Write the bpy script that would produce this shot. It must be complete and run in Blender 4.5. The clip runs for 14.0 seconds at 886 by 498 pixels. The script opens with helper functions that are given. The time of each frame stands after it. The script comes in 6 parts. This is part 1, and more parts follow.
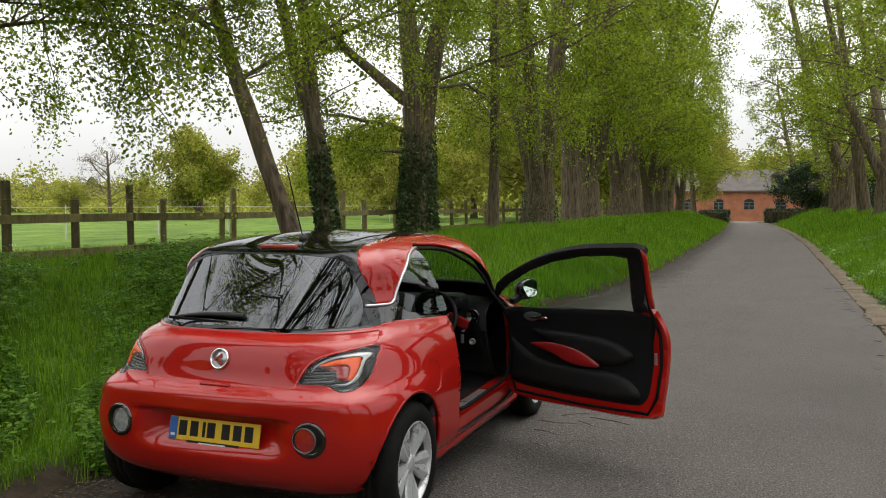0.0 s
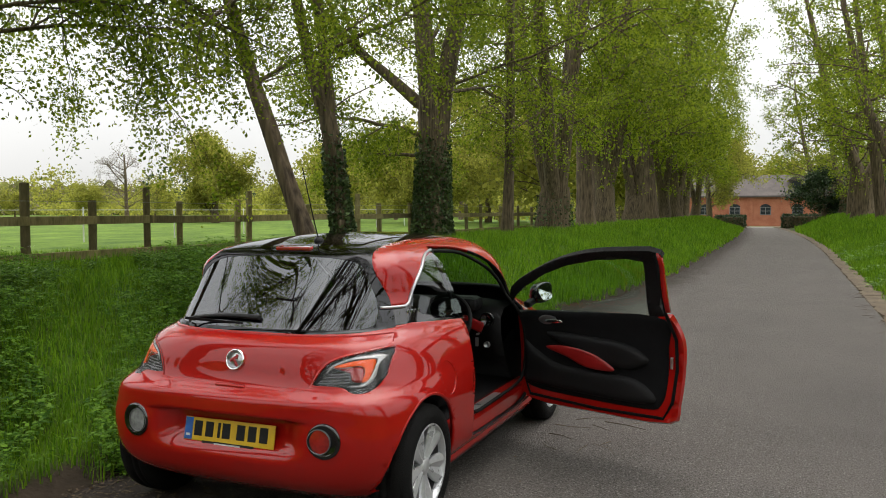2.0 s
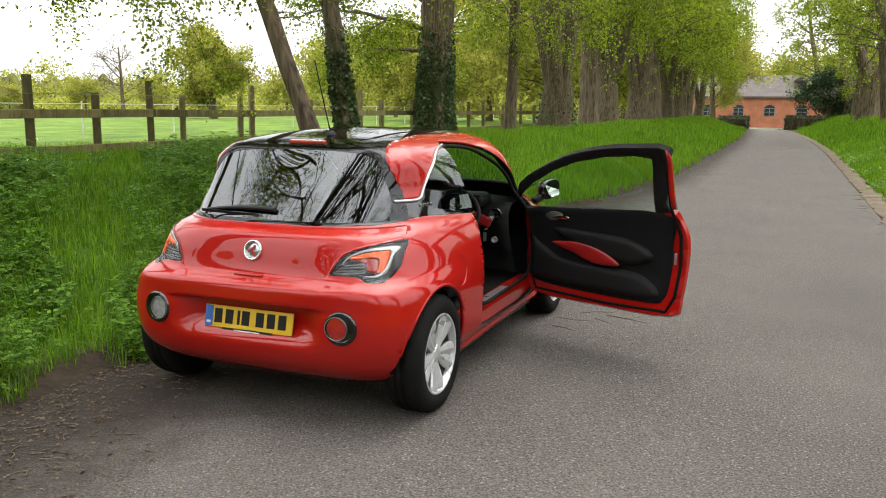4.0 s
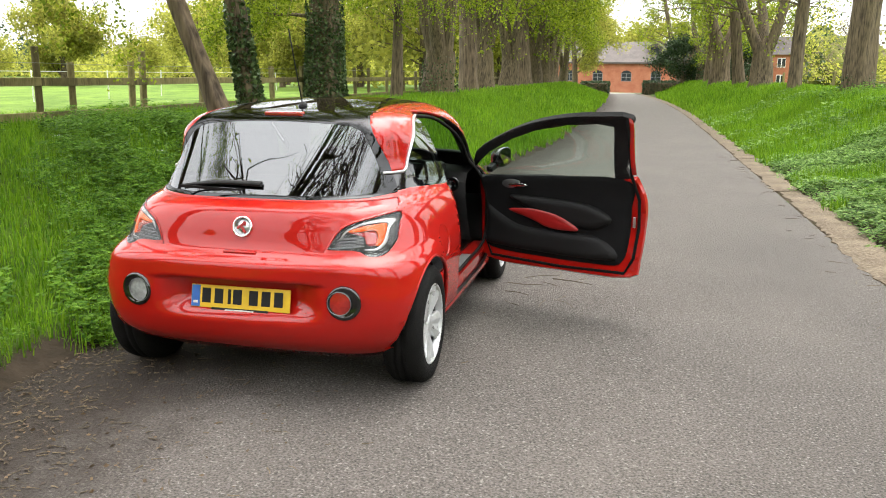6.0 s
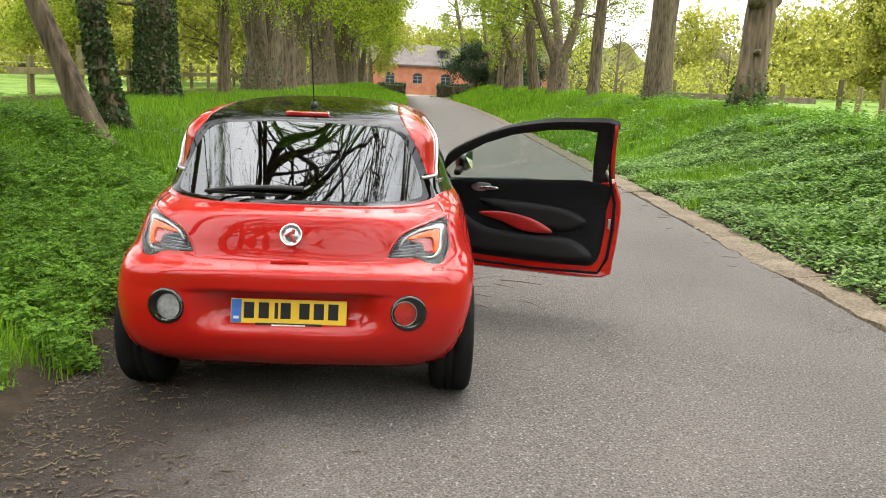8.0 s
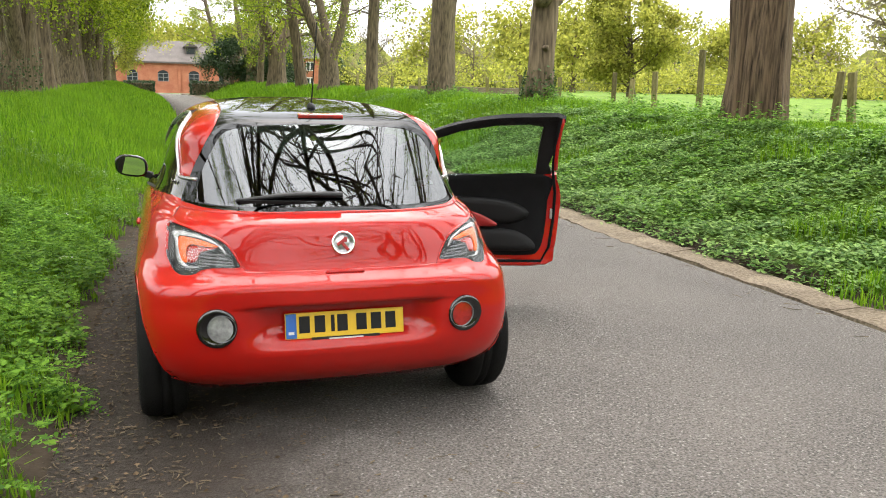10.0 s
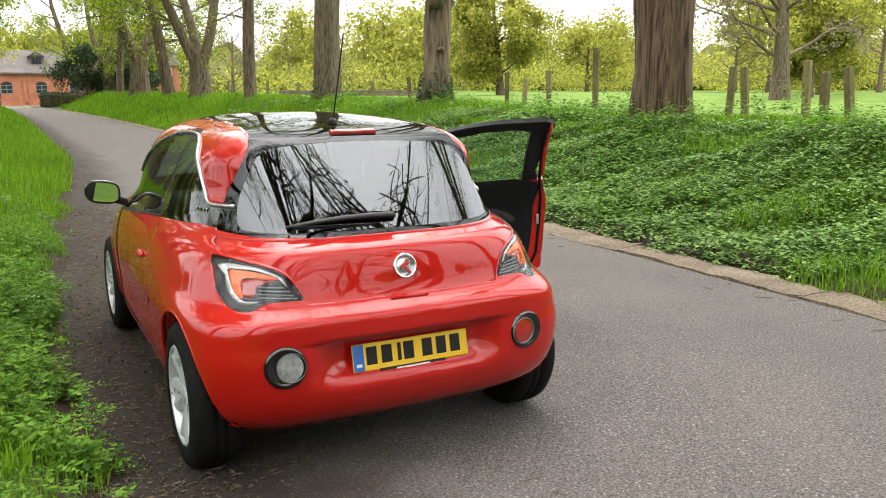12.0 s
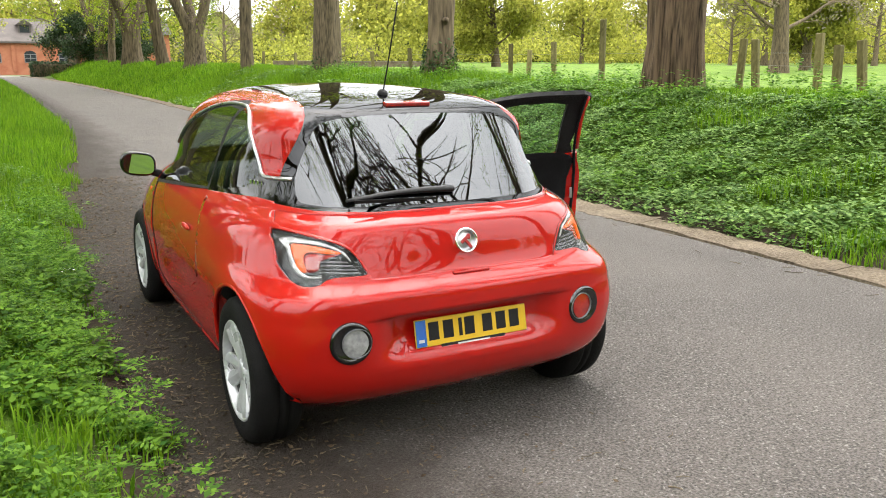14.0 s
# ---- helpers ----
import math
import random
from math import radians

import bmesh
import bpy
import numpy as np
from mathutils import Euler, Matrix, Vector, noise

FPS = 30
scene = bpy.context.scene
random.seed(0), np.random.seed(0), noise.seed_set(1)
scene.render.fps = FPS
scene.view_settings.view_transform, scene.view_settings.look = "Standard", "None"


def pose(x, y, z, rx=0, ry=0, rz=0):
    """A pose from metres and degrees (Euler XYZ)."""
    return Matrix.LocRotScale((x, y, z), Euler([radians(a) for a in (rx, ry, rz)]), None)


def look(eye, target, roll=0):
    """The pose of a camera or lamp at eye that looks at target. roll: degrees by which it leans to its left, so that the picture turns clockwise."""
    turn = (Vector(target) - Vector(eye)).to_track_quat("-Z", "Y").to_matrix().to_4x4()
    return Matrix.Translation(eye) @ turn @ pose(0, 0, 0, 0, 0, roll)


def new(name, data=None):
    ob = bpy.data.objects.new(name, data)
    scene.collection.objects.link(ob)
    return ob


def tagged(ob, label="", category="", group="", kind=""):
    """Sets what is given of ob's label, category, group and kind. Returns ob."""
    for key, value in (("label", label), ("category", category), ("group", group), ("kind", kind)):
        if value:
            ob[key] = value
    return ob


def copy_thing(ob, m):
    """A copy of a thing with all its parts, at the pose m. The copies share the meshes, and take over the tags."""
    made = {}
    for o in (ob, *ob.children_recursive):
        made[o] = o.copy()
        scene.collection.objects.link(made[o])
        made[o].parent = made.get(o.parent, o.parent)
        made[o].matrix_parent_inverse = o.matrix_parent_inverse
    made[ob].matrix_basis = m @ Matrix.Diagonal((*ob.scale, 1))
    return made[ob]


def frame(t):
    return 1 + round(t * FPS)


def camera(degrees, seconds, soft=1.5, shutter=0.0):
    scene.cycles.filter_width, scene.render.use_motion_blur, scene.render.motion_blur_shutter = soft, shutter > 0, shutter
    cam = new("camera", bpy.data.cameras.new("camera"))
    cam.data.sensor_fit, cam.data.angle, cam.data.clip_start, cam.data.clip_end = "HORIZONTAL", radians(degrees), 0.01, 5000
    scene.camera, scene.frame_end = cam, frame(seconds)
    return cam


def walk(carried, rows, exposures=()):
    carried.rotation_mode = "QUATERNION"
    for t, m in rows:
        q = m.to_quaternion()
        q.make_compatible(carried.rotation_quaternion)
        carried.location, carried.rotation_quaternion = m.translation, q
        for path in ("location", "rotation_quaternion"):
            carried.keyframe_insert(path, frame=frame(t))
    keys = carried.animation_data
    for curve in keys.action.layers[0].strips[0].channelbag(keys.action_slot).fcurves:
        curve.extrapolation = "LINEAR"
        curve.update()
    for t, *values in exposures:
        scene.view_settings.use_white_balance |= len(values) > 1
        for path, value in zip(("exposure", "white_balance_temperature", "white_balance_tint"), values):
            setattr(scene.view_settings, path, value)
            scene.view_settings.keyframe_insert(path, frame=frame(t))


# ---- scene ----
cam = camera(56.2, 14.0, 1.0)
PATH = [
    (0, (2.461, -3.255, 1.58), (1.728, -1.397, 1.475), -0.2),
    (0.5, (2.458, -3.256, 1.58), (1.716, -1.401, 1.476), -0.1),
    (1, (2.46, -3.251, 1.576), (1.707, -1.4, 1.478), -0.1),
    (1.5, (2.458, -3.25, 1.578), (1.701, -1.401, 1.481), -0.2),
    (2, (2.457, -3.256, 1.571), (1.692, -1.411, 1.476), -0.0),
    (2.5, (2.46, -3.267, 1.555), (1.682, -1.429, 1.419), 0.1),
    (3, (2.459, -3.295, 1.543), (1.686, -1.465, 1.312), 0.5),
    (3.2, (2.452, -3.31, 1.551), (1.681, -1.483, 1.289), 0.7),
    (5.3, (2.182, -3.499, 1.556), (1.601, -1.628, 1.152), 0.7),
    (5.5, (2.061, -3.537, 1.563), (1.587, -1.638, 1.15), 1.3),
    (6, (1.831, -3.574, 1.572), (1.389, -1.667, 1.16), 0.5),
    (6.5, (1.509, -3.506, 1.574), (1.117, -1.588, 1.165), -0.1),
    (7, (1.202, -3.527, 1.567), (1.004, -1.579, 1.159), 1.0),
    (7.5, (0.867, -3.632, 1.579), (0.825, -1.675, 1.171), 1.7),
    (7.7, (0.745, -3.639, 1.571), (0.742, -1.68, 1.167), 2.0),
    (9.8, (-0.622, -3.475, 1.529), (-0.017, -1.609, 1.14), 1.8),
    (10, (-0.738, -3.416, 1.528), (-0.098, -1.562, 1.138), 1.6),
    (10.4, (-0.908, -3.353, 1.524), (-0.234, -1.51, 1.139), 1.2),
    (10.5, (-0.986, -3.336, 1.523), (-0.275, -1.507, 1.137), 1.3),
    (11, (-1.232, -3.261, 1.55), (-0.377, -1.493, 1.168), 1.6),
    (11.5, (-1.355, -3.081, 1.523), (-0.448, -1.341, 1.139), 0.9),
    (12, (-1.421, -2.947, 1.559), (-0.496, -1.216, 1.176), -0.1),
    (12.5, (-1.511, -2.871, 1.555), (-0.567, -1.151, 1.166), -0.1),
    (13, (-1.622, -2.832, 1.572), (-0.647, -1.134, 1.165), 0.6),
    (13.5, (-1.658, -2.802, 1.559), (-0.7, -1.102, 1.123), 0.8),
    (14, (-1.651, -2.773, 1.558), (-0.713, -1.064, 1.11), 0.2),
]
walk(cam, [(t, look(eye, target, roll)) for t, eye, target, roll in PATH],
     [(0.0, -0.06), (2.5, -0.06), (3.0, 0.18), (5.3, 0.98), (6.0, 1.12), (7.5, 1.12), (10.0, 1.12), (11.5, 0.98), (13.0, 0.98), (14.0, 1.15)])

# ---------------------------------------------------------------- light
world = bpy.data.worlds.new("overcast_sky")
scene.world = world
world.use_nodes = True
wn, wl = world.node_tree.nodes, world.node_tree.links
wn.clear()
sky = wn.new("ShaderNodeTexSky")
sky.sky_type, sky.sun_disc = "NISHITA", False
sky.sun_elevation, sky.sun_rotation = radians(68), radians(20)
sky.dust_density, sky.air_density, sky.ozone_density = 6.0, 1.0, 0.6
cloud = wn.new("ShaderNodeTexNoise")
cloud.inputs["Scale"].default_value, cloud.inputs["Detail"].default_value = 2.2, 6.0
cloud_ramp = wn.new("ShaderNodeValToRGB")
cloud_ramp.color_ramp.elements[0].position, cloud_ramp.color_ramp.elements[0].color = 0.3, (9.2, 9.3, 9.3, 1)
cloud_ramp.color_ramp.elements[1].position, cloud_ramp.color_ramp.elements[1].color = 0.7, (12.2, 12.1, 11.8, 1)
cover = wn.new("ShaderNodeMixRGB")
cover.inputs[0].default_value = 0.88
wcoord = wn.new("ShaderNodeTexCoord")
wback, wout = wn.new("ShaderNodeBackground"), wn.new("ShaderNodeOutputWorld")
wback.inputs["Strength"].default_value = 0.2
wl.new(wcoord.outputs["Generated"], cloud.inputs["Vector"])
wl.new(cloud.outputs["Fac"], cloud_ramp.inputs["Fac"])
wl.new(sky.outputs["Color"], cover.inputs[1])
wl.new(cloud_ramp.outputs["Color"], cover.inputs[2])
# an overcast sky is three times as bright overhead as at the horizon
wsep, wclamp, wgrad, wmul = wn.new("ShaderNodeSeparateXYZ"), wn.new("ShaderNodeClamp"), wn.new("ShaderNodeMath"), wn.new("ShaderNodeMixRGB")
wgrad.operation, wmul.blend_type = "MULTIPLY_ADD", "MULTIPLY"
wgrad.inputs[1].default_value, wgrad.inputs[2].default_value, wmul.inputs[0].default_value = 1.22, 0.42, 1.0
wl.new(wcoord.outputs["Generated"], wsep.inputs["Vector"])
wl.new(wsep.outputs["Z"], wclamp.inputs["Value"])
wl.new(wclamp.outputs["Result"], wgrad.inputs[0])
wl.new(cover.outputs["Color"], wmul.inputs[1])
wl.new(wgrad.outputs["Value"], wmul.inputs[2])
wl.new(wmul.outputs["Color"], wback.inputs["Color"])
wl.new(wback.outputs["Background"], wout.inputs["Surface"])

sun_data = bpy.data.lights.new("sun", "SUN")
sun_data.energy, sun_data.angle, sun_data.color = 1.0, radians(55), (1.0, 0.97, 0.92)
sun = new("sun", sun_data)
sun.matrix_world = look((6, 16, 44), (0, 0, 0))


# ---------------------------------------------------------------- materials
def nodes_of(name):
    m = bpy.data.materials.new(name)
    m.use_nodes = True
    t = m.node_tree
    return m, t.nodes, t.links, t.nodes["Principled BSDF"]


def surface(name, dark, light, scale=6.0, rough=0.6, bump=0.0, bump_scale=60.0, metal=0.0, stretch=(1, 1, 1),
            fleck=None, fleck_amount=0.0, coat=0.0, random_by="", spec=0.5, detail=6.0, rough_var=0.1, broad=0.6, grain=0.45):
    """A two-tone surface: broad stains, fine grain, relief, and flecks of a third tone."""
    m, n, l, p = nodes_of(name)
    co, mp = n.new("ShaderNodeTexCoord"), n.new("ShaderNodeMapping")
    mp.inputs["Scale"].default_value = stretch
    l.new(co.outputs["Object"], mp.inputs["Vector"])
    big = n.new("ShaderNodeTexNoise")
    big.inputs["Scale"].default_value, big.inputs["Detail"].default_value = scale, detail
    fine = n.new("ShaderNodeTexNoise")
    fine.inputs["Scale"].default_value, fine.inputs["Detail"].default_value = bump_scale, 4.0
    for x in (big, fine):
        l.new(mp.outputs["Vector"], x.inputs["Vector"])
    add = n.new("ShaderNodeMath")
    add.operation = "MULTIPLY_ADD"
    add.inputs[1].default_value = grain
    l.new(fine.outputs["Fac"], add.inputs[0])
    half = n.new("ShaderNodeMath")
    half.operation = "MULTIPLY"
    half.inputs[1].default_value = broad
    l.new(big.outputs["Fac"], half.inputs[0])
    l.new(half.outputs["Value"], add.inputs[2])
    ramp = n.new("ShaderNodeValToRGB")
    ramp.color_ramp.elements[0].position, ramp.color_ramp.elements[0].color = 0.36, (*dark, 1)
    ramp.color_ramp.elements[1].position, ramp.color_ramp.elements[1].color = 0.68, (*light, 1)
    l.new(add.outputs["Value"], ramp.inputs["Fac"])
    colour = ramp.outputs["Color"]
    if random_by:
        if random_by == "object":
            r = n.new("ShaderNodeObjectInfo").outputs["Random"]
        else:
            r = n.new("ShaderNodeNewGeometry").outputs["Random Per Island"]
        hsv = n.new("ShaderNodeHueSaturation")
        mr = n.new("ShaderNodeMapRange")
        mr.inputs["To Min"].default_value, mr.inputs["To Max"].default_value = 0.65, 1.4
        l.new(r, mr.inputs["Value"])
        l.new(mr.outputs["Result"], hsv.inputs["Value"])
        l.new(colour, hsv.inputs["Color"])
        colour = hsv.outputs["Color"]
    if fleck:
        v = n.new("ShaderNodeTexNoise")
        v.inputs["Scale"].default_value, v.inputs["Detail"].default_value = bump_scale * 0.7, 2.0
        l.new(mp.outputs["Vector"], v.inputs["Vector"])
        fr = n.new("ShaderNodeMapRange")
        fr.inputs["From Min"].default_value, fr.inputs["From Max"].default_value = 0.6, 0.7
        fr.inputs["To Max"].default_value = fleck_amount
        l.new(v.outputs["Fac"], fr.inputs["Value"])
        mx = n.new("ShaderNodeMixRGB")
        mx.inputs[2].default_value = (*fleck, 1)
        l.new(fr.outputs["Result"], mx.inputs[0])
        l.new(colour, mx.inputs[1])
        colour = mx.outputs["Color"]
    l.new(colour, p.inputs["Base Color"])
    rr = n.new("ShaderNodeMapRange")
    rr.inputs["To Min"].default_value, rr.inputs["To Max"].default_value = max(0.02, rough - rough_var), min(1, rough + rough_var)
    l.new(big.outputs["Fac"], rr.inputs["Value"])
    l.new(rr.outputs["Result"], p.inputs["Roughness"])
    p.inputs["Metallic"].default_value = metal
    p.inputs["Coat Weight"].default_value = coat
    p.inputs["Coat Roughness"].default_value = 0.03
    p.inputs["Specular IOR Level"].default_value = spec
    if bump:
        b = n.new("ShaderNodeBump")
        b.inputs["Strength"].default_value, b.inputs["Distance"].default_value = min(1.0, bump), 0.02
        l.new(fine.outputs["Fac"], b.inputs["Height"])
        l.new(b.outputs["Normal"], p.inputs["Normal"])
    return m


def leaf_material(name, dark, light, through_light=0.5, rough=0.5):
    """Thin leaves: every leaf has its own tone and lets part of the light through."""
    m, n, l, p = nodes_of(name)
    r = n.new("ShaderNodeNewGeometry").outputs["Random Per Island"]
    ramp = n.new("ShaderNodeValToRGB")
    ramp.color_ramp.elements[0].color, ramp.color_ramp.elements[1].color = (*dark, 1), (*light, 1)
    l.new(r, ramp.inputs["Fac"])
    co = n.new("ShaderNodeTexCoord")
    patch = n.new("ShaderNodeTexNoise")
    patch.inputs["Scale"].default_value = 0.6
    l.new(co.outputs["Object"], patch.inputs["Vector"])
    hs = n.new("ShaderNodeHueSaturation")
    mr = n.new("ShaderNodeMapRange")
    mr.inputs["To Min"].default_value, mr.inputs["To Max"].default_value = 0.6, 1.4
    l.new(patch.outputs["Fac"], mr.inputs["Value"])
    l.new(mr.outputs["Result"], hs.inputs["Value"])
    l.new(ramp.outputs["Color"], hs.inputs["Color"])
    l.new(hs.outputs["Color"], p.inputs["Base Color"])
    p.inputs["Roughness"].default_value = rough
    p.inputs["Specular IOR Level"].default_value = 0.12
    tr, mix = n.new("ShaderNodeBsdfTranslucent"), n.new("ShaderNodeMixShader")
    l.new(hs.outputs["Color"], tr.inputs["Color"])
    mix.inputs[0].default_value = through_light
    l.new(p.outputs["BSDF"], mix.inputs[1])
    l.new(tr.outputs["BSDF"], mix.inputs[2])
    l.new(mix.outputs["Shader"], n["Material Output"].inputs["Surface"])
    return m


BARK = surface("bark", (0.023, 0.0178, 0.0116), (0.155, 0.120, 0.076), 3.0, 0.9, 1.0, 26, stretch=(1, 1, 0.14), spec=0.2, broad=0.35, grain=0.75)
BARK_PALE = surface("bark_pale", (0.034, 0.025, 0.017), (0.172, 0.130, 0.086), 3.0, 0.9, 1.0, 15, stretch=(1, 1, 0.13), spec=0.2, broad=0.35, grain=0.75)
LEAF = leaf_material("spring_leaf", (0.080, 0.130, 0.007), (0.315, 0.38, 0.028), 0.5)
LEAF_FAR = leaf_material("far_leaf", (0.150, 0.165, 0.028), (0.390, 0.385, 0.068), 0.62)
LEAF_BARE = leaf_material("opening_buds", (0.134, 0.112, 0.0728), (0.224, 0.196, 0.123))
IVY = leaf_material("ivy_leaf", (0.016, 0.036, 0.013), (0.10, 0.145, 0.052), 0.1, 0.35)
EVERGREEN = leaf_material("evergreen_leaf", (0.012, 0.028, 0.012), (0.05, 0.08, 0.03), 0.15, 0.4)
GRASS = leaf_material("grass_blade", (0.052, 0.138, 0.0052), (0.185, 0.318, 0.0165), 0.52, 0.5)
HERB = leaf_material("herb_leaf", (0.028, 0.088, 0.008), (0.165, 0.305, 0.030), 0.42, 0.6)
COVER = leaf_material("cover_leaf", (0.038, 0.104, 0.018), (0.235, 0.36, 0.095), 0.35, 0.55)
SOIL = surface("verge_soil", (0.024, 0.056, 0.004), (0.080, 0.142, 0.011), 2.2, 0.95, 0.8, 25, spec=0.1, fleck=(0.035, 0.025, 0.015), fleck_amount=0.6)
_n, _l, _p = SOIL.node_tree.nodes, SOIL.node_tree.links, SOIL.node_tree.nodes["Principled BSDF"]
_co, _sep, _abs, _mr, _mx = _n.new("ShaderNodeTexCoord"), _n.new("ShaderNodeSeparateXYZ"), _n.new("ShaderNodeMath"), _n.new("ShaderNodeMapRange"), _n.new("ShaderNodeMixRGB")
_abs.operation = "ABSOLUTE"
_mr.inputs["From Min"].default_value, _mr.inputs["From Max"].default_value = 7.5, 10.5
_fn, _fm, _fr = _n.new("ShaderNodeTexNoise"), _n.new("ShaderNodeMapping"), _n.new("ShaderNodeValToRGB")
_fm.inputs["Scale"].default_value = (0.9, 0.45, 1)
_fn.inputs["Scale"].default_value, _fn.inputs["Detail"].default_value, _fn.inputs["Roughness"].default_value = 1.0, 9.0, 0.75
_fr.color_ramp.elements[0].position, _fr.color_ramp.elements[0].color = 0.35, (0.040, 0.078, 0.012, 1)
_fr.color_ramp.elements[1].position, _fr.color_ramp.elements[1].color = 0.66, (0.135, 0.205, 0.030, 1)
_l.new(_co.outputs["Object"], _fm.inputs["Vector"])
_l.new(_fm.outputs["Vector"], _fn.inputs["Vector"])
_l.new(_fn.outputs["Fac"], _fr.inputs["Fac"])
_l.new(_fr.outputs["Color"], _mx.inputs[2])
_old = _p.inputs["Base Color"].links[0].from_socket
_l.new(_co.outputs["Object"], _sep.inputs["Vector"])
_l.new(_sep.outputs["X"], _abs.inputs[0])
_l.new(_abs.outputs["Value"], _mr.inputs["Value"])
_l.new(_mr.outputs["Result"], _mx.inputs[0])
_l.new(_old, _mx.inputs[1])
_at, _bm, _nz, _ma = _n.new("ShaderNodeAttribute"), _n.new("ShaderNodeMixRGB"), _n.new("ShaderNodeTexNoise"), _n.new("ShaderNodeMath")
_at.attribute_name = "bare"
_nz.inputs["Scale"].default_value, _nz.inputs["Detail"].default_value = 9.0, 8.0
_ma.operation, _ma.use_clamp = "MULTIPLY_ADD", True
_ma.inputs[1].default_value = 1.4
_dk, _db = _n.new("ShaderNodeMath"), _n.new("ShaderNodeMixRGB")
_dk.operation = "SUBTRACT"
_dk.inputs[1].default_value = 0.62
_db.inputs[1].default_value, _db.inputs[2].default_value = (0.013, 0.010, 0.0075, 1), (0.062, 0.047, 0.033, 1)
_l.new(_co.outputs["Object"], _nz.inputs["Vector"])
_l.new(_nz.outputs["Fac"], _dk.inputs[0])
_l.new(_at.outputs["Fac"], _ma.inputs[0])
_l.new(_dk.outputs["Value"], _ma.inputs[2])
_l.new(_nz.outputs["Fac"], _db.inputs[0])
_l.new(_ma.outputs["Value"], _bm.inputs[0])
_l.new(_mx.outputs["Color"], _bm.inputs[1])
_l.new(_db.outputs["Color"], _bm.inputs[2])
_l.new(_bm.outputs["Color"], _p.inputs["Base Color"])
ASPHALT = surface("asphalt", (0.032, 0.028, 0.0255), (0.138, 0.123, 0.111), 0.8, 0.88, 1.0, 88, fleck=(0.235, 0.22, 0.205), fleck_amount=0.8, spec=0.3, broad=0.22, grain=0.82)
DIRT = surface("dirt", (0.00896, 0.00616, 0.00504), (0.042, 0.0291, 0.0207), 5.0, 0.95, 1.0, 55, fleck=(0.084, 0.0616, 0.042), fleck_amount=0.5, spec=0.06)
_n, _l, _p = ASPHALT.node_tree.nodes, ASPHALT.node_tree.links, ASPHALT.node_tree.nodes["Principled BSDF"]
# earth trodden over the lane's left edge
_at, _nz, _ad, _mr, _mx, _dc = _n.new("ShaderNodeAttribute"), _n.new("ShaderNodeTexNoise"), _n.new("ShaderNodeMath"), _n.new("ShaderNodeMapRange"), _n.new("ShaderNodeMixRGB"), _n.new("ShaderNodeMixRGB")
_at.attribute_name = "from_edge"
_co = _n.new("ShaderNodeTexCoord")
_nz.inputs["Scale"].default_value, _nz.inputs["Detail"].default_value, _nz.inputs["Roughness"].default_value = 2.4, 10.0, 0.72
_ad.operation = "MULTIPLY_ADD"
_ad.inputs[1].default_value = 1.5
_mr.inputs["From Min"].default_value, _mr.inputs["From Max"].default_value, _mr.inputs["To Min"].default_value, _mr.inputs["To Max"].default_value = 1.32, 2.02, 0.96, 0.0
_dc.inputs[1].default_value, _dc.inputs[2].default_value = (0.0055, 0.004, 0.003, 1), (0.048, 0.035, 0.026, 1)
_nf = _n.new("ShaderNodeTexNoise")
_nf.inputs["Scale"].default_value, _nf.inputs["Detail"].default_value, _nf.inputs["Roughness"].default_value = 22.0, 9.0, 0.8
_l.new(_co.outputs["Object"], _nz.inputs["Vector"])
_l.new(_co.outputs["Object"], _nf.inputs["Vector"])
_l.new(_nf.outputs["Fac"], _dc.inputs[0])
_l.new(_nz.outputs["Fac"], _ad.inputs[0])
_l.new(_at.outputs["Fac"], _ad.inputs[2])
_l.new(_ad.outputs["Value"], _mr.inputs["Value"])
_old = _p.inputs["Base Color"].links[0].from_socket
_l.new(_mr.outputs["Result"], _mx.inputs[0])
_l.new(_old, _mx.inputs[1])
_l.new(_dc.outputs["Color"], _mx.inputs[2])
_l.new(_mx.outputs["Color"], _p.inputs["Base Color"])
KERB = surface("kerb_stone", (0.0616, 0.0476, 0.0336), (0.19, 0.154, 0.112), 2.2, 0.95, 1.0, 38, spec=0.12, broad=0.5, grain=0.55)
FENCE_WOOD = surface("weathered_fence_wood", (0.075, 0.064, 0.026), (0.20, 0.17, 0.078), 4.0, 0.85, 0.6, 40, stretch=(1, 1, 0.3), spec=0.2, random_by="object")
BRICK = surface("red_brick", (0.236, 0.0806, 0.0434), (0.347, 0.149, 0.0868), 1.2, 0.9, 0.3, 14, spec=0.2)
SLATE = surface("grey_slate", (0.0336, 0.028, 0.0252), (0.0728, 0.0616, 0.056), 1.0, 0.95, 0.4, 20, random_by="object")
GREY_PAINT = surface("grey_paint", (0.0896, 0.0952, 0.101), (0.146, 0.151, 0.157), 3, 0.5)
GRAVEL = surface("pale_gravel", (0.146, 0.134, 0.112), (0.246, 0.23, 0.202), 2.0, 0.95, 0.5, 30)
BARK_OLD = surface("bark_old", (0.0123, 0.00784, 0.00504), (0.134, 0.0924, 0.0588), 5.0, 0.9, 1.0, 34, stretch=(1, 1, 0.07), spec=0.2, broad=0.35, grain=0.8)
WHITE_PAINT = surface("white_paint", (0.476, 0.476, 0.462), (0.558, 0.558, 0.544), 3, 0.5)
DARK_GLASS = surface("dark_window", (0.0168, 0.0196, 0.0224), (0.0336, 0.0392, 0.0448), 2, 0.12)


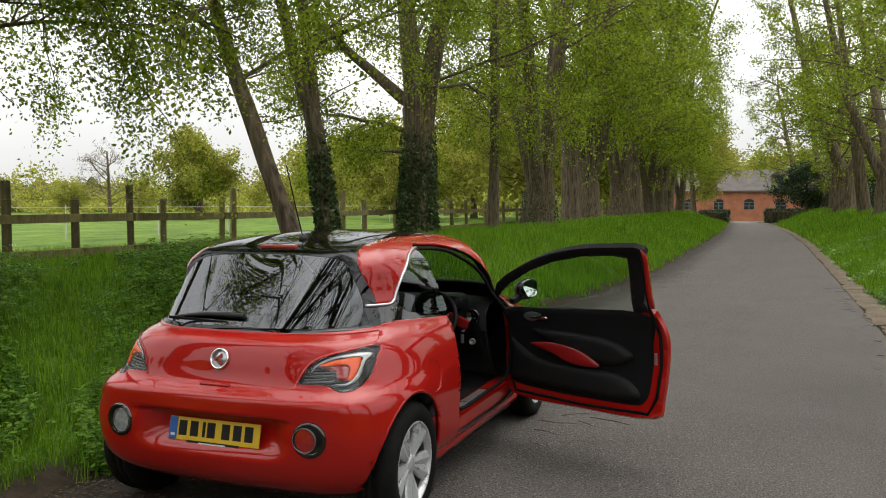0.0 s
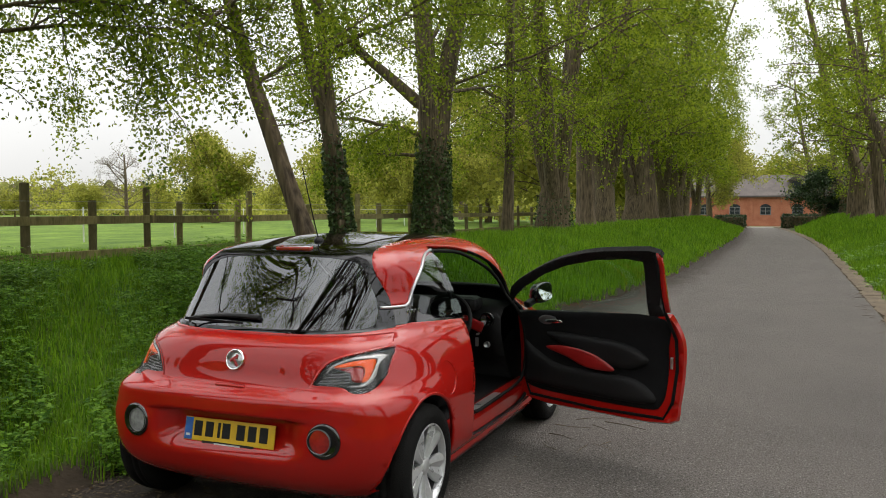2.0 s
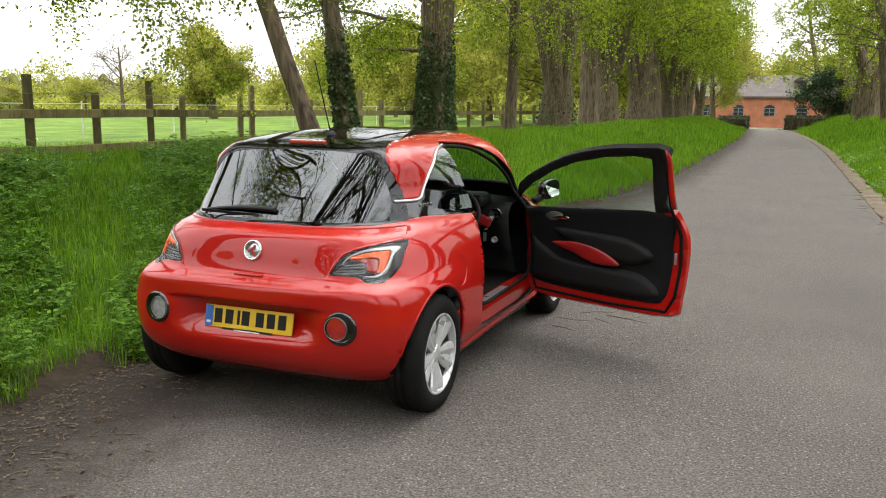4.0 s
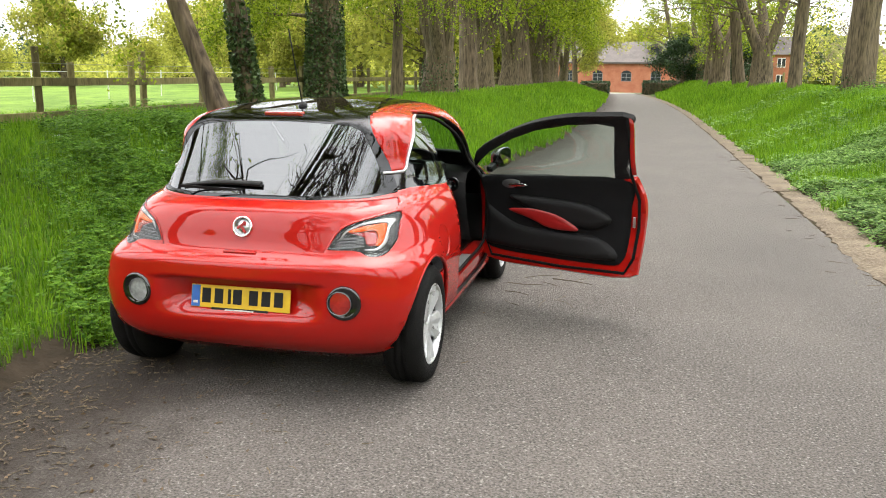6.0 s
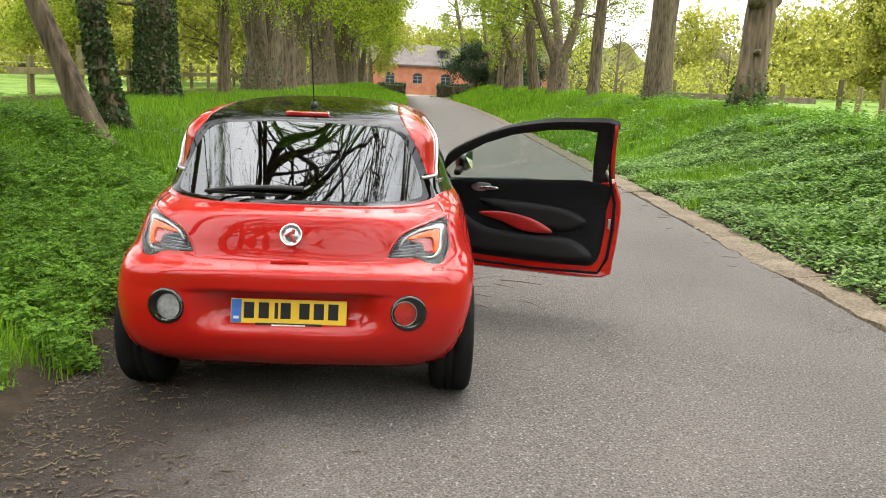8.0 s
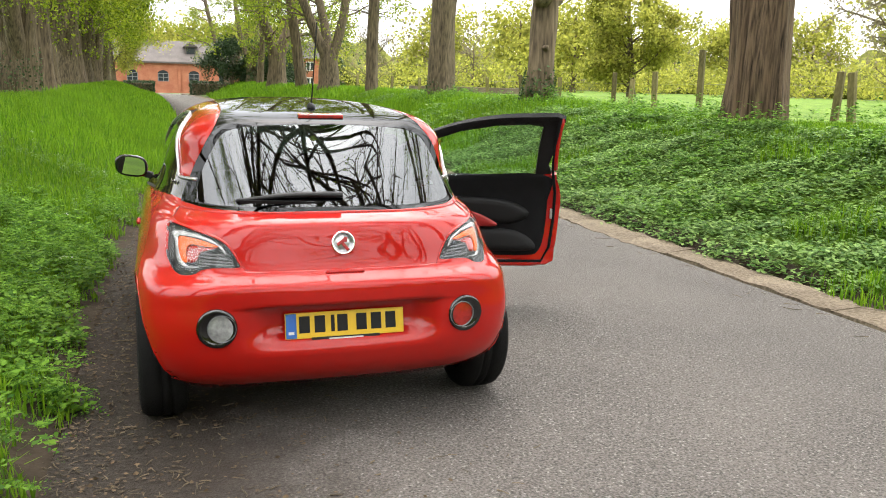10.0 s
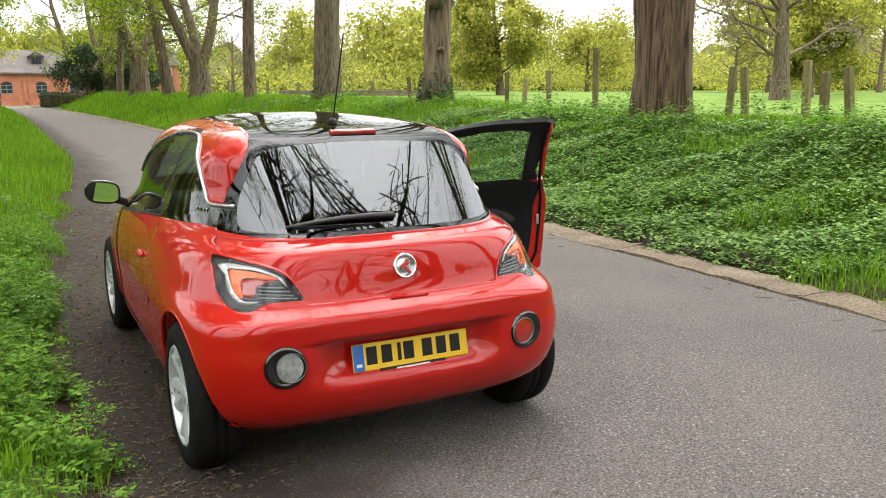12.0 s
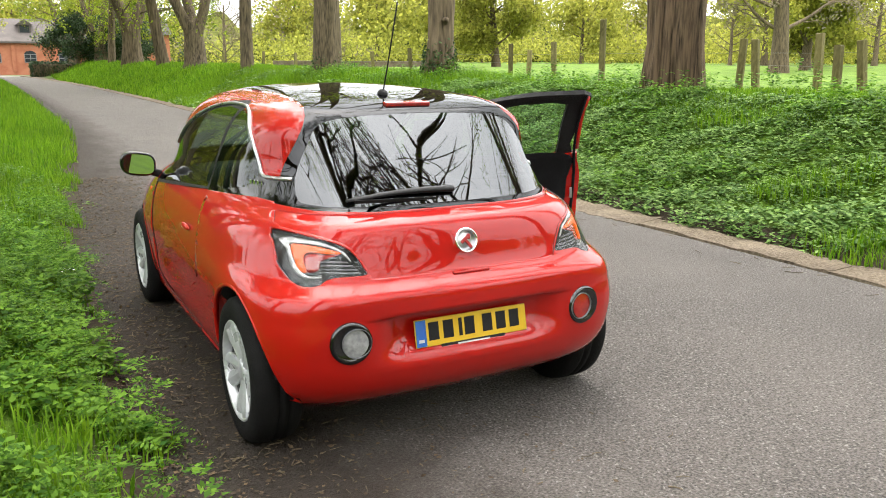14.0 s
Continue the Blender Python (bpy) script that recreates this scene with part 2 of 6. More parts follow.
# ---------------------------------------------------------------- mesh helpers
def mesh_np(name, verts, faces, material, smooth=False, sides=4):
    me = bpy.data.meshes.new(name)
    v = np.asarray(verts, dtype=np.float32)
    f = np.asarray(faces, dtype=np.int32)
    me.vertices.add(len(v))
    me.vertices.foreach_set("co", v.ravel())
    me.loops.add(f.size)
    me.loops.foreach_set("vertex_index", f.ravel())
    me.polygons.add(len(f))
    me.polygons.foreach_set("loop_start", np.arange(0, f.size, f.shape[1], dtype=np.int32))
    me.polygons.foreach_set("loop_total", np.full(len(f), f.shape[1], dtype=np.int32))
    if smooth:
        me.polygons.foreach_set("use_smooth", np.ones(len(f), dtype=bool))
    me.update(calc_edges=True)
    me.materials.append(material)
    return me


def child(ob, parent, label=""):
    ob.parent = parent
    if label:
        ob["label"] = label
    return ob


def part(name, bm, material, parent, label="", smooth=False):
    me = bpy.data.meshes.new(name)
    bm.normal_update()
    bm.to_mesh(me)
    bm.free()
    for x in (material if isinstance(material, (list, tuple)) else (material,)):
        me.materials.append(x)
    if smooth:
        me.polygons.foreach_set("use_smooth", np.ones(len(me.polygons), dtype=bool))
    return child(new(name, me), parent, label)


def box(bm, centre, size, m=None, bevel=0.0):
    r = bmesh.ops.create_cube(bm, size=1.0)
    vs = r["verts"]
    bmesh.ops.scale(bm, vec=size, verts=vs)
    if bevel:
        es = list({e for v in vs for e in v.link_edges})
        r2 = bmesh.ops.bevel(bm, geom=es, offset=bevel, segments=2, affect="EDGES", profile=0.5)
        vs = list({v for f in r2["faces"] for v in f.verts} | {v for v in vs if v.is_valid})
    bmesh.ops.transform(bm, matrix=Matrix.Translation(centre) @ (m or Matrix()), verts=vs)
    return vs


def smoothstep(a, b, x):
    t = np.clip((np.asarray(x, dtype=float) - a) / (b - a), 0, 1)
    return t * t * (3 - 2 * t)


# ---------------------------------------------------------------- the lane and its banks
def road_right(y):
    return 3.72 - 0.0009 * np.maximum(0, np.asarray(y, float) - 25) ** 2


def road_left(y):
    y = np.asarray(y, float)
    return -1.15 + 1.15 * smoothstep(1, 18, y) - 0.00045 * np.maximum(0, y - 28) ** 2


def wobble(x, y, s):
    return np.sin(x * 1.7 * s + 1.3) * np.cos(y * 1.3 * s + 0.4) + 0.5 * np.sin(x * 3.1 * s - y * 2.3 * s)


def sink(y):
    """The lane's end dips slightly towards the yard."""
    return -0.40 * smoothstep(68, 100, y)


def ground_height(x, y):
    """Metres above the lane: two grassy banks with level fields behind them."""
    x, y = np.asarray(x, float), np.asarray(y, float)
    dl = road_left(y) - x
    dr = x - (road_right(y) + 0.42)
    left = 0.10 * smoothstep(0, 0.35, dl) + 0.80 * smoothstep(0.15, 3.2, dl) - 0.04 * smoothstep(3.2, 4.4, dl) - 0.20 * smoothstep(4.8, 8.5, dl)
    right = 0.10 * smoothstep(0, 0.25, dr) + 1.0 * smoothstep(0.1, 3.2, dr) - 0.16 * smoothstep(3.4, 6.0, dr)
    z = np.where(dl > 0, left, np.where(dr > 0, right, -0.03))
    rough = 0.02 * wobble(x, y, 1.0) + 0.012 * wobble(x, y, 3.1)
    z = z + rough * np.clip(np.maximum(dl, dr) / 0.6, 0, 1)
    end = smoothstep(66, 74, y)
    z = z * (1 - end) + -0.03 * end * (np.abs(x) < 40) + z * end * (np.abs(x) >= 40)
    return z + sink(y) * (np.abs(x) < 40)


def grid_axis(steps):
    out = [steps[0][0]]
    for a, b, d in steps:
        out += list(np.linspace(a, b, max(2, int(round((b - a) / d)) + 1))[1:])
    return np.array(out)


gx = grid_axis([(-900, -60, 60), (-60, -12, 3), (-12, -4.0, 0.4), (-4.0, 0.4, 0.11), (0.4, 3.0, 0.5), (3.0, 7.5, 0.11), (7.5, 14, 0.5), (14, 60, 4), (60, 900, 60)])
gy = grid_axis([(-300, -40, 40), (-40, -6, 2), (-6, 16, 0.2), (16, 40, 0.6), (40, 90, 2), (90, 200, 15), (200, 1200, 100)])
X, Y = np.meshgrid(gx, gy)
V = np.stack([X, Y, ground_height(X, Y)], -1).reshape(-1, 3)
nx, ny = len(gx), len(gy)
I = (np.arange(ny - 1)[:, None] * nx + np.arange(nx - 1)[None, :]).ravel()
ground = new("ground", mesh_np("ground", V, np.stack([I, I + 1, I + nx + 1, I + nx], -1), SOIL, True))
_bare = ground.data.attributes.new("bare", "FLOAT", "POINT")
_edge = np.minimum(np.abs(V[:, 0] - road_left(V[:, 1])), np.abs(V[:, 0] - road_right(V[:, 1]) - 0.4))
_bare.data.foreach_set("value", (1 - smoothstep(0.12, 0.42, _edge)).astype(np.float32))
tagged(ground, "green grassy verge and fields beside the lane", "ground", kind="structure")


def strip(name, left, right, ys, z, material, across=8, crown=0.0):
    u = np.linspace(0, 1, across)[None, :]
    ys = np.asarray(ys)[:, None]
    xs = left(ys) * (1 - u) + right(ys) * u
    zz = z + crown * (1 - (2 * u - 1) ** 2) + 0 * xs + sink(ys)
    v = np.stack([xs, ys + 0 * u, zz], -1).reshape(-1, 3)
    n, m = len(ys), across
    i = (np.arange(n - 1)[:, None] * m + np.arange(m - 1)[None, :]).ravel()
    return new(name, mesh_np(name, v, np.stack([i, i + 1, i + m + 1, i + m], -1), material, True))


ROAD_YS = grid_axis([(-60, -6, 3), (-6, 12, 0.06), (12, 20, 0.25), (20, 100, 1.5)])
dirt_strip = strip("dirt_shoulder", lambda y: road_left(y) - 0.12, lambda y: road_left(y) + 1.5, ROAD_YS, -0.006, DIRT, 6)
tagged(dirt_strip, "brown bare dirt shoulder with twigs", "ground", kind="structure")
road = strip("road", lambda y: road_left(y) - 0.06 + 0.03 * np.sin(y * 2.1) + 0.02 * np.sin(y * 5.3 + 1), lambda y: road_right(y) + 0.04, ROAD_YS, -0.003, ASPHALT, 30, 0.006)
_from = road.data.attributes.new("from_edge", "FLOAT", "POINT")
_from.data.foreach_set("value", np.tile(np.linspace(0, 1, 30), len(ROAD_YS)) * np.repeat(road_right(ROAD_YS) - road_left(ROAD_YS) + 0.10, 30) - 0.06 + np.repeat(0.42 * smoothstep(2, 14, ROAD_YS), 30))
tagged(road, "worn grey asphalt country lane", "road", kind="structure")


# ---------------------------------------------------------------- trees
def tube(pts, radii, sides, lump=0.0, rng=None):
    pts, radii = np.asarray(pts, float), np.asarray(radii, float)
    d = np.gradient(pts, axis=0)
    d /= np.linalg.norm(d, axis=1)[:, None] + 1e-9
    up = np.where(np.abs(d[:, 2:3]) > 0.9, np.array([[1.0, 0, 0]]), np.array([[0, 0, 1.0]]))
    a = np.cross(d, up)
    a /= np.linalg.norm(a, axis=1)[:, None] + 1e-9
    b = np.cross(d, a)
    th = np.linspace(0, 2 * np.pi, sides, endpoint=False)
    r = radii[:, None] * np.ones((1, sides))
    if lump:
        ph = rng.uniform(0, 6.28, 4)
        r = r * (1 + lump * (0.5 * np.sin(3 * th + ph[0])[None, :] + 0.35 * np.sin(5 * th + ph[1])[None, :] + (0.30 * np.sin(11 * th + ph[3])[None, :] if sides > 30 else 0) + 0.3 * np.sin(np.arange(len(pts)) * 1.3 + ph[2])[:, None] * np.sin(2 * th + ph[3])[None, :]))
    v = pts[:, None, :] + r[..., None] * (a[:, None, :] * np.cos(th)[None, :, None] + b[:, None, :] * np.sin(th)[None, :, None])
    n = len(pts)
    i = np.arange(n - 1)[:, None] * sides
    j = np.arange(sides)[None, :]
    k = (j + 1) % sides
    f = np.stack([i + j, i + k, i + sides + k, i + sides + j], -1).reshape(-1, 4)
    return v.reshape(-1, 3), f


def curve_pts(start, way, length, n, rng, bend=0.25, lift=0.0, droop=0.0):
    """A wandering limb: it keeps its way, bends at random, lifts and then droops."""
    p, d = np.array(start, float), np.array(way, float)
    d /= np.linalg.norm(d)
    out = [p.copy()]
    for k in range(n):
        d = d + rng.normal(0, bend, 3) / n ** 0.5
        d[2] += lift / n - droop * (k / n) * 2 / n
        d /= np.linalg.norm(d)
        p = p + d * length / n
        out.append(p.copy())
    return np.array(out)


STEMS = {}


class Tree:
    def __init__(self, seed):
        self.rng = np.random.default_rng(seed)
        self.v, self.f, self.n = [], [], 0
        self.tips = []
        self.fine = True

    def add(self, pts, radii, sides, lump=0.0):
        v, f = tube(pts, radii, sides, lump, self.rng)
        self.v.append(v)
        self.f.append(f + self.n)
        self.n += len(v)

    def stem(self, pts, r0, r1, sides=14, flare=0.5, lump=0.12):
        s = np.linspace(0, 1, len(pts))
        rad = r0 + (r1 - r0) * s + r0 * flare * np.exp(-np.abs(pts[:, 2] - pts[0, 2] - 0.15) / 0.32)
        self.add(pts, rad, sides, lump)
        return rad

    def limb(self, start, way, length, r, depth=0, lift=0.3, droop=0.3, subs=5, twigs=4):
        rng = self.rng
        n = (9, 6, 3)[depth]
        pts = curve_pts(start, way, length, n, rng, (0.35, 0.5, 0.6)[depth], lift, droop)
        if depth < 2 or self.fine:
            self.add(pts, np.linspace(r, r * (0.25, 0.25, 0.35)[depth], n + 1), (7 if self.fine else 5, 5 if self.fine else 3, 3)[depth])
        if depth == 2:
            self.tips.append(pts)
            return
        for k in range((subs, twigs)[depth]):
            u = rng.uniform(0.25, 1.0)
            i = min(n - 1, int(u * n))
            base = pts[i] + (pts[i + 1] - pts[i]) * (u * n - i if u < 1 else 0)
            d = pts[i + 1] - pts[i]
            d = d / np.linalg.norm(d)
            side = rng.normal(0, 1, 3)
            side -= d * side.dot(d)
            side /= np.linalg.norm(side)
            w = d * rng.uniform(0.4, 0.9) + side * rng.uniform(0.5, 1.0)
            self.limb(base, w, length * rng.uniform(0.28, 0.5), r * (0.42, 0.4)[depth] * (1.2 - u * 0.6), depth + 1, lift * 0.5, droop + 0.2, subs, twigs)

    def leaves(self, per_tip, size, spread=0.12, keep=None):
        rng = self.rng
        pts = np.concatenate(self.tips)
        if keep is not None:
            pts = pts[keep(pts)]
        if not len(pts):
            return None
        idx = rng.integers(0, len(pts), int(per_tip * len(self.tips)))
        c = pts[idx] + rng.normal(0, spread, (len(idx), 3))
        return leaf_cloud(c, size, rng)


def leaf_cloud(c, size, rng, flat=0.0, ratio=0.62):
    """Pointed folded leaves round the centres c: two triangles-pairs each, hanging loosely."""
    m = len(c)
    s = size * rng.uniform(0.6, 1.25, (m, 1))
    a = rng.normal(0, 1, (m, 3))
    a[:, 2] = a[:, 2] * (1 - flat) - 0.3 * (1 - flat)
    a /= np.linalg.norm(a, axis=1)[:, None]
    b = rng.normal(0, 1, (m, 3))
    b[:, 2] *= (1 - flat)
    b -= a * (a * b).sum(1)[:, None]
    b /= np.linalg.norm(b, axis=1)[:, None]
    v = np.stack([c - a * s * 0.5, c + b * s * ratio * 0.5 + a * s * 0.05, c + a * s * 0.5, c - b * s * ratio * 0.5 + a * s * 0.05], 1).reshape(-1, 3)
    f = np.arange(m * 4).reshape(-1, 4)
    return v, f


def finish_tree(t, label, bark, leaf, leaf_v, category="tree", name="tree", group=""):
    root = new(name)
    root.empty_display_size = 0.3
    child(new("trunk", mesh_np("trunk", np.concatenate(t.v), np.concatenate(t.f), bark, True)), root)
    if leaf_v is not None:
        child(new("crown", mesh_np("crown", leaf_v[0], leaf_v[1], leaf)), root)
    return tagged(root, label, category, group)


def avenue_tree(seed, r, height=17, lean=(0, 0), fork_at=0.0, forks=0, limbs=20, first=2.2, spread=4.5, per_tip=5, size=0.085, bark=None, label="", shoots=110, name="lime_tree", group="avenue trees", flare=0.35, fine=True, tilts=(0.10, 0.28), extra=(), scatter_leaves=0.16, straighten=0.0, droop=0.55, sides=0, trunk_bend=0.10, fork_lift=0.15, lump=0.20, burrs=()):
    """A lane-side lime: fluted trunk, steep stems, spreading limbs and sparse young leaves."""
    t = Tree(seed)
    t.fine = fine
    rng = t.rng
    way = np.array([lean[0], lean[1], 1.0])
    n = 18 if not forks else 10
    main = curve_pts((0, 0, -0.25), way, height * 0.9 if not forks else fork_at + 0.55, n, rng, trunk_bend, 0.1 + straighten)
    t.stem(main, r, r * (0.22 if not forks else 0.84), sides or (24 if fine else 16), flare, lump)
    for h, ang, size_ in burrs:
        i = int(np.argmin(np.abs(main[:, 2] - h)))
        out = np.array([np.cos(ang), np.sin(ang), 0.15])
        t.add(main[i] + out * np.array([[0.3 * r], [0.75 * r], [r + 0.25 * size_], [r + 0.7 * size_], [r + 0.95 * size_]]), np.array([1.0, 1.15, 1.0, 0.7, 0.15]) * size_, 12, 0.3)
    stems = [(main, r, 0.0)]
    for k in range(forks):
        ang = 2 * np.pi * (k + rng.uniform(-0.25, 0.25)) / forks + seed
        tilt = rng.uniform(*tilts)
        out = np.array([np.cos(ang), np.sin(ang), 0])
        base = main[-3] + out * r * 0.30
        pts = curve_pts(base, (lean[0] + tilt * out[0], lean[1] + tilt * out[1], 1), height - fork_at, 14, rng, 0.16, fork_lift)
        rs = r * (0.7, 0.7, 0.62, 0.52, 0.46, 0.42)[forks]
        t.stem(pts, rs, r * 0.10, 14 if fine else 9, 0.15, 0.12)
        stems.append((pts, rs, 0.0))
    for h, way_, ln, rl in extra:
        i = int(np.argmin(np.abs(main[:, 2] - h)))
        t.limb(main[i], way_, ln, rl, 0, 0.15, 0.25 if droop < 0.9 else droop, 7, 5)
    use = stems[1:] if forks else stems
    for k in range(limbs):
        pts, rr, _ = use[k % len(use)]
        h = first + (height * 0.9 - first) * ((k + rng.uniform(0, 1)) / limbs) ** 1.25
        i = int(np.argmin(np.abs(pts[:, 2] - h)))
        i = max(1, min(len(pts) - 2, i))
        ang = rng.uniform(0, 2 * np.pi)
        ln = spread * rng.uniform(0.65, 1.15) * (1.0 - 0.45 * h / height)
        t.limb(pts[i], (np.cos(ang), np.sin(ang), rng.uniform(0.0, 0.55)), ln, max(0.025, rr * rng.uniform(0.14, 0.26)), 0, 0.35, droop)
    lv = t.leaves(per_tip, size, scatter_leaves)
    # short shoots that break from the stems themselves
    if shoots:
        cs = []
        for _ in range(shoots):
            pts, rr, _ = use[rng.integers(len(use))]
            h = rng.uniform(first * 0.7, min(10.0, height * 0.7))
            i = max(0, min(len(pts) - 2, int(np.searchsorted(pts[:, 2], h)) - 1))
            a = rng.uniform(0, 2 * np.pi)
            d = np.array([np.cos(a), np.sin(a), rng.uniform(-0.1, 0.5)])
            ln = rng.uniform(0.5, 1.6)
            p = curve_pts(pts[i], d, ln + rr, 4, rng, 0.4, 0.2, 0.2)
            if fine:
                t.add(p, np.linspace(0.014, 0.004, 5), 3)
            k = rng.integers(14, 30) if fine else rng.integers(7, 14)
            u = rng.uniform(0.3, 1.0, k)
            cs.append(p[0] + (p[-1] - p[0]) * u[:, None] + rng.normal(0, 0.16, (k, 3)))
        sv, sf = leaf_cloud(np.concatenate(cs), size, rng)
        lv = (np.concatenate([lv[0], sv]), np.concatenate([lv[1], sf + len(lv[0])]))
    done = finish_tree(t, label, bark or BARK, LEAF, lv, name=name, group=group)
    STEMS[done.name] = main
    return done


def place(root, x, y, z=None, turn=0.0, scale=1.0):
    zz = float(ground_height(x, y)) if z is None else z
    root.matrix_basis = pose(x, y, zz, 0, 0, turn) @ Matrix.Scale(scale, 4)
    return root


def ivy_on(root, r0, r1, top, seed, count=1800):
    rng = np.random.default_rng(seed)
    main = STEMS[root.name]
    h = top * rng.uniform(0, 1, count) ** 1.2 * rng.uniform(0.7, 1.18, count)
    a = rng.uniform(0, 2 * np.pi, count)
    rr = r0 + (r1 - r0) * h / top + r0 * 0.25 * np.exp(-h * 2.5) + rng.uniform(-0.01, 0.05, count)
    x, y = np.interp(h, main[:, 2], main[:, 0]), np.interp(h, main[:, 2], main[:, 1])
    c = np.stack([np.cos(a) * rr + x, np.sin(a) * rr + y, h], -1)
    v, f = leaf_cloud(c, 0.066, rng, 0, 0.9)
    child(new("ivy", mesh_np("ivy", v, f, IVY)), root, "dark glossy ivy climbing the trunk")


# limes further along the row
FAR_ROW = dict(fine=True, scatter_leaves=0.26, shoots=34)
PROTO = avenue_tree(11, 0.46, 17, (0.02, 0.0), 1.9, 4, 28, 3.2, 4.4, 40, 0.15, BARK, "tall lime tree with several steep stems and young leaves", **FAR_ROW)
PROTO_B = avenue_tree(12, 0.40, 18, (0, 0.02), 4.5, 2, 28, 3.4, 4.2, 38, 0.15, BARK_PALE, "tall straight lime tree with sparse young leaves", **FAR_ROW)
PROTO_C = avenue_tree(13, 0.44, 17, (-0.02, 0), 1.5, 3, 28, 3.2, 4.6, 40, 0.15, BARK, "old lime tree forking low into three stems", **FAR_ROW)
PROTO_D = avenue_tree(14, 0.40, 17, (0.0, 0.0), 2.0, 3, 28, 2.4, 5.4, 38, 0.16, BARK, "lime tree with wide limbs arching over the lane", **FAR_ROW)

BEHIND = avenue_tree(18, 0.40, 17, (0.0, 0.0), 3.2, 3, 22, 3.2, 5.0, 4, 0.16, BARK, "tall lime with bare spreading limbs", fine=False, shoots=0, scatter_leaves=0.2)
place(BEHIND, -4.6, -18.0, None, 20)

# left-hand row
leaning = avenue_tree(21, 0.128, 12, (-0.42, -0.04), 0, 0, 26, 2.8, 4.4, 82, 0.056, BARK_PALE, scatter_leaves=0.13, label="slender leaning tree with bare grey-brown trunk", straighten=0.22, flare=0.9, shoots=25)
place(leaning, -3.08, 6.15)
ivy_slim = avenue_tree(22, 0.145, 14, (-0.13, -0.05), 2.6, 2, 26, 2.9, 4.8, 150, 0.060, BARK, scatter_leaves=0.13, label="slim twin-stemmed tree with ivy round its lower trunk", tilts=(0.02, 0.10), shoots=20)
ivy_on(ivy_slim, 0.135, 0.130, 1.75, 5, 2600)
place(ivy_slim, -3.28, 7.25)
ivy_big = avenue_tree(23, 0.36, 17, (0.0, 0.0), 2.6, 2, 26, 3.2, 5.4, 150, 0.070, BARK, "large forked tree with thick dark ivy on its trunk", tilts=(0.06, 0.13), shoots=40, extra=((2.85, (-1.0, -0.25, 0.62), 4.2, 0.15), (2.2, (-0.6, -0.8, 0.2), 3.2, 0.06), (1.9, (-0.9, 0.3, 0.1), 2.6, 0.05)))
ivy_on(ivy_big, 0.39, 0.36, 2.1, 6, 6200)
place(ivy_big, -4.73, 13.5)
slim = avenue_tree(24, 0.15, 15, (0.0, 0.0), 0, 0, 24, 2.6, 4.0, 44, 0.085, BARK, "slender upright tree with rough bark", shoots=60)
place(slim, -4.4, 17.7)
many = avenue_tree(25, 0.50, 17, (0.0, 0.0), 1.15, 4, 24, 3.2, 4.6, 52, 0.10, BARK, "broad old lime with many stems from one base", tilts=(0.12, 0.26), flare=0.2, shoots=40)
ivy_on(many, 0.55, 0.5, 1.2, 7, 700)
place(many, -4.25, 21.9)
place(PROTO_B, -3.95, 25.2, None, 40, 0.8)
place(PROTO, -4.6, 31.5, None, 10, 1.0)
place(PROTO_C, -4.5, 37.3, None, 80, 1.0)
for src, x, y, turn, sc in ((PROTO_B, -4.5, 43.5, 110, 1.0), (PROTO, -4.4, 53.5, 200, 1.0), (PROTO_D, -4.6, 61.0, 300, 0.9), (PROTO_C, -4.6, 68.0, 20, 0.9)):
    place(copy_thing(src, Matrix()), x, y, None, turn, sc)
place(PROTO_D, -4.5, 48.5, None, 120, 0.95)
hanging = avenue_tree(26, 0.30, 16, (0.0, 0.0), 0, 0, 8, 4.6, 5.4, 175, 0.050, BARK, "tall lime with leafy twigs hanging over the verge", shoots=10, scatter_leaves=0.12, droop=0.95, extra=tuple((h_, (1.0, w_, 0.45), l_, 0.035) for h_, w_, l_ in ((2.3, 0.5, 3.6), (2.5, 1.1, 4.2), (2.7, 0.1, 3.8), (2.9, 0.8, 4.6), (3.1, 0.3, 4.4), (3.3, 1.3, 4.6), (3.5, 0.6, 4.8), (3.8, 0.1, 4.6), (4.1, 0.9, 5.0), (4.5, 0.4, 5.0))))
place(hanging, -5.9, 1.6, None, 0)

# old trees behind, reaching bare limbs out over the lane
def overhanging(seed, toward, label):
    t = Tree(seed)
    main = curve_pts((0, 0, -0.25), (0.12 * toward, 0.05, 1), 15, 12, t.rng, 0.12, 0.1)
    t.stem(main, 0.42, 0.12, 16, 0.5, 0.14)
    for k in range(13):
        i = 3 + k % 8
        t.limb(main[i], (toward * t.rng.uniform(0.5, 1.2), t.rng.uniform(-0.5, 0.9), t.rng.uniform(0.2, 0.8)), t.rng.uniform(5.5, 9.5), t.rng.uniform(0.09, 0.17), 0, 0.3, 0.3, 8, 6)
    return finish_tree(t, label, BARK, LEAF, t.leaves(3, 0.08, 0.1), name="lime_tree", group="avenue trees")


place(overhanging(51, 1, "old lime with long bare limbs over the lane"), -4.8, -4.5)
place(overhanging(52, -1, "old lime with long bare limbs over the lane"), 7.4, -5.5)
place(overhanging(53, 1, "old lime with long bare limbs over the lane"), -4.6, -11.5)

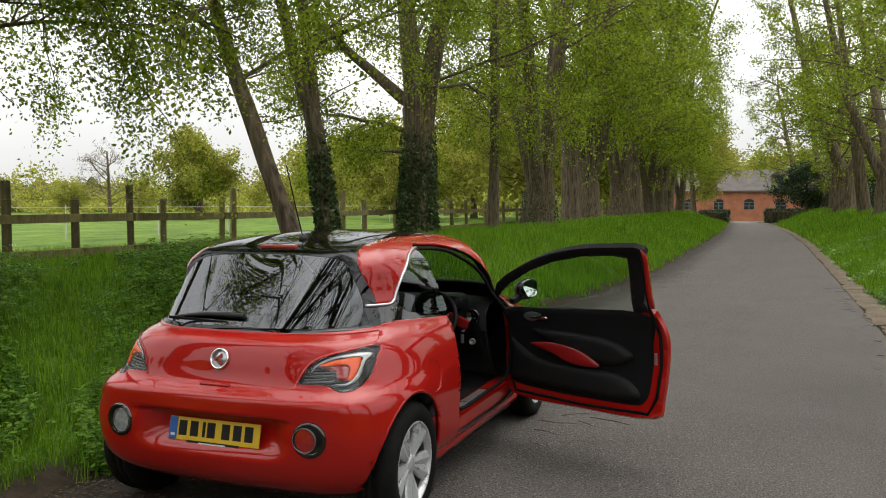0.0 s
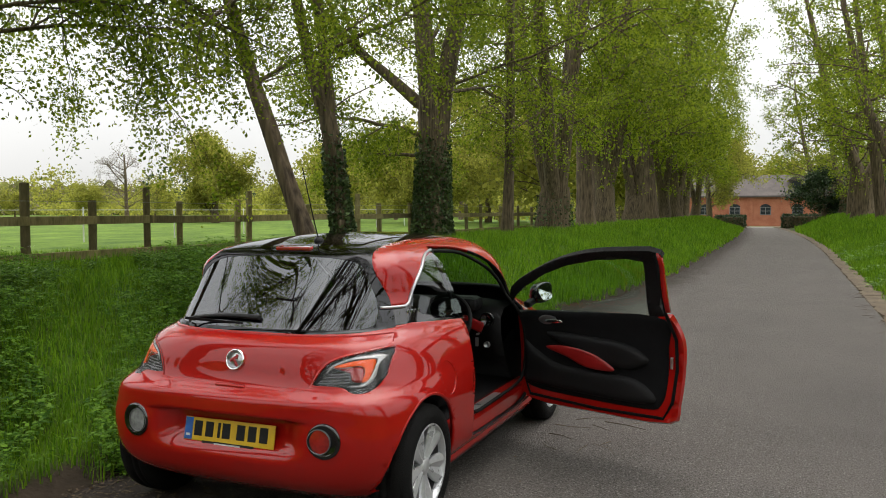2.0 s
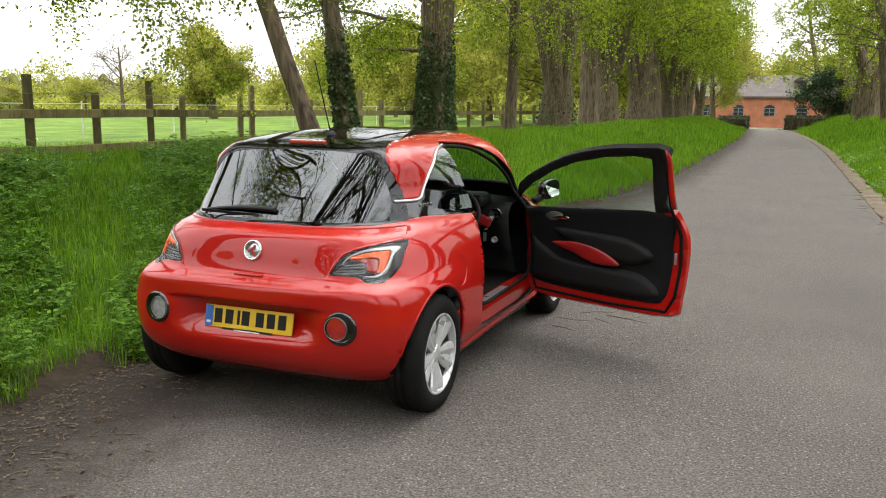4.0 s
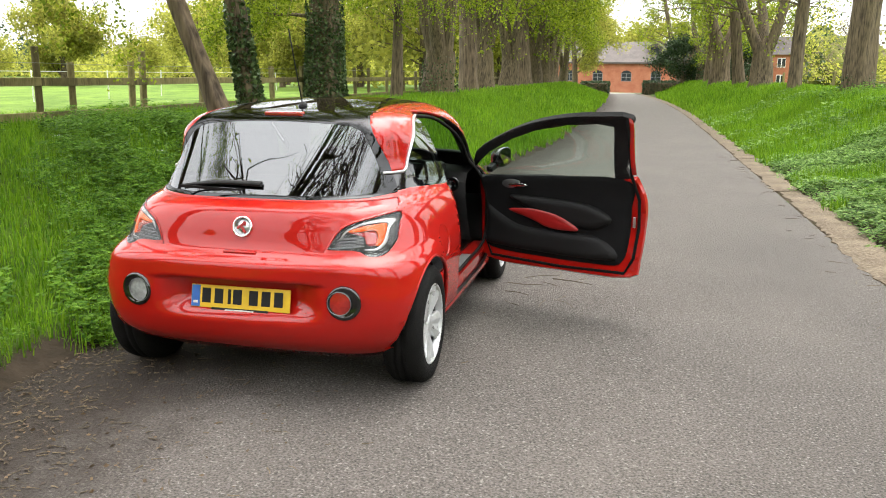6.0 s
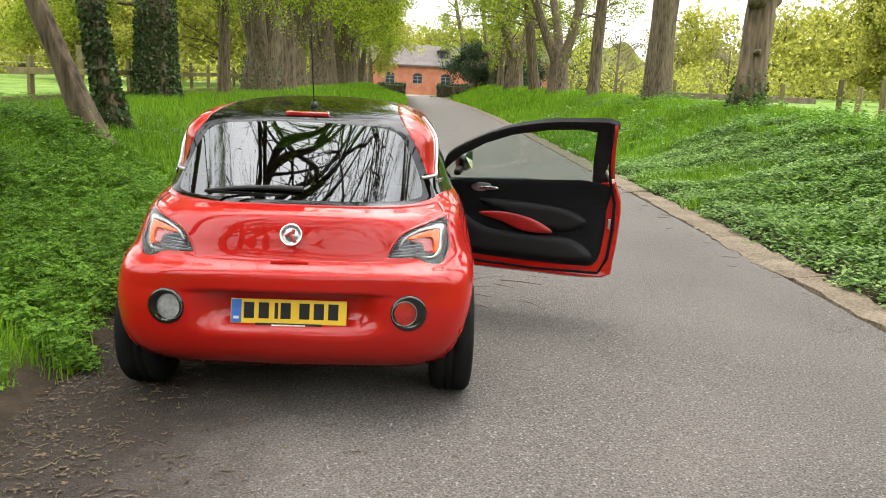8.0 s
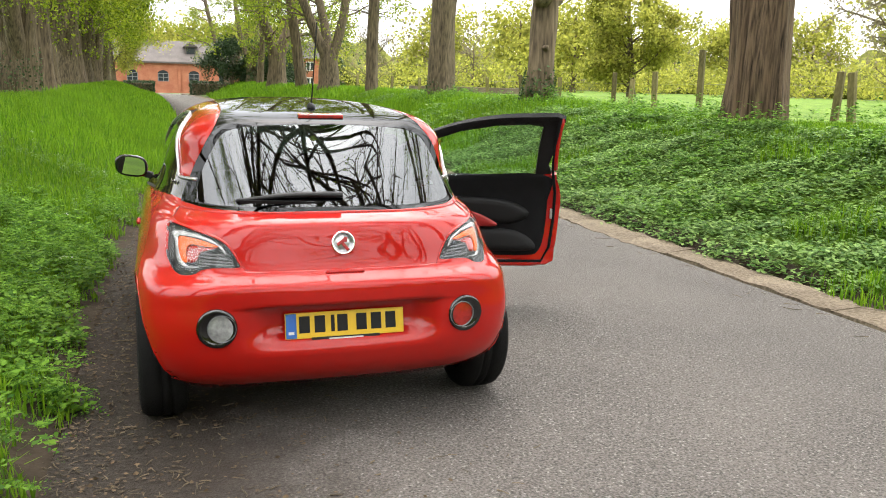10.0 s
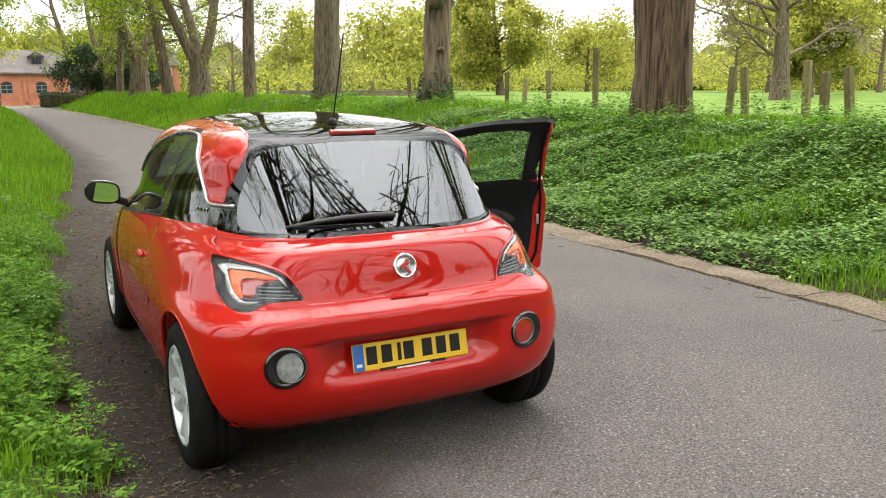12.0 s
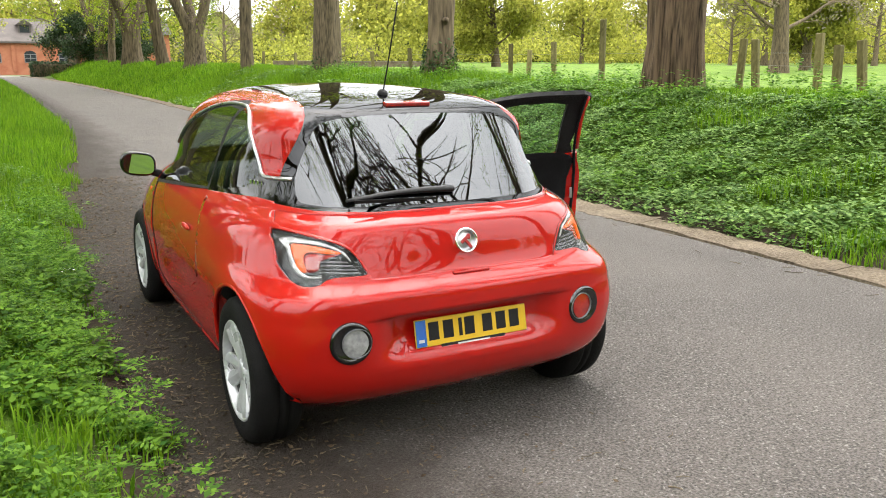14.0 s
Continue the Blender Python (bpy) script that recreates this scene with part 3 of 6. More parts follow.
# right-hand row
BARE_C = avenue_tree(15, 0.46, 15, (0.0, 0.0), 1.7, 3, 26, 2.8, 5.0, 30, 0.13, BARK, "old lime with vase-shaped stems and few leaves", shoots=14, tilts=(0.42, 0.62), fork_lift=0.7, trunk_bend=0.03)
place(BARE_C, 7.06, 36.4, None, 70)
BARE_E = avenue_tree(16, 0.56, 16, (-0.03, 0.0), 2.3, 2, 26, 3.0, 5.0, 30, 0.13, BARK_PALE, "thick lime parting into two heavy stems", shoots=14, tilts=(0.35, 0.5), fork_lift=0.6, trunk_bend=0.03)
place(BARE_E, 6.54, 50.9, None, 150)
LEANER = avenue_tree(17, 0.30, 15, (-0.13, 0.0), 0, 0, 26, 3.0, 4.6, 26, 0.13, BARK_PALE, "lean-trunked lime with opening leaves", shoots=20, trunk_bend=0.05)
place(LEANER, 6.89, 42.95)
near_right = avenue_tree(31, 0.385, 17, (0.0, 0.0), 4.2, 3, 20, 4.0, 5.0, 14, 0.085, BARK_OLD, flare=0.20, shoots=20, sides=56, label="massive old tree with deeply fluted reddish-brown bark", trunk_bend=0.03, lump=0.34)
place(near_right, 7.52, 6.65)
second = avenue_tree(32, 0.32, 17, (0.0, 0.0), 3.1, 3, 20, 3.1, 4.6, 12, 0.10, BARK_PALE, flare=0.25, shoots=60, label="knobbly old lime with a burr and ivy at its foot", trunk_bend=0.03, burrs=((2.35, 4.0, 0.20), (2.6, 5.3, 0.22), (2.2, 0.3, 0.16), (2.7, 2.6, 0.22), (1.2, 4.6, 0.07)))
ivy_on(second, 0.36, 0.3, 0.8, 8, 700)
place(second, 7.50, 14.1)
straight = avenue_tree(33, 0.40, 18, (0.0, 0.0), 4.6, 2, 24, 3.4, 4.6, 9, 0.11, BARK, flare=0.22, shoots=50, label="stout straight lime with rough brown bark", trunk_bend=0.03)
ivy_on(straight, 0.42, 0.36, 0.6, 9, 300)
place(straight, 7.5, 21.1)
for src, x, y, turn, sc in ((slim, 7.1, 28.2, 60, 1.45), (LEANER, 6.3, 58.0, 100, 0.85), (BARE_C, 6.4, 64.5, 20, 0.9), (BARE_E, 5.2, 72.0, 290, 0.8),
                            (second, 7.6, 0.0, 330, 1.0), (BEHIND, 7.4, -21.0, 40, 1.0), (BEHIND, 7.4, -28.0, 90, 1.0), (BEHIND, -4.6, -25.0, 150, 1.0), (BEHIND, -4.6, -32.0, 10, 1.0), (BEHIND, 7.5, -14.0, 210, 1.0)):
    place(copy_thing(src, Matrix()), x, y, None, turn, sc)


def round_tree(seed, height, width, leaf, bark, count, size, label, bare=False, trunk_r=0.3, first=0.25, subs=4, twigs=2):
    """A parkland tree with a broad crown of leaf clumps."""
    t = Tree(seed)
    t.fine = bare
    rng = t.rng
    main = curve_pts((0, 0, -0.2), (rng.normal(0, 0.04), rng.normal(0, 0.04), 1), height * 0.75, 9, rng, 0.12)
    t.stem(main, trunk_r, trunk_r * 0.3, 9, 0.4, 0.1)
    for k in range(16):
        u = first + (0.95 - first) * (k + rng.uniform()) / 16
        i = max(1, min(8, int(u * 9)))
        ang = rng.uniform(0, 2 * np.pi)
        ln = width * 0.5 * (1 - abs(u - 0.45) ** 1.6) * rng.uniform(0.7, 1.05)
        t.limb(main[i], (np.cos(ang), np.sin(ang), rng.uniform(0.1, 0.7)), ln, trunk_r * 0.25, 0, 0.5, 0.25, subs, twigs)
    lv = t.leaves(count / max(1, len(t.tips)), size, size * 1.3)
    return finish_tree(t, label, bark, leaf, lv, name="park_tree", group="distant park trees")


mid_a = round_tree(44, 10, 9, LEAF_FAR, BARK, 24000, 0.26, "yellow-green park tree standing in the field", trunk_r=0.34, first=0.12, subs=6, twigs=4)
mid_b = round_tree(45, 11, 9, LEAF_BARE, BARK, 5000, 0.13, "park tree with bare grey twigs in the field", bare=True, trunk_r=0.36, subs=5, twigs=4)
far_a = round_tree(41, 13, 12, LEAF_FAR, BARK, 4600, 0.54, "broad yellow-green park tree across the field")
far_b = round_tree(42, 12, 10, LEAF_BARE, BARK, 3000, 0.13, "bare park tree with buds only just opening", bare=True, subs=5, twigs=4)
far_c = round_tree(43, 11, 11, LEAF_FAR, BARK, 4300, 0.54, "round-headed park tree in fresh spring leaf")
place(far_a, -28, 50, None, 0, 0.50)
place(far_b, -46, 48, None, 0, 0.60)
place(far_c, -62, 60, None, 0, 0.38)
place(mid_a, 40, 30, None, 0, 0.9)
place(mid_b, 30, 23.5, None, 0, 1.1)
rnd = random.Random(5)
for k in range(34):
    ang = -30 + 106 * k / 33 + rnd.uniform(-1.5, 1.5)
    d = rnd.uniform(85, 140)
    x, y = d * math.sin(radians(ang)), d * math.cos(radians(ang))
    if -14 < x < 16:
        y = max(y, 130)
    place(copy_thing(rnd.choice((far_a, far_c, far_c, far_b, far_a)), Matrix()), x, y, None, rnd.uniform(0, 360), rnd.uniform(0.7, 1.25))
for x, y, s, src in ((33, 52, 1.0, mid_a), (54, 40, 1.1, mid_a), (60, 30, 1.1, mid_b), (66, 16, 1.0, far_c), (-33.5, 43, 0.74, mid_a), (-16, 40, 0.62, mid_a),
                     (-21, 48, 0.62, far_c), (-17, 52, 0.8, far_a), (-13, 56, 0.85, far_c), (-25, 58, 0.62, far_b), (-30, 64, 0.6, far_c), (-36, 66, 0.5, far_b), (-40, 62, 0.42, far_c), (-11, 46, 0.75, far_a), (-9, 62, 0.9, far_c), (-52, 58, 0.3, far_a), (-70, 58, 0.3, far_c)):
    place(copy_thing(src, Matrix()), x, y, None, rnd.uniform(0, 360), s)


# woods that close the fields off
def woodland(seed, crowns, leaf, size, count, where, label, low=6.0, high=13.0):
    rng = np.random.default_rng(seed)
    cs = []
    for _ in range(crowns):
        x, y = where(rng)
        h = rng.uniform(low, high) * (1.0 if x > -0.6 * y else 0.58)
        r = np.array([rng.uniform(3, 5.5), rng.uniform(3, 5.5), h * 0.5])
        u = rng.normal(0, 1, (count, 3))
        u /= np.linalg.norm(u, axis=1)[:, None]
        u *= rng.uniform(0.75, 1.0, (count, 1)) * (1 + 0.18 * np.sin(u[:, :1] * 7 + u[:, 2:] * 5))
        cs.append(u * r + np.array([x, y, float(ground_height(x, y)) + h * 0.52]))
    v, f = leaf_cloud(np.concatenate(cs), size, rng, 0, 0.8)
    return tagged(new("woodland", mesh_np("woodland", v, f, leaf)), label, "woodland", kind="stuff")


def ring_of(lo, hi, a0, a1):
    def where(rng):
        while True:
            a, d = radians(rng.uniform(a0, a1)), rng.uniform(lo, hi)
            x, y = d * math.sin(a), d * math.cos(a)
            if not (-20 < x < 26 and y < 126):
                return x, y
    return where


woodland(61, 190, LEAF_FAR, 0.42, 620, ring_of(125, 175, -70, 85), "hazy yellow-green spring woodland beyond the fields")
woodland(62, 70, LEAF_BARE, 0.5, 170, ring_of(120, 170, -70, 85), "brownish woodland not yet in leaf")
def wood_mass(name, a0, a1, dist, low, high, seed, label):
    """The closed body of a distant wood: a lumpy bank of foliage without gaps."""
    n, m = 360, 9
    a = np.radians(np.linspace(a0, a1, n))[:, None]
    u = np.linspace(0, 1, m)[None, :]
    k = np.arange(n)[:, None]
    h = low + (high - low) * (0.5 + 0.28 * np.sin(k * 0.31 + seed) + 0.22 * np.sin(k * 0.83 + seed * 2))
    d = dist + 10 * u ** 2 + 2.5 * np.sin(k * 0.47 + u * 5 + seed)
    v = np.stack([d * np.sin(a), d * np.cos(a), h * u + 0 * a], -1).reshape(-1, 3)
    i = (np.arange(n - 1)[:, None] * m + np.arange(m - 1)[None, :]).ravel()
    return tagged(new(name, mesh_np(name, v, np.stack([i, i + 1, i + m + 1, i + m], -1), WOOD_MASS, True)), label, "woodland", kind="stuff")


WOOD_MASS = surface("wood_mass", (0.028, 0.0364, 0.0084), (0.146, 0.151, 0.0336), 0.35, 0.95, 1.0, 1.6, spec=0.05)
wood_mass("woodland", -80, -31, 150, 4.5, 7.0, 3.0, "low far woodland beyond the open field")
wood_mass("woodland", -31, 95, 150, 6, 11, 1.0, "far woodland closing off the fields")
# unseen woods, added behind the viewpoint so the car mirrors less sky
wood_mass("woodland", 95, 280, 48, 9, 15, 2.0, "unseen wood mass added behind to block low sky from reflections")
woodland(65, 90, LEAF_FAR, 0.5, 170, ring_of(40, 50, 100, 262), "unseen leaf screen added in front of the rear wood mass", 8.0, 14.0)
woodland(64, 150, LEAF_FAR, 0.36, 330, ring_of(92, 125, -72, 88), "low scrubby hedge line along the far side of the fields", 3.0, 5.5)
woodland(63, 26, EVERGREEN, 0.5, 260, ring_of(115, 165, -70, 85), "dark evergreen trees among the woodland")


# ---------------------------------------------------------------- fences
def rail_fence(name, posts, height, rails, label, thick=0.1, wood=None, tape=None):
    root = tagged(new(name), label, "fence")
    me_post = None
    for k, (x, y, h, lean) in enumerate(posts):
        bm = bmesh.new()
        box(bm, (0, 0, h / 2 - 0.1), (thick, thick, h + 0.2), None, 0.012)
        ob = part("post", bm, wood or FENCE_WOOD, root)
        ob.matrix_basis = pose(x, y, float(ground_height(x, y)), lean, lean * 0.6, 7 * k)
    for k in range(len(posts) - 1):
        (x0, y0, _, _), (x1, y1, _, _) = posts[k], posts[k + 1]
        g0, g1 = (float(np.mean(ground_height(np.full(9, x), np.linspace(y - 3, y + 3, 9)))) for x, y in ((x0, y0), (x1, y1)))
        for h, w in rails:
            a = Vector((x0, y0, g0 + h))
            b = Vector((x1, y1, g1 + h))
            bm = bmesh.new()
            box(bm, (0, 0, 0), ((b - a).length + 0.1, 0.04 if w > 0.02 else w, w), None, 0.006 if w > 0.02 else 0)
            ob = part("rail" if w > 0.02 else "wire", bm, FENCE_WOOD if w > 0.02 else (tape or WIRE), root)
            ob.matrix_basis = Matrix.Translation((a + b) / 2 + Vector((0.07, 0, 0))) @ (b - a).to_track_quat("X", "Z").to_matrix().to_4x4()
    return root


WIRE = surface("fence_wire", (0.17, 0.17, 0.17), (0.306, 0.306, 0.306), 3, 0.4, metal=0.8)
rnd = random.Random(9)
left_ys = [-1.6, 0.2, 1.9, 3.42, 4.4, 5.3, 5.97, 7.2, 7.55, 9.3, 11.07, 12.1, 13.6, 15.2, 17.1, 18.2] + [19.8 + 1.7 * k for k in range(18)]
left_posts = [(-5.3 + rnd.uniform(-0.04, 0.04), y, 1.0 if k in (3, 5, 8, 10) else 0.85 + rnd.uniform(-0.04, 0.04), rnd.uniform(-1.5, 1.5)) for k, y in enumerate(left_ys)]
rail_fence("field_fence", left_posts, 1.2, ((0.58, 0.10), (0.17, 0.10), (0.80, 0.005)), "weathered olive-brown post and rail fence along the field", 0.082)
rail_fence("tape_fence", [(-15 - 0.25 * k + rnd.uniform(-0.2, 0.2), 6.0 + 4.0 * k, 0.95, rnd.uniform(-3, 3)) for k in range(12)], 0.9, ((0.9, 0.018), (0.55, 0.014)), "white electric tape on thin white stakes across the field", 0.035, WHITE_PAINT, WHITE_PAINT)
right_posts = [(9.6 + rnd.uniform(-0.15, 0.15), y, 1.35 if k == 5 else rnd.uniform(0.78, 1.0), rnd.uniform(-5, 5)) for k, y in enumerate((5.15, 5.4, 5.85, 6.9, 7.25, 10.8, 12.7, 13.8, 14.5, 17.0, 19.5, 22.6, 26, 30, 35, 41, 47))]
rail_fence("wire_fence", right_posts, 0.9, ((0.5, 0.005), (0.7, 0.005)), "old leaning wooden posts with thin wire along the field", 0.11)


# ---------------------------------------------------------------- brick stable block at the lane's end
stable = tagged(new("stable_block"), "red-brick stable block with arched windows and slate roof", "building")
by, bx0, bx1, eave, ridge = 101.0, -8.5, 9.2, 3.30, 5.75
bm = bmesh.new()
box(bm, ((bx0 + bx1) / 2, by + 4.0, eave / 2 - 0.3), (bx1 - bx0, 8.0, eave + 0.6))
part("wall", bm, BRICK, stable)
bm = bmesh.new()
prof = [(by - 0.35, eave - 0.1), (by + 4, ridge), (by + 8.35, eave - 0.1), (by + 8.35, eave - 0.3), (by + 4, ridge - 0.2), (by - 0.35, eave - 0.3)]
va = [bm.verts.new((bx0 - 0.3, y, z)) for y, z in prof]
vb = [bm.verts.new((bx1 + 0.3, y, z)) for y, z in prof]
for k in range(6):
    bm.faces.new((va[k], va[(k + 1) % 6], vb[(k + 1) % 6], vb[k]))
bm.faces.new(va[::-1]), bm.faces.new(vb)
part("roof", bm, SLATE, stable, "grey slate roof")


def arched(bm, w, h, d, n=8):
    """An opening's outline with a segmental arch, extruded by d."""
    pts = [(-w / 2, 0), (w / 2, 0)] + [(w / 2 * math.cos(math.pi * k / n), h + 0.35 * w * math.sin(math.pi * k / n)) for k in range(n + 1)]
    a = [bm.verts.new((x, 0, z)) for x, z in pts]
    b = [bm.verts.new((x, d, z)) for x, z in pts]
    bm.faces.new(a), bm.faces.new(b[::-1])
    for k in range(len(pts)):
        bm.faces.new((a[k], b[k], b[(k + 1) % len(pts)], a[(k + 1) % len(pts)]))


for wx in (-6.7, -3.3, 0.1, 3.55, 7.0):
    bm = bmesh.new()
    arched(bm, 1.2, 0.85, 0.05)
    win = part("window", bm, DARK_GLASS, stable)
    win.location = (wx, by - 0.03, 0.95)
    bm = bmesh.new()
    for dx in (-0.57, 0, 0.57):
        box(bm, (dx, -0.02, 0.44), (0.07, 0.05, 0.88))
    for dz in (0.02, 0.45, 0.88):
        box(bm, (0, -0.02, dz), (1.2, 0.045, 0.06))
    child(part("frame", bm, GREY_PAINT, win), win)
for wx in (-5.0, -1.5, 1.9, 5.3):
    bm = bmesh.new()
    box(bm, (wx, by - 0.08, eave / 2 - 0.1), (0.35, 0.16, eave - 0.2))
    part("pier", bm, BRICK, stable)
# a slated dormer on the roof's front slope
for wx in (3.3, 7.2):
    bm = bmesh.new()
    box(bm, (wx, by + 2.2, 4.55), (1.3, 1.8, 1.0))
    dormer = part("dormer", bm, SLATE, stable, "small slated roof dormer")
    bm = bmesh.new()
    box(bm, (wx, by + 1.28, 4.55), (0.95, 0.06, 0.75))
    part("pane", bm, DARK_GLASS, dormer)
    bm = bmesh.new()
    pa = [bm.verts.new((wx + dx, by + 1.1, z)) for dx, z in ((-0.85, 5.0), (0, 5.6), (0.85, 5.0))]
    pb = [bm.verts.new((wx + dx, by + 3.4, z)) for dx, z in ((-0.85, 5.0), (0, 5.6), (0.85, 5.0))]
    for k in range(3):
        bm.faces.new((pa[k], pa[(k + 1) % 3], pb[(k + 1) % 3], pb[k]))
    bm.faces.new(pa[::-1]), bm.faces.new(pb)
    part("dormer_roof", bm, SLATE, dormer)

yard = strip("yard", lambda y: -13.0 + 0 * y, lambda y: 14.0 + 0 * y, [82.0, 85, 88, 91, 94, 97, 101.2], 0.004, GRAVEL, 6)
tagged(yard, "pale gravel yard before the stable block", "yard", kind="structure")


# brick house and low wall seen between the trees
house = tagged(new("house"), "brick house with white windows behind the trees", "house")
hx, hy = 16.6, 112.0
bm = bmesh.new()
box(bm, (hx, hy + 4, 2.2), (8, 8, 4.6))
part("wall", bm, BRICK, house)
bm = bmesh.new()
prof = [(hy - 0.4, 4.4), (hy + 4, 6.8), (hy + 8.4, 4.4)]
va = [bm.verts.new((hx - 4.3, y, z)) for y, z in prof]
vb = [bm.verts.new((hx + 4.3, y, z)) for y, z in prof]
for k in range(3):
    bm.faces.new((va[k], va[(k + 1) % 3], vb[(k + 1) % 3], vb[k]))
bm.faces.new(va[::-1]), bm.faces.new(vb)
part("roof", bm, SLATE, house, "slate roof")
for wx in (-2.6, 0.0, 2.6):
    for wz in (1.3, 3.4):
        bm = bmesh.new()
        box(bm, (hx + wx, hy - 0.02, wz), (1.0, 0.08, 1.2))
        win = part("window", bm, WHITE_PAINT, house)
        for dx in (-0.26, 0.26):
            bm = bmesh.new()
            box(bm, (hx + wx + dx, hy - 0.07, wz), (0.38, 0.04, 1.0))
            part("pane", bm, DARK_GLASS, win)
bm = bmesh.new()
box(bm, (22, 54.3, 1.0), (11, 0.3, 0.7), Matrix.Rotation(radians(-20), 4, "Z"), 0.03)
tagged(new("field_wall", bpy.data.meshes.new("field_wall")), "long low grey wall across the field", "wall")
bm.to_mesh(bpy.data.objects["field_wall"].data)
bm.free()
bpy.data.objects["field_wall"].data.materials.append(KERB)


# ---------------------------------------------------------------- kerb, grass, herbs, litter
rng = np.random.default_rng(77)
kerb = tagged(new("kerb"), "worn sandy stone edging along the lane", "kerb", kind="structure")
ky = -5.0
while ky < 74:
    ln = rng.uniform(0.9, 2.3) * (1 if ky < 30 else 2.2)
    bm = bmesh.new()
    w = 0.33 + rng.uniform(-0.05, 0.05)
    n = 13
    top, low = [], []
    for side in (0, 1):
        for k in range(n):
            u = k / (n - 1)
            yy = (u if side == 0 else 1 - u) * (ln + 0.03) - ln / 2
            xx = (-w / 2 if side == 0 else w / 2) + rng.uniform(-0.05, 0.05)
            top.append(bm.verts.new((xx, yy, 0.016 + rng.uniform(-0.008, 0.008) + (0.022 if side else 0))))
    low = [bm.verts.new((v.co.x + (-0.012 if v.co.x < 0 else 0.012), v.co.y, -0.06)) for v in top]
    bm.faces.new(top)
    for k in range(len(top)):
        bm.faces.new((top[k], low[k], low[(k + 1) % len(top)], top[(k + 1) % len(top)]))
    bmesh.ops.recalc_face_normals(bm, faces=bm.faces)
    bmesh.ops.triangulate(bm, faces=[f for f in bm.faces if len(f.verts) > 4])
    ob = part("kerb_stone", bm, KERB, kerb)
    yc_ = ky + ln / 2
    slope = float(road_right(yc_ + 0.5) - road_right(yc_ - 0.5))
    ob.matrix_basis = pose(float(road_right(yc_)) + 0.22 + rng.uniform(-0.02, 0.02), yc_, -0.01, 0, rng.uniform(-1, 1), -math.degrees(math.atan(slope)) + rng.uniform(-1, 1))
    ky += ln


def scatter(rng, count, x0, x1, y0, y1, ok):
    x, y = rng.uniform(x0, x1, count), rng.uniform(y0, y1, count)
    m = ok(x, y)
    return x[m], y[m]


def blades(rng, x, y, height, width, bend=0.5):
    """Bent grass blades, three narrow faces each."""
    n = len(x)
    z = ground_height(x, y)
    h = height * rng.uniform(0.45, 1.25, n)
    a = rng.uniform(0, 2 * np.pi, n)
    d = np.stack([np.cos(a), np.sin(a), 0 * a], -1)
    sd = np.stack([-np.sin(a), np.cos(a), 0 * a], -1)
    b = bend * rng.uniform(0.2, 1.3, n)
    p0 = np.stack([x, y, z - 0.01], -1)
    p1 = p0 + d * (h * b * 0.25)[:, None] + np.array([0, 0, 1.0]) * (h * 0.6)[:, None]
    p2 = p0 + d * (h * b)[:, None] + np.array([0, 0, 1.0]) * (h * (1 - 0.35 * b))[:, None]
    w = width * rng.uniform(0.6, 1.3, n)[:, None]
    v = np.stack([p0 - sd * w, p0 + sd * w, p1 + sd * w * 0.8, p1 - sd * w * 0.8, p2 + sd * w * 0.15, p2 - sd * w * 0.15], 1).reshape(-1, 3)
    i = np.arange(n)[:, None] * 6
    f = np.concatenate([i + np.array([[0, 1, 2, 3]]), i + np.array([[3, 2, 4, 5]])], 0)
    return v, f


def thin_blades(rng, x, y, height, width):
    n = len(x)
    z = ground_height(x, y)
    h = height * rng.uniform(0.45, 1.25, n)
    a = rng.uniform(0, 2 * np.pi, n)
    sd = np.stack([-np.sin(a), np.cos(a), 0 * a], -1) * (width * rng.uniform(0.6, 1.3, n))[:, None]
    p0 = np.stack([x, y, z - 0.01], -1)
    p2 = p0 + np.stack([np.cos(a) * h * 0.4, np.sin(a) * h * 0.4, h], -1)
    return np.stack([p0 - sd, p0 + sd, p2], 1).reshape(-1, 3), np.arange(n * 3).reshape(-1, 3)


def patch(x, y, s, seed):
    return np.sin(x * s + seed) * np.cos(y * s * 0.8 + seed * 1.7) + 0.6 * np.sin(x * s * 2.3 + y * s * 1.9 + seed * 0.6)


def on_left(x, y):
    return x < road_left(y) - 0.11 + 0.10 * patch(x, y, 3.0, 1.0) + 0.05 * patch(x, y, 9.0, 3.0)


def on_right(x, y):
    return x > road_right(y) + 0.37 + 0.07 * patch(x, y, 4.0, 2.0)


def grass(name, parts, label, material=GRASS):
    v, f, n = [], [], 0
    for a, b in parts:
        v.append(a)
        f.append(b + n)
        n += len(a)
    return tagged(new(name, mesh_np(name, np.concatenate(v), np.concatenate(f), material)), label, "grass", kind="stuff")


near_l = scatter(rng, 70000, -5.2, 0.1, -1.5, 9.0, lambda x, y: on_left(x, y))
mid_l = scatter(rng, 52000, -7.5, 0.3, 9.0, 24.0, on_left)
far_l = scatter(rng, 40000, -7.5, 0.5, 24.0, 66.0, on_left)
side_l = scatter(rng, 30000, -8.5, -4.5, 0.0, 12.0, on_left)
grass("verge_grass", [blades(rng, *near_l, 0.125, 0.0045)], "lush green grass on the verge")
grass("verge_grass", [thin_blades(rng, *mid_l, 0.20, 0.010), thin_blades(rng, *far_l, 0.24, 0.026), thin_blades(rng, *side_l, 0.2, 0.010)], "lush green grass further along the verge")
near_r = scatter(rng, 46000, 4.0, 8.4, 0.5, 12.0, lambda x, y: on_right(x, y) & ((patch(x, y, 1.1, 3.0) > 0.75) | (x > 6.3)))
mid_r = scatter(rng, 60000, 3.8, 9.0, 12.0, 30.0, on_right)
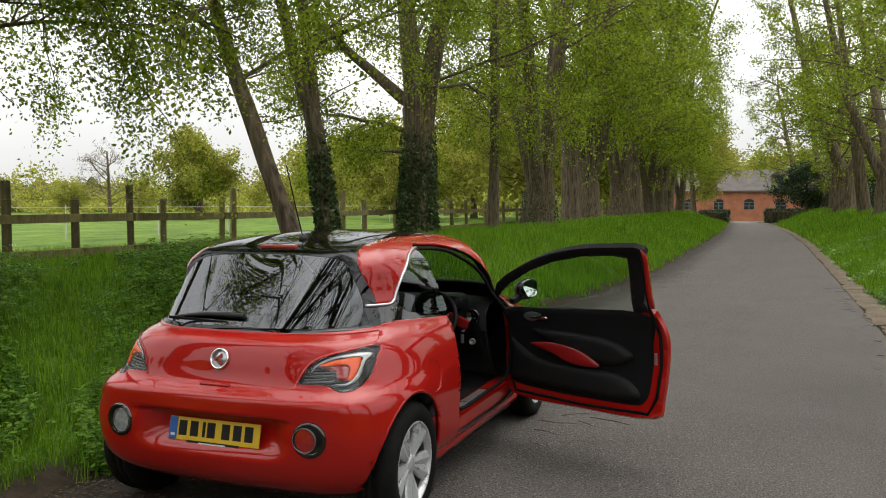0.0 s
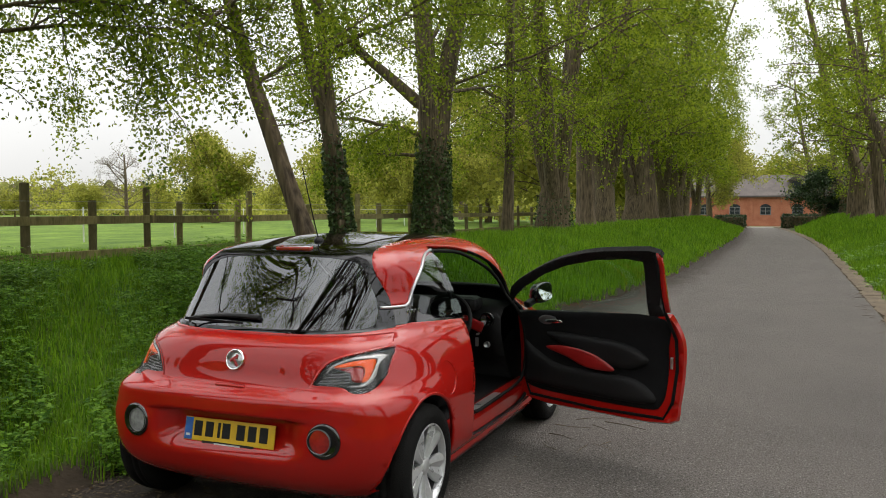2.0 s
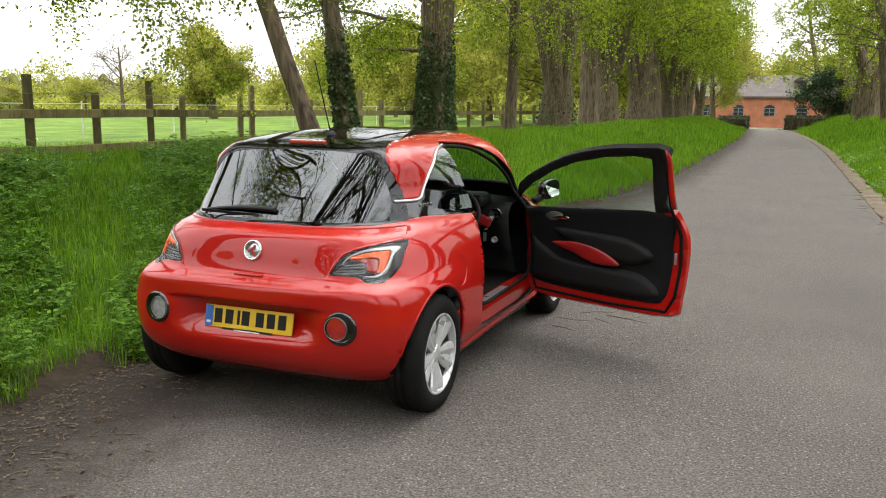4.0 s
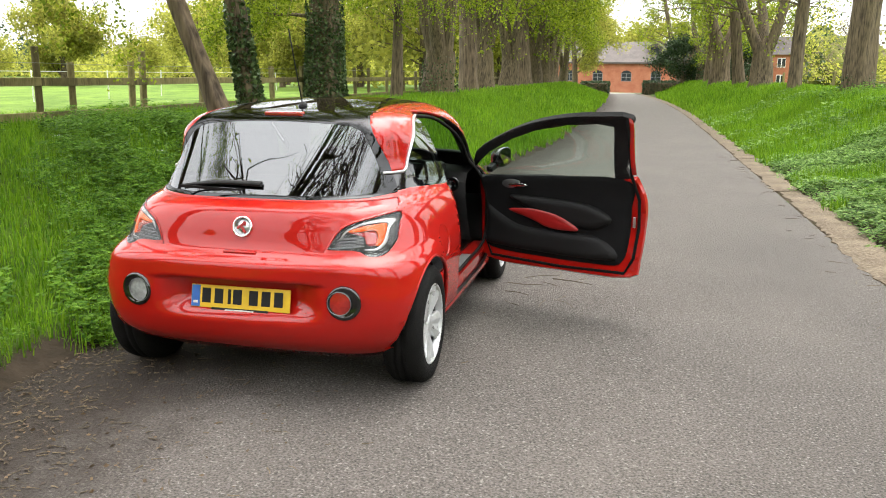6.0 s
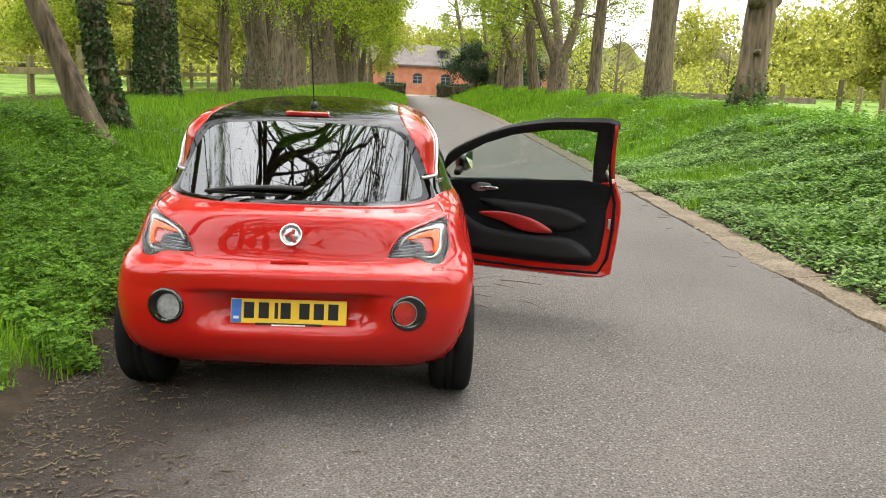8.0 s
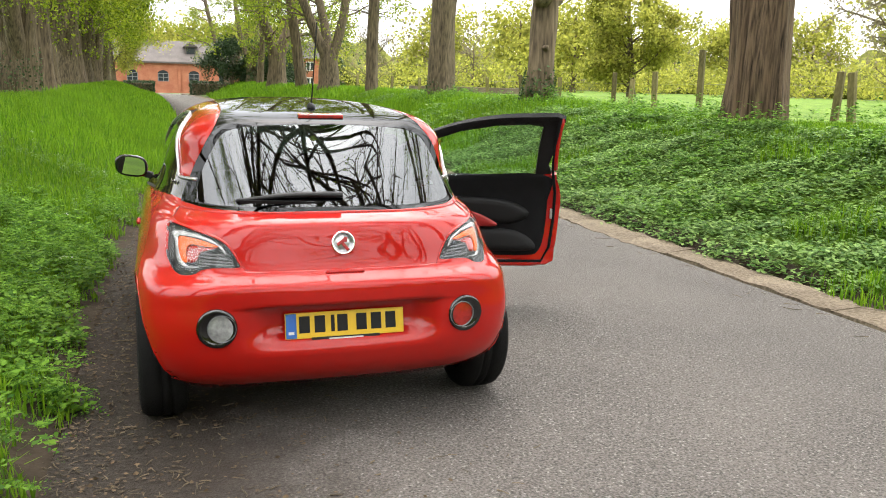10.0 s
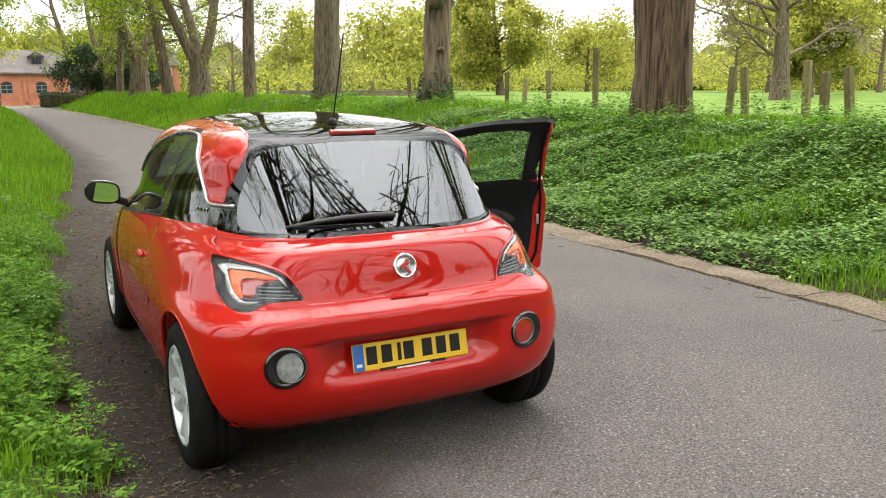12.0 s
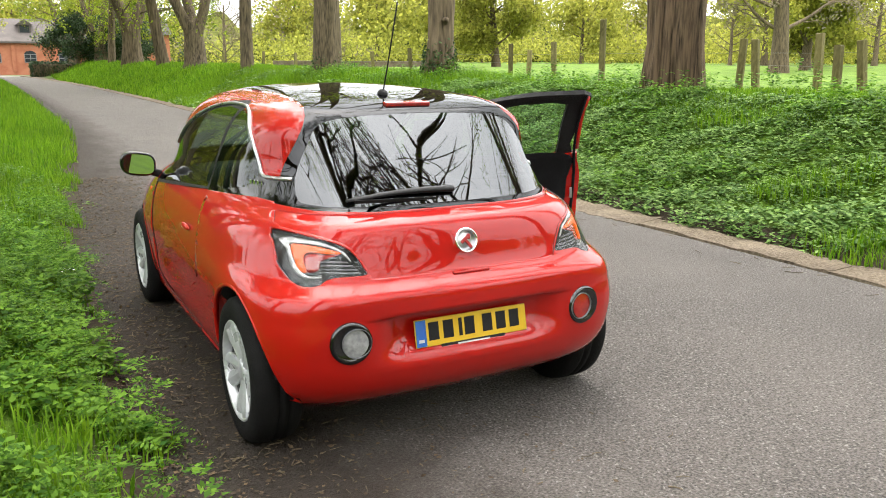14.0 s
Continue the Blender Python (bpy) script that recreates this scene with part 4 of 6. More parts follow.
far_r = scatter(rng, 34000, 3.0, 10.0, 30.0, 66.0, on_right)
near_hi = near_r[0] > 6.4
grass("bank_grass", [blades(rng, near_r[0][~near_hi], near_r[1][~near_hi], 0.18, 0.0055), blades(rng, near_r[0][near_hi], near_r[1][near_hi], 0.10, 0.006)], "bright green grass on the bank")
grass("bank_grass", [thin_blades(rng, *mid_r, 0.22, 0.012), thin_blades(rng, *far_r, 0.26, 0.028)], "bright green grass further along the bank")


def herb_leaves(rng, x, y, size, lift, spread):
    z = ground_height(x, y) + lift * rng.uniform(0.1, 1.0, len(x)) ** 0.7
    c = np.stack([x + rng.normal(0, spread, len(x)), y + rng.normal(0, spread, len(x)), z], -1)
    return leaf_cloud(c, size, rng, 0.62, 0.75)


def rosettes(rng, x, y, leaf, lift, count):
    """Small plants: leaves spread round each stem, tilting outwards and down."""
    n = len(x)
    base = ground_height(x, y) + lift * (0.35 + 0.65 * rng.uniform(0, 1, n)) * (0.75 + 0.35 * patch(x, y, 2.6, 4.0))
    k = np.repeat(np.arange(n), count)
    a = rng.uniform(0, 2 * np.pi, len(k))
    s = leaf * rng.uniform(0.6, 1.3, len(k))
    dip = rng.uniform(-0.5, 0.35, len(k))
    d = np.stack([np.cos(a), np.sin(a), dip], -1)
    d /= np.linalg.norm(d, axis=1)[:, None]
    b = np.stack([-np.sin(a), np.cos(a), rng.normal(0, 0.2, len(k))], -1)
    c = np.stack([x[k], y[k], base[k]], -1) + d * (s * 0.75)[:, None] + np.stack([0 * a, 0 * a, rng.uniform(-0.35, 0.1, len(k)) * lift], -1)
    s = s[:, None]
    v = np.stack([c - d * s * 0.5, c + b * s * 0.34 + d * s * 0.08, c + d * s * 0.55, c - b * s * 0.34 + d * s * 0.08], 1).reshape(-1, 3)
    return v, np.arange(len(k) * 4).reshape(-1, 4)


cover_r = scatter(rng, 22000, 4.0, 7.6, 0.0, 13.0, lambda x, y: on_right(x, y) & (x < 7.0) & (patch(x, y, 1.1, 3.0) < 1.25))
cover_l = scatter(rng, 2600, -4.6, 0.0, -1.5, 9.0, lambda x, y: on_left(x, y) & (patch(x, y, 1.5, 5.0) > 0.05))
mid_cover = scatter(rng, 7000, 3.8, 7.5, 13.0, 30.0, lambda x, y: on_right(x, y) & (patch(x, y, 0.9, 6.0) > 0.0))
grass("ground_cover", [rosettes(rng, *cover_r, 0.048, 0.15, 6), rosettes(rng, *cover_l, 0.028, 0.17, 16), rosettes(rng, *mid_cover, 0.10, 0.16, 5)], "low leafy ground cover of small green leaves", COVER)


def fern_leaves(rng, x, y):
    """Cow parsley: arching divided leaves, each a stalk's end with pairs of small leaflets."""
    vs = []
    for a, b in zip(x, y):
        z0 = float(ground_height(a, b))
        h = rng.uniform(0.12, 0.32)
        for _ in range(rng.integers(4, 7)):
            az = rng.uniform(0, 2 * np.pi)
            d = np.array([np.cos(az), np.sin(az), rng.uniform(-0.35, 0.35)])
            sd = np.array([-np.sin(az), np.cos(az), rng.uniform(-0.25, 0.25)])
            o = np.array([a, b, z0 + h * rng.uniform(0.55, 1.1)]) + d * 0.05
            ln = rng.uniform(0.07, 0.15)
            for k in range(8):
                u = k / 7.0
                c = o + d * ln * u + np.array([0, 0, -0.25 * ln * u * u])
                w = ln * 0.33 * (1.08 - u) * (1.0 if k % 2 else 0.72)
                for s_ in (-1, 1):
                    q = d * 0.45 + sd * s_
                    m = c + q * w * 0.5
                    t_ = d * w * 0.22
                    vs.append((c, m + t_, c + q * w, m - t_))
    v = np.array(vs).reshape(-1, 3) + rng.normal(0, 0.003, (len(vs) * 4, 3))
    return v, np.arange(len(v)).reshape(-1, 4)


hx, hy = scatter(rng, 2500, -4.4, -0.9, -1.6, 6.5, lambda x, y: on_left(x, y) & (patch(x, y, 1.5, 5.0) > -0.75 + 0.16 * y))
hx2, hy2 = scatter(rng, 160, 4.4, 7.4, 0.5, 13.0, on_right)
grass("cow_parsley", [fern_leaves(rng, hx, hy), fern_leaves(rng, hx2, hy2)], "clumps of ferny green verge plants", HERB)

crest = scatter(rng, 2600, 6.3, 8.6, 1.5, 22.0, lambda x, y: on_right(x, y) & (patch(x, y, 1.3, 8.0) > -0.35))
slope = scatter(rng, 1500, 4.3, 6.8, 1.0, 14.0, lambda x, y: on_right(x, y) & (patch(x, y, 0.9, 7.0) > 0.55))
left_nettles = scatter(rng, 6500, -4.6, -0.9, -1.6, 6.0, lambda x, y: on_left(x, y) & (patch(x, y, 1.2, 2.5) > -0.45))
grass("nettles", [rosettes(rng, *crest, 0.060, 0.36, 12), rosettes(rng, *slope, 0.055, 0.26, 12), rosettes(rng, *left_nettles, 0.043, 0.22, 13)], "taller nettles and leafy weeds on the banks", HERB)

PETAL = surface("white_petals", (0.476, 0.49, 0.422), (0.578, 0.585, 0.53), 20, 0.6)
fx, fy = scatter(rng, 130, -4.2, -1.0, -1.0, 9.0, lambda x, y: on_left(x, y) & (patch(x, y, 2.0, 9.0) > 0.4))
fl = np.concatenate([np.stack([a + rng.normal(0, 0.02, 7), b + rng.normal(0, 0.02, 7), np.full(7, float(ground_height(a, b)) + rng.uniform(0.2, 0.34)) + rng.normal(0, 0.006, 7)], -1) for a, b in zip(fx, fy)])
grass("white_flowers", [leaf_cloud(fl, 0.011, rng, 0.8, 0.9)], "tiny white flower heads among the grass", PETAL)

# twigs, dead leaves and stones on the dirt and along the kerb
TWIG = surface("dry_twig", (0.036, 0.026, 0.016), (0.13, 0.10, 0.06), 20, 0.9, 0.3, 120, random_by="island")
DEAD = surface("dead_leaf", (0.0308, 0.0179, 0.00952), (0.112, 0.0756, 0.0392), 20, 0.9, random_by="island")


def litter(rng, count, region_xy, lmin, lmax):
    v, f, n = [], [], 0
    for _ in range(count):
        x, y = region_xy(rng)
        ln, a = rng.uniform(lmin, lmax), rng.uniform(0, 6.28)
        d = np.array([np.cos(a), np.sin(a), 0])
        p = np.array([x, y, 0.006])
        bend = np.array([-d[1], d[0], 0]) * ln * rng.uniform(-0.15, 0.15)
        a_, b_ = tube(np.array([p - d * ln / 2, p + bend, p + d * ln / 2]), np.array([1, 0.8, 0.5]) * rng.uniform(0.0015, 0.004), 4)
        v.append(a_)
        f.append(b_ + n)
        n += len(a_)
    return np.concatenate(v), np.concatenate(f)


def shoulder_spot(rng):
    y = rng.uniform(-2.0, 9.0)
    return float(road_left(y)) - 0.1 + abs(rng.normal(0, 0.62)), y


def kerb_spot(rng):
    y = rng.uniform(0, 14.0)
    return float(road_right(y)) - abs(rng.normal(0, 0.18)), y


grass("fallen_twigs", [litter(rng, 3400, shoulder_spot, 0.012, 0.062), litter(rng, 60, kerb_spot, 0.05, 0.2), litter(rng, 12, lambda r: (r.uniform(0.9, 1.6), r.uniform(2.0, 3.0)), 0.1, 0.35)], "dry fallen twigs on the dirt shoulder", TWIG)
sx_ = np.array([shoulder_spot(rng) for _ in range(4200)])
grass("dead_leaves", [leaf_cloud(np.stack([sx_[:, 0], sx_[:, 1], np.full(len(sx_), 0.008)], -1), 0.024, rng, 0.9, 0.6)], "brown dead leaves on the dirt shoulder", DEAD)


# dark hedges and evergreen by the stable yard, and the house behind the trees
def hedge(name, x0, x1, y0, y1, h, count, leaf, label, size=0.12, z=0.0):
    r = np.random.default_rng(int(abs(x0) * 10 + y0))
    u = r.uniform(0, 1, (count, 3))
    face = r.integers(0, 3, count)
    for k in range(3):
        m = face == k
        u[m, k] = np.where(r.uniform(size=m.sum()) < 0.5, 0.0, 1.0)
    u[:, 2] = np.where((face == 2), 1.0, u[:, 2])
    c = np.stack([x0 + u[:, 0] * (x1 - x0), y0 + u[:, 1] * (y1 - y0), z + u[:, 2] * h], -1) + r.normal(0, 0.06, (count, 3))
    root = tagged(new(name), label, "hedge")
    v, f = leaf_cloud(c, size, r, 0, 0.8)
    child(new("foliage", mesh_np("foliage", v, f, leaf)), root)
    bm = bmesh.new()
    box(bm, ((x0 + x1) / 2, (y0 + y1) / 2, z + h / 2 - 0.03), (x1 - x0 - 0.1, y1 - y0 - 0.1, h - 0.1), None, 0.05)
    part("core", bm, BARK, root)
    return root


hedge("clipped_hedge", -3.3, -0.95, 72.0, 75.0, 1.05, 2600, EVERGREEN, "dark clipped evergreen hedge beside the yard entrance", 0.13, -0.05)
hedge("clipped_hedge", 2.1, 5.2, 71.0, 74.0, 1.15, 2800, EVERGREEN, "dark clipped evergreen hedge beside the yard entrance", 0.13, -0.05)
holly = round_tree(71, 6.2, 5.6, EVERGREEN, BARK, 11000, 0.24, "dense dark evergreen tree beside the lane", trunk_r=0.2, first=0.03, subs=6, twigs=3)
holly.name = "evergreen_tree"
place(holly, 5.0, 66.0, None, 0, 0.72)
place(copy_thing(holly, Matrix()), 7.7, 64.5, None, 120, 0.66)
place(copy_thing(holly, Matrix()), 9.2, 70.0, None, 220, 0.75)
yard_tree = round_tree(72, 12, 10, LEAF_FAR, BARK, 15000, 0.2, "spreading young-leaved tree arching before the stable roof", trunk_r=0.32, first=0.26, subs=6, twigs=4)
place(yard_tree, -4.4, 80.0)

# ---------------------------------------------------------------- the red hatchback: materials
def paint(name, colour, dirt):
    m, n, l, p = nodes_of(name)
    co = n.new("ShaderNodeTexCoord")
    nz = n.new("ShaderNodeTexNoise")
    nz.inputs["Scale"].default_value, nz.inputs["Detail"].default_value = 5.0, 8.0
    l.new(co.outputs["Object"], nz.inputs["Vector"])
    mx = n.new("ShaderNodeMixRGB")
    mr = n.new("ShaderNodeMapRange")
    mr.inputs["From Min"].default_value, mr.inputs["From Max"].default_value, mr.inputs["To Max"].default_value = 0.5, 0.85, 0.10
    l.new(nz.outputs["Fac"], mr.inputs["Value"])
    l.new(mr.outputs["Result"], mx.inputs[0])
    mx.inputs[1].default_value, mx.inputs[2].default_value = (*colour, 1), (*dirt, 1)
    l.new(mx.outputs["Color"], p.inputs["Base Color"])
    p.inputs["Roughness"].default_value = 0.5
    p.inputs["Specular IOR Level"].default_value = 0.05
    p.inputs["Coat Weight"].default_value, p.inputs["Coat Roughness"].default_value, p.inputs["Coat IOR"].default_value = 1.0, 0.008, 1.45
    return m


def glazing(name, tint, face_on=0.06, glow=(0.95, 0.97, 1.0), slant=4.0):
    """Thin tinted glass: it mirrors more at a slant and lets tinted light straight through."""
    m, n, l, p = nodes_of(name)
    n.remove(p)
    tr, gl, mix = n.new("ShaderNodeBsdfTransparent"), n.new("ShaderNodeBsdfGlossy"), n.new("ShaderNodeMixShader")
    tr.inputs["Color"].default_value = (*tint, 1)
    gl.inputs["Roughness"].default_value = 0.012
    gl.inputs["Color"].default_value = (*glow, 1)
    lw, pw, ma = n.new("ShaderNodeLayerWeight"), n.new("ShaderNodeMath"), n.new("ShaderNodeMath")
    lw.inputs["Blend"].default_value = 0.5
    pw.operation, ma.operation = "POWER", "MULTIPLY_ADD"
    pw.inputs[1].default_value = slant
    ma.inputs[1].default_value, ma.inputs[2].default_value = 1 - face_on, face_on
    l.new(lw.outputs["Facing"], pw.inputs[0])
    l.new(pw.outputs["Value"], ma.inputs[0])
    l.new(ma.outputs["Value"], mix.inputs[0])
    l.new(tr.outputs["BSDF"], mix.inputs[1])
    l.new(gl.outputs["BSDF"], mix.inputs[2])
    l.new(mix.outputs["Shader"], n["Material Output"].inputs["Surface"])
    return m


RED = paint("red_car_paint", (0.325, 0.0058, 0.0030), (0.24, 0.010, 0.006))
BLACK_GLOSS = surface("black_gloss", (0.0018, 0.0018, 0.00225), (0.0045, 0.0045, 0.0054), 3, 0.06, rough_var=0.02, spec=0.9)
BLACK_PLASTIC = surface("black_plastic", (0.0022, 0.0022, 0.0027), (0.0065, 0.0065, 0.007), 8, 0.55, 0.25, 350, spec=0.28)
FABRIC = surface("dark_fabric", (0.0027, 0.0027, 0.00315), (0.0081, 0.0081, 0.009), 12, 0.9, 0.4, 400, spec=0.2)
RUBBER = surface("tyre_rubber", (0.003, 0.003, 0.003), (0.010, 0.0096, 0.0092), 10, 0.8, 0.3, 200, spec=0.12)
ALLOY = surface("silver_alloy", (0.42, 0.43, 0.44), (0.54, 0.55, 0.56), 10, 0.30, metal=0.45)
ALLOY_DARK = surface("shaded_alloy", (0.10, 0.10, 0.11), (0.2, 0.2, 0.21), 10, 0.45, metal=0.7)
CHROME = surface("chrome", (0.82, 0.83, 0.85), (0.9, 0.9, 0.92), 8, 0.08, metal=1.0, rough_var=0.04)
SATIN = surface("satin_chrome", (0.422, 0.428, 0.442), (0.51, 0.517, 0.53), 8, 0.3, metal=0.9)
REAR_GLASS = glazing("tinted_rear_glass", (0.10, 0.13, 0.118), 0.095, slant=4.6)
BLACK_GLASS = glazing("black_backed_glass", (0.0, 0.0, 0.0), 0.045, slant=7.5)
SIDE_GLASS = glazing("green_side_glass", (0.45, 0.56, 0.50), 0.055, slant=4.5)
DOOR_GLASS = glazing("clear_door_glass", (0.82, 0.88, 0.85), 0.03)
LENS = glazing("clear_lamp_lens", (0.94, 0.94, 0.94), 0.03, slant=6.5)
LAMP_RED = surface("red_lamp", (0.202, 0.00448, 0.0028), (0.347, 0.0112, 0.0056), 14, 0.15, 0.08, 60, coat=1.0)
# weak emission brightens the amber block, standing in for light its lens reflects
LAMP_GLOW, _n, _l, _p = nodes_of("lamp_block_weak_glow")
_p.inputs["Base Color"].default_value = (0.42, 0.045, 0.004, 1)
_p.inputs["Roughness"].default_value = 0.3
_p.inputs["Emission Color"].default_value, _p.inputs["Emission Strength"].default_value = (1.0, 0.14, 0.0, 1), 0.36
LAMP_AMBER = surface("amber_lamp", (0.476, 0.0896, 0.0112), (0.532, 0.179, 0.0224), 40, 0.25, 0.3, 220)
LAMP_SMOKE = surface("smoked_lamp", (0.006, 0.007, 0.0065), (0.035, 0.039, 0.036), 26, 0.45, 0.2, 90, spec=0.2)
LAMP_CLEAR = surface("clear_reflector", (0.40, 0.41, 0.41), (0.52, 0.53, 0.53), 30, 0.25, metal=0.4)
FOG_CLEAR = surface("fog_lens", (0.136, 0.136, 0.143), (0.34, 0.34, 0.34), 14, 0.1, 0.08, 60, coat=1.0)
PLATE_YELLOW = surface("plate_yellow", (0.544, 0.34, 0.0102), (0.585, 0.381, 0.0204), 10, 0.35)
PLATE_BLUE = surface("plate_blue", (0.0136, 0.0816, 0.326), (0.0204, 0.109, 0.381), 10, 0.35)
RED_TRIM = surface("red_trim", (0.235, 0.00672, 0.00672), (0.291, 0.0112, 0.0101), 10, 0.35)
MIRROR = surface("mirror_glass", (0.62, 0.63, 0.65), (0.66, 0.67, 0.69), 5, 0.02, metal=1.0, rough_var=0.01)


# ---------------------------------------------------------------- the hatchback's shell
def along(xs, ys):
    """A smooth curve through a few stations, without overshoot."""
    xs, ys = np.array(xs, float), np.array(ys, float)
    h, d = np.diff(xs), np.diff(ys) / np.diff(xs)
    m = np.zeros(len(xs))
    m[0], m[-1] = d[0], d[-1]
    for k in range(1, len(xs) - 1):
        if d[k - 1] * d[k] > 0:
            w1, w2 = 2 * h[k] + h[k - 1], h[k] + 2 * h[k - 1]
            m[k] = (w1 + w2) / (w1 / d[k - 1] + w2 / d[k])

    def f(x):
        x = np.clip(np.asarray(x, float), xs[0], xs[-1])
        i = np.clip(np.searchsorted(xs, x) - 1, 0, len(h) - 1)
        t = (x - xs[i]) / h[i]
        return ((2 * t ** 3 - 3 * t ** 2 + 1) * ys[i] + (t ** 3 - 2 * t ** 2 + t) * h[i] * m[i]
                + (3 * t ** 2 - 2 * t ** 3) * ys[i + 1] + (t ** 3 - t ** 2) * h[i] * m[i + 1])
    return f


rear_y = along([0.20, 0.26, 0.32, 0.42, 0.52, 0.60, 0.660, 0.683, 0.692, 0.722, 0.74, 0.85, 0.915, 0.935, 0.965, 1.34, 1.37, 1.39, 1.41, 1.425, 1.435],
               [0.12, 0.02, -0.035, -0.065, -0.07, -0.066, -0.062, -0.055, -0.047, -0.006, 0.012, 0.045, 0.068, 0.085, 0.165, 0.52, 0.62, 0.78, 0.98, 1.17, 1.35])
rear_base = rear_y


def rear_y(z):
    """The tail's profile; the rear glass is one even curve."""
    d = z - 0.965
    return np.where((d > 0) & (z < 1.34), 0.165 + 0.80 * d + 0.391 * d * d, rear_base(z))

front_y = along([0.20, 0.30, 0.45, 0.60, 0.72, 0.82, 0.90, 0.95, 1.00, 1.20, 1.30, 1.37, 1.405, 1.425, 1.435],
                [3.42, 3.58, 3.63, 3.60, 3.48, 3.25, 2.95, 2.72, 2.56, 2.29, 2.13, 1.99, 1.86, 1.70, 1.40])
half_x = along([0.20, 0.26, 0.32, 0.45, 0.60, 0.72, 0.80, 0.86, 0.915, 0.96, 1.00, 1.10, 1.20, 1.27, 1.32, 1.355, 1.38, 1.405, 1.424, 1.435],
               [0.76, 0.815, 0.838, 0.856, 0.862, 0.855, 0.842, 0.825, 0.80, 0.765, 0.745, 0.712, 0.675, 0.64, 0.60, 0.555, 0.50, 0.41, 0.27, 0.02])
power_r = along([0.2, 0.5, 0.62, 0.75, 0.9, 1.0, 1.1, 1.2, 1.3, 1.36, 1.435], [8.0, 10.0, 8.5, 5.2, 4.5, 3.7, 3.5, 4.4, 6.6, 6.0, 3.2])
power_f = along([0.2, 0.6, 0.9, 1.1, 1.3, 1.435], [2.9, 2.9, 2.7, 4.6, 6.8, 4.0])
mid_y = along([0.2, 0.9, 1.05, 1.2, 1.435], [1.75, 1.75, 1.50, 1.40, 1.355])


def quarter(a, b, n, count):
    th = (1 - np.cos(np.linspace(0, np.pi, 4000))) * np.pi / 4
    x, y = a * np.sin(th) ** (2 / n), b * np.cos(th) ** (2 / n)
    s = np.concatenate([[0], np.cumsum(np.hypot(np.diff(x), np.diff(y)))])
    u = np.linspace(0, s[-1], count)
    return np.interp(u, s, x), np.interp(u, s, y)


def shell_ring(z):
    a, yr, yf, yc = float(half_x(z)), float(rear_y(z)), float(front_y(z)), float(mid_y(z))
    xr, dr = quarter(a, yc - yr, float(power_r(z)), 46)
    xf, df = quarter(a, yf - yc, float(power_f(z)), 34)
    rx = np.concatenate([xr, xf[::-1][1:]])
    ry = np.concatenate([yc - dr, (yc + df)[::-1][1:]])
    x = np.concatenate([rx, -rx[::-1][1:-1]])
    y = np.concatenate([ry, ry[::-1][1:-1]])
    # the tail bows in plan
    bow = 0.085 * float(1 - smoothstep(0.58, 0.78, z))
    y = y + bow * x * x * (1 - smoothstep(0.0, 0.7, y))
    # number-plate recess and swelling over the wheels
    if 0.40 < z < 0.625:
        dz = smoothstep(0.40, 0.50, z) * (1 - smoothstep(0.590, 0.604, z))
        y = y + np.where(y < 0.3, 0.088 * dz * (1 - smoothstep(0.30, 0.44, np.abs(x))), 0)
    for wy in (0.447, 2.758):
        x = x + np.sign(x) * 0.010 * np.exp(-((y - wy) / 0.30) ** 2) * float(np.exp(-((z - 0.58) / 0.14) ** 2)) * (np.abs(x) > 0.7)
    # a shallow waist along the doors
    x = x - np.sign(x) * 0.014 * np.exp(-((y - 1.6) / 0.65) ** 2) * float(np.exp(-((z - 0.47) / 0.10) ** 2)) * (np.abs(x) > 0.7)
    return x, y


ZS = np.concatenate([np.arange(0.20, 0.40, 0.03), np.arange(0.40, 0.585, 0.022), [0.588, 0.594, 0.600, 0.606], np.arange(0.62, 0.66, 0.018), np.arange(0.660, 0.745, 0.0075), np.arange(0.75, 0.92, 0.018),
                     np.arange(0.92, 0.99, 0.009), np.arange(0.99, 1.34, 0.027), np.arange(1.33, 1.42, 0.009), [1.423, 1.428, 1.432, 1.4345]])
rings = [shell_ring(float(z)) for z in ZS]
NR = len(rings[0][0])
SV = np.concatenate([np.stack([x, y, np.full(NR, z)], -1) for (x, y), z in zip(rings, ZS)])
ii = np.arange(len(ZS) - 1)[:, None] * NR
jj = np.arange(NR)[None, :]
kk = (jj + 1) % NR
SF = np.stack([ii + jj, ii + kk, ii + NR + kk, ii + NR + jj], -1).reshape(-1, 4)
shell = bmesh.new()
shell_me = mesh_np("shell", SV, SF, RED, True)
shell.from_mesh(shell_me)
bpy.data.meshes.remove(shell_me)
shell.verts.ensure_lookup_table()
shell.faces.new([shell.verts[(len(ZS) - 1) * NR + k] for k in range(NR)])
bmesh.ops.recalc_face_normals(shell, faces=shell.faces)

AXES = {"side": (1, 2, 0), "rear": (0, 2, 1), "top": (0, 1, 2)}


def inside(p, poly):
    c, n = False, len(poly)
    for i in range(n):
        (x0, y0), (x1, y1) = poly[i], poly[i - 1]
        if (y0 > p[1]) != (y1 > p[1]) and p[0] < (x1 - x0) * (p[1] - y0) / (y1 - y0) + x0:
            c = not c
    return c


def rounded(pts, step=4):
    """A closed outline smoothed through its corner points."""
    n, out = len(pts), []
    p = [Vector(q) for q in pts]
    for i in range(n):
        a, b, c, d = p[i - 1], p[i], p[(i + 1) % n], p[(i + 2) % n]
        for k in range(step):
            t = k / step
            out.append(tuple(0.5 * ((2 * b) + (c - a) * t + (2 * a - 5 * b + 4 * c - d) * t * t + (3 * b - a - 3 * c + d) * t ** 3)))
    return out


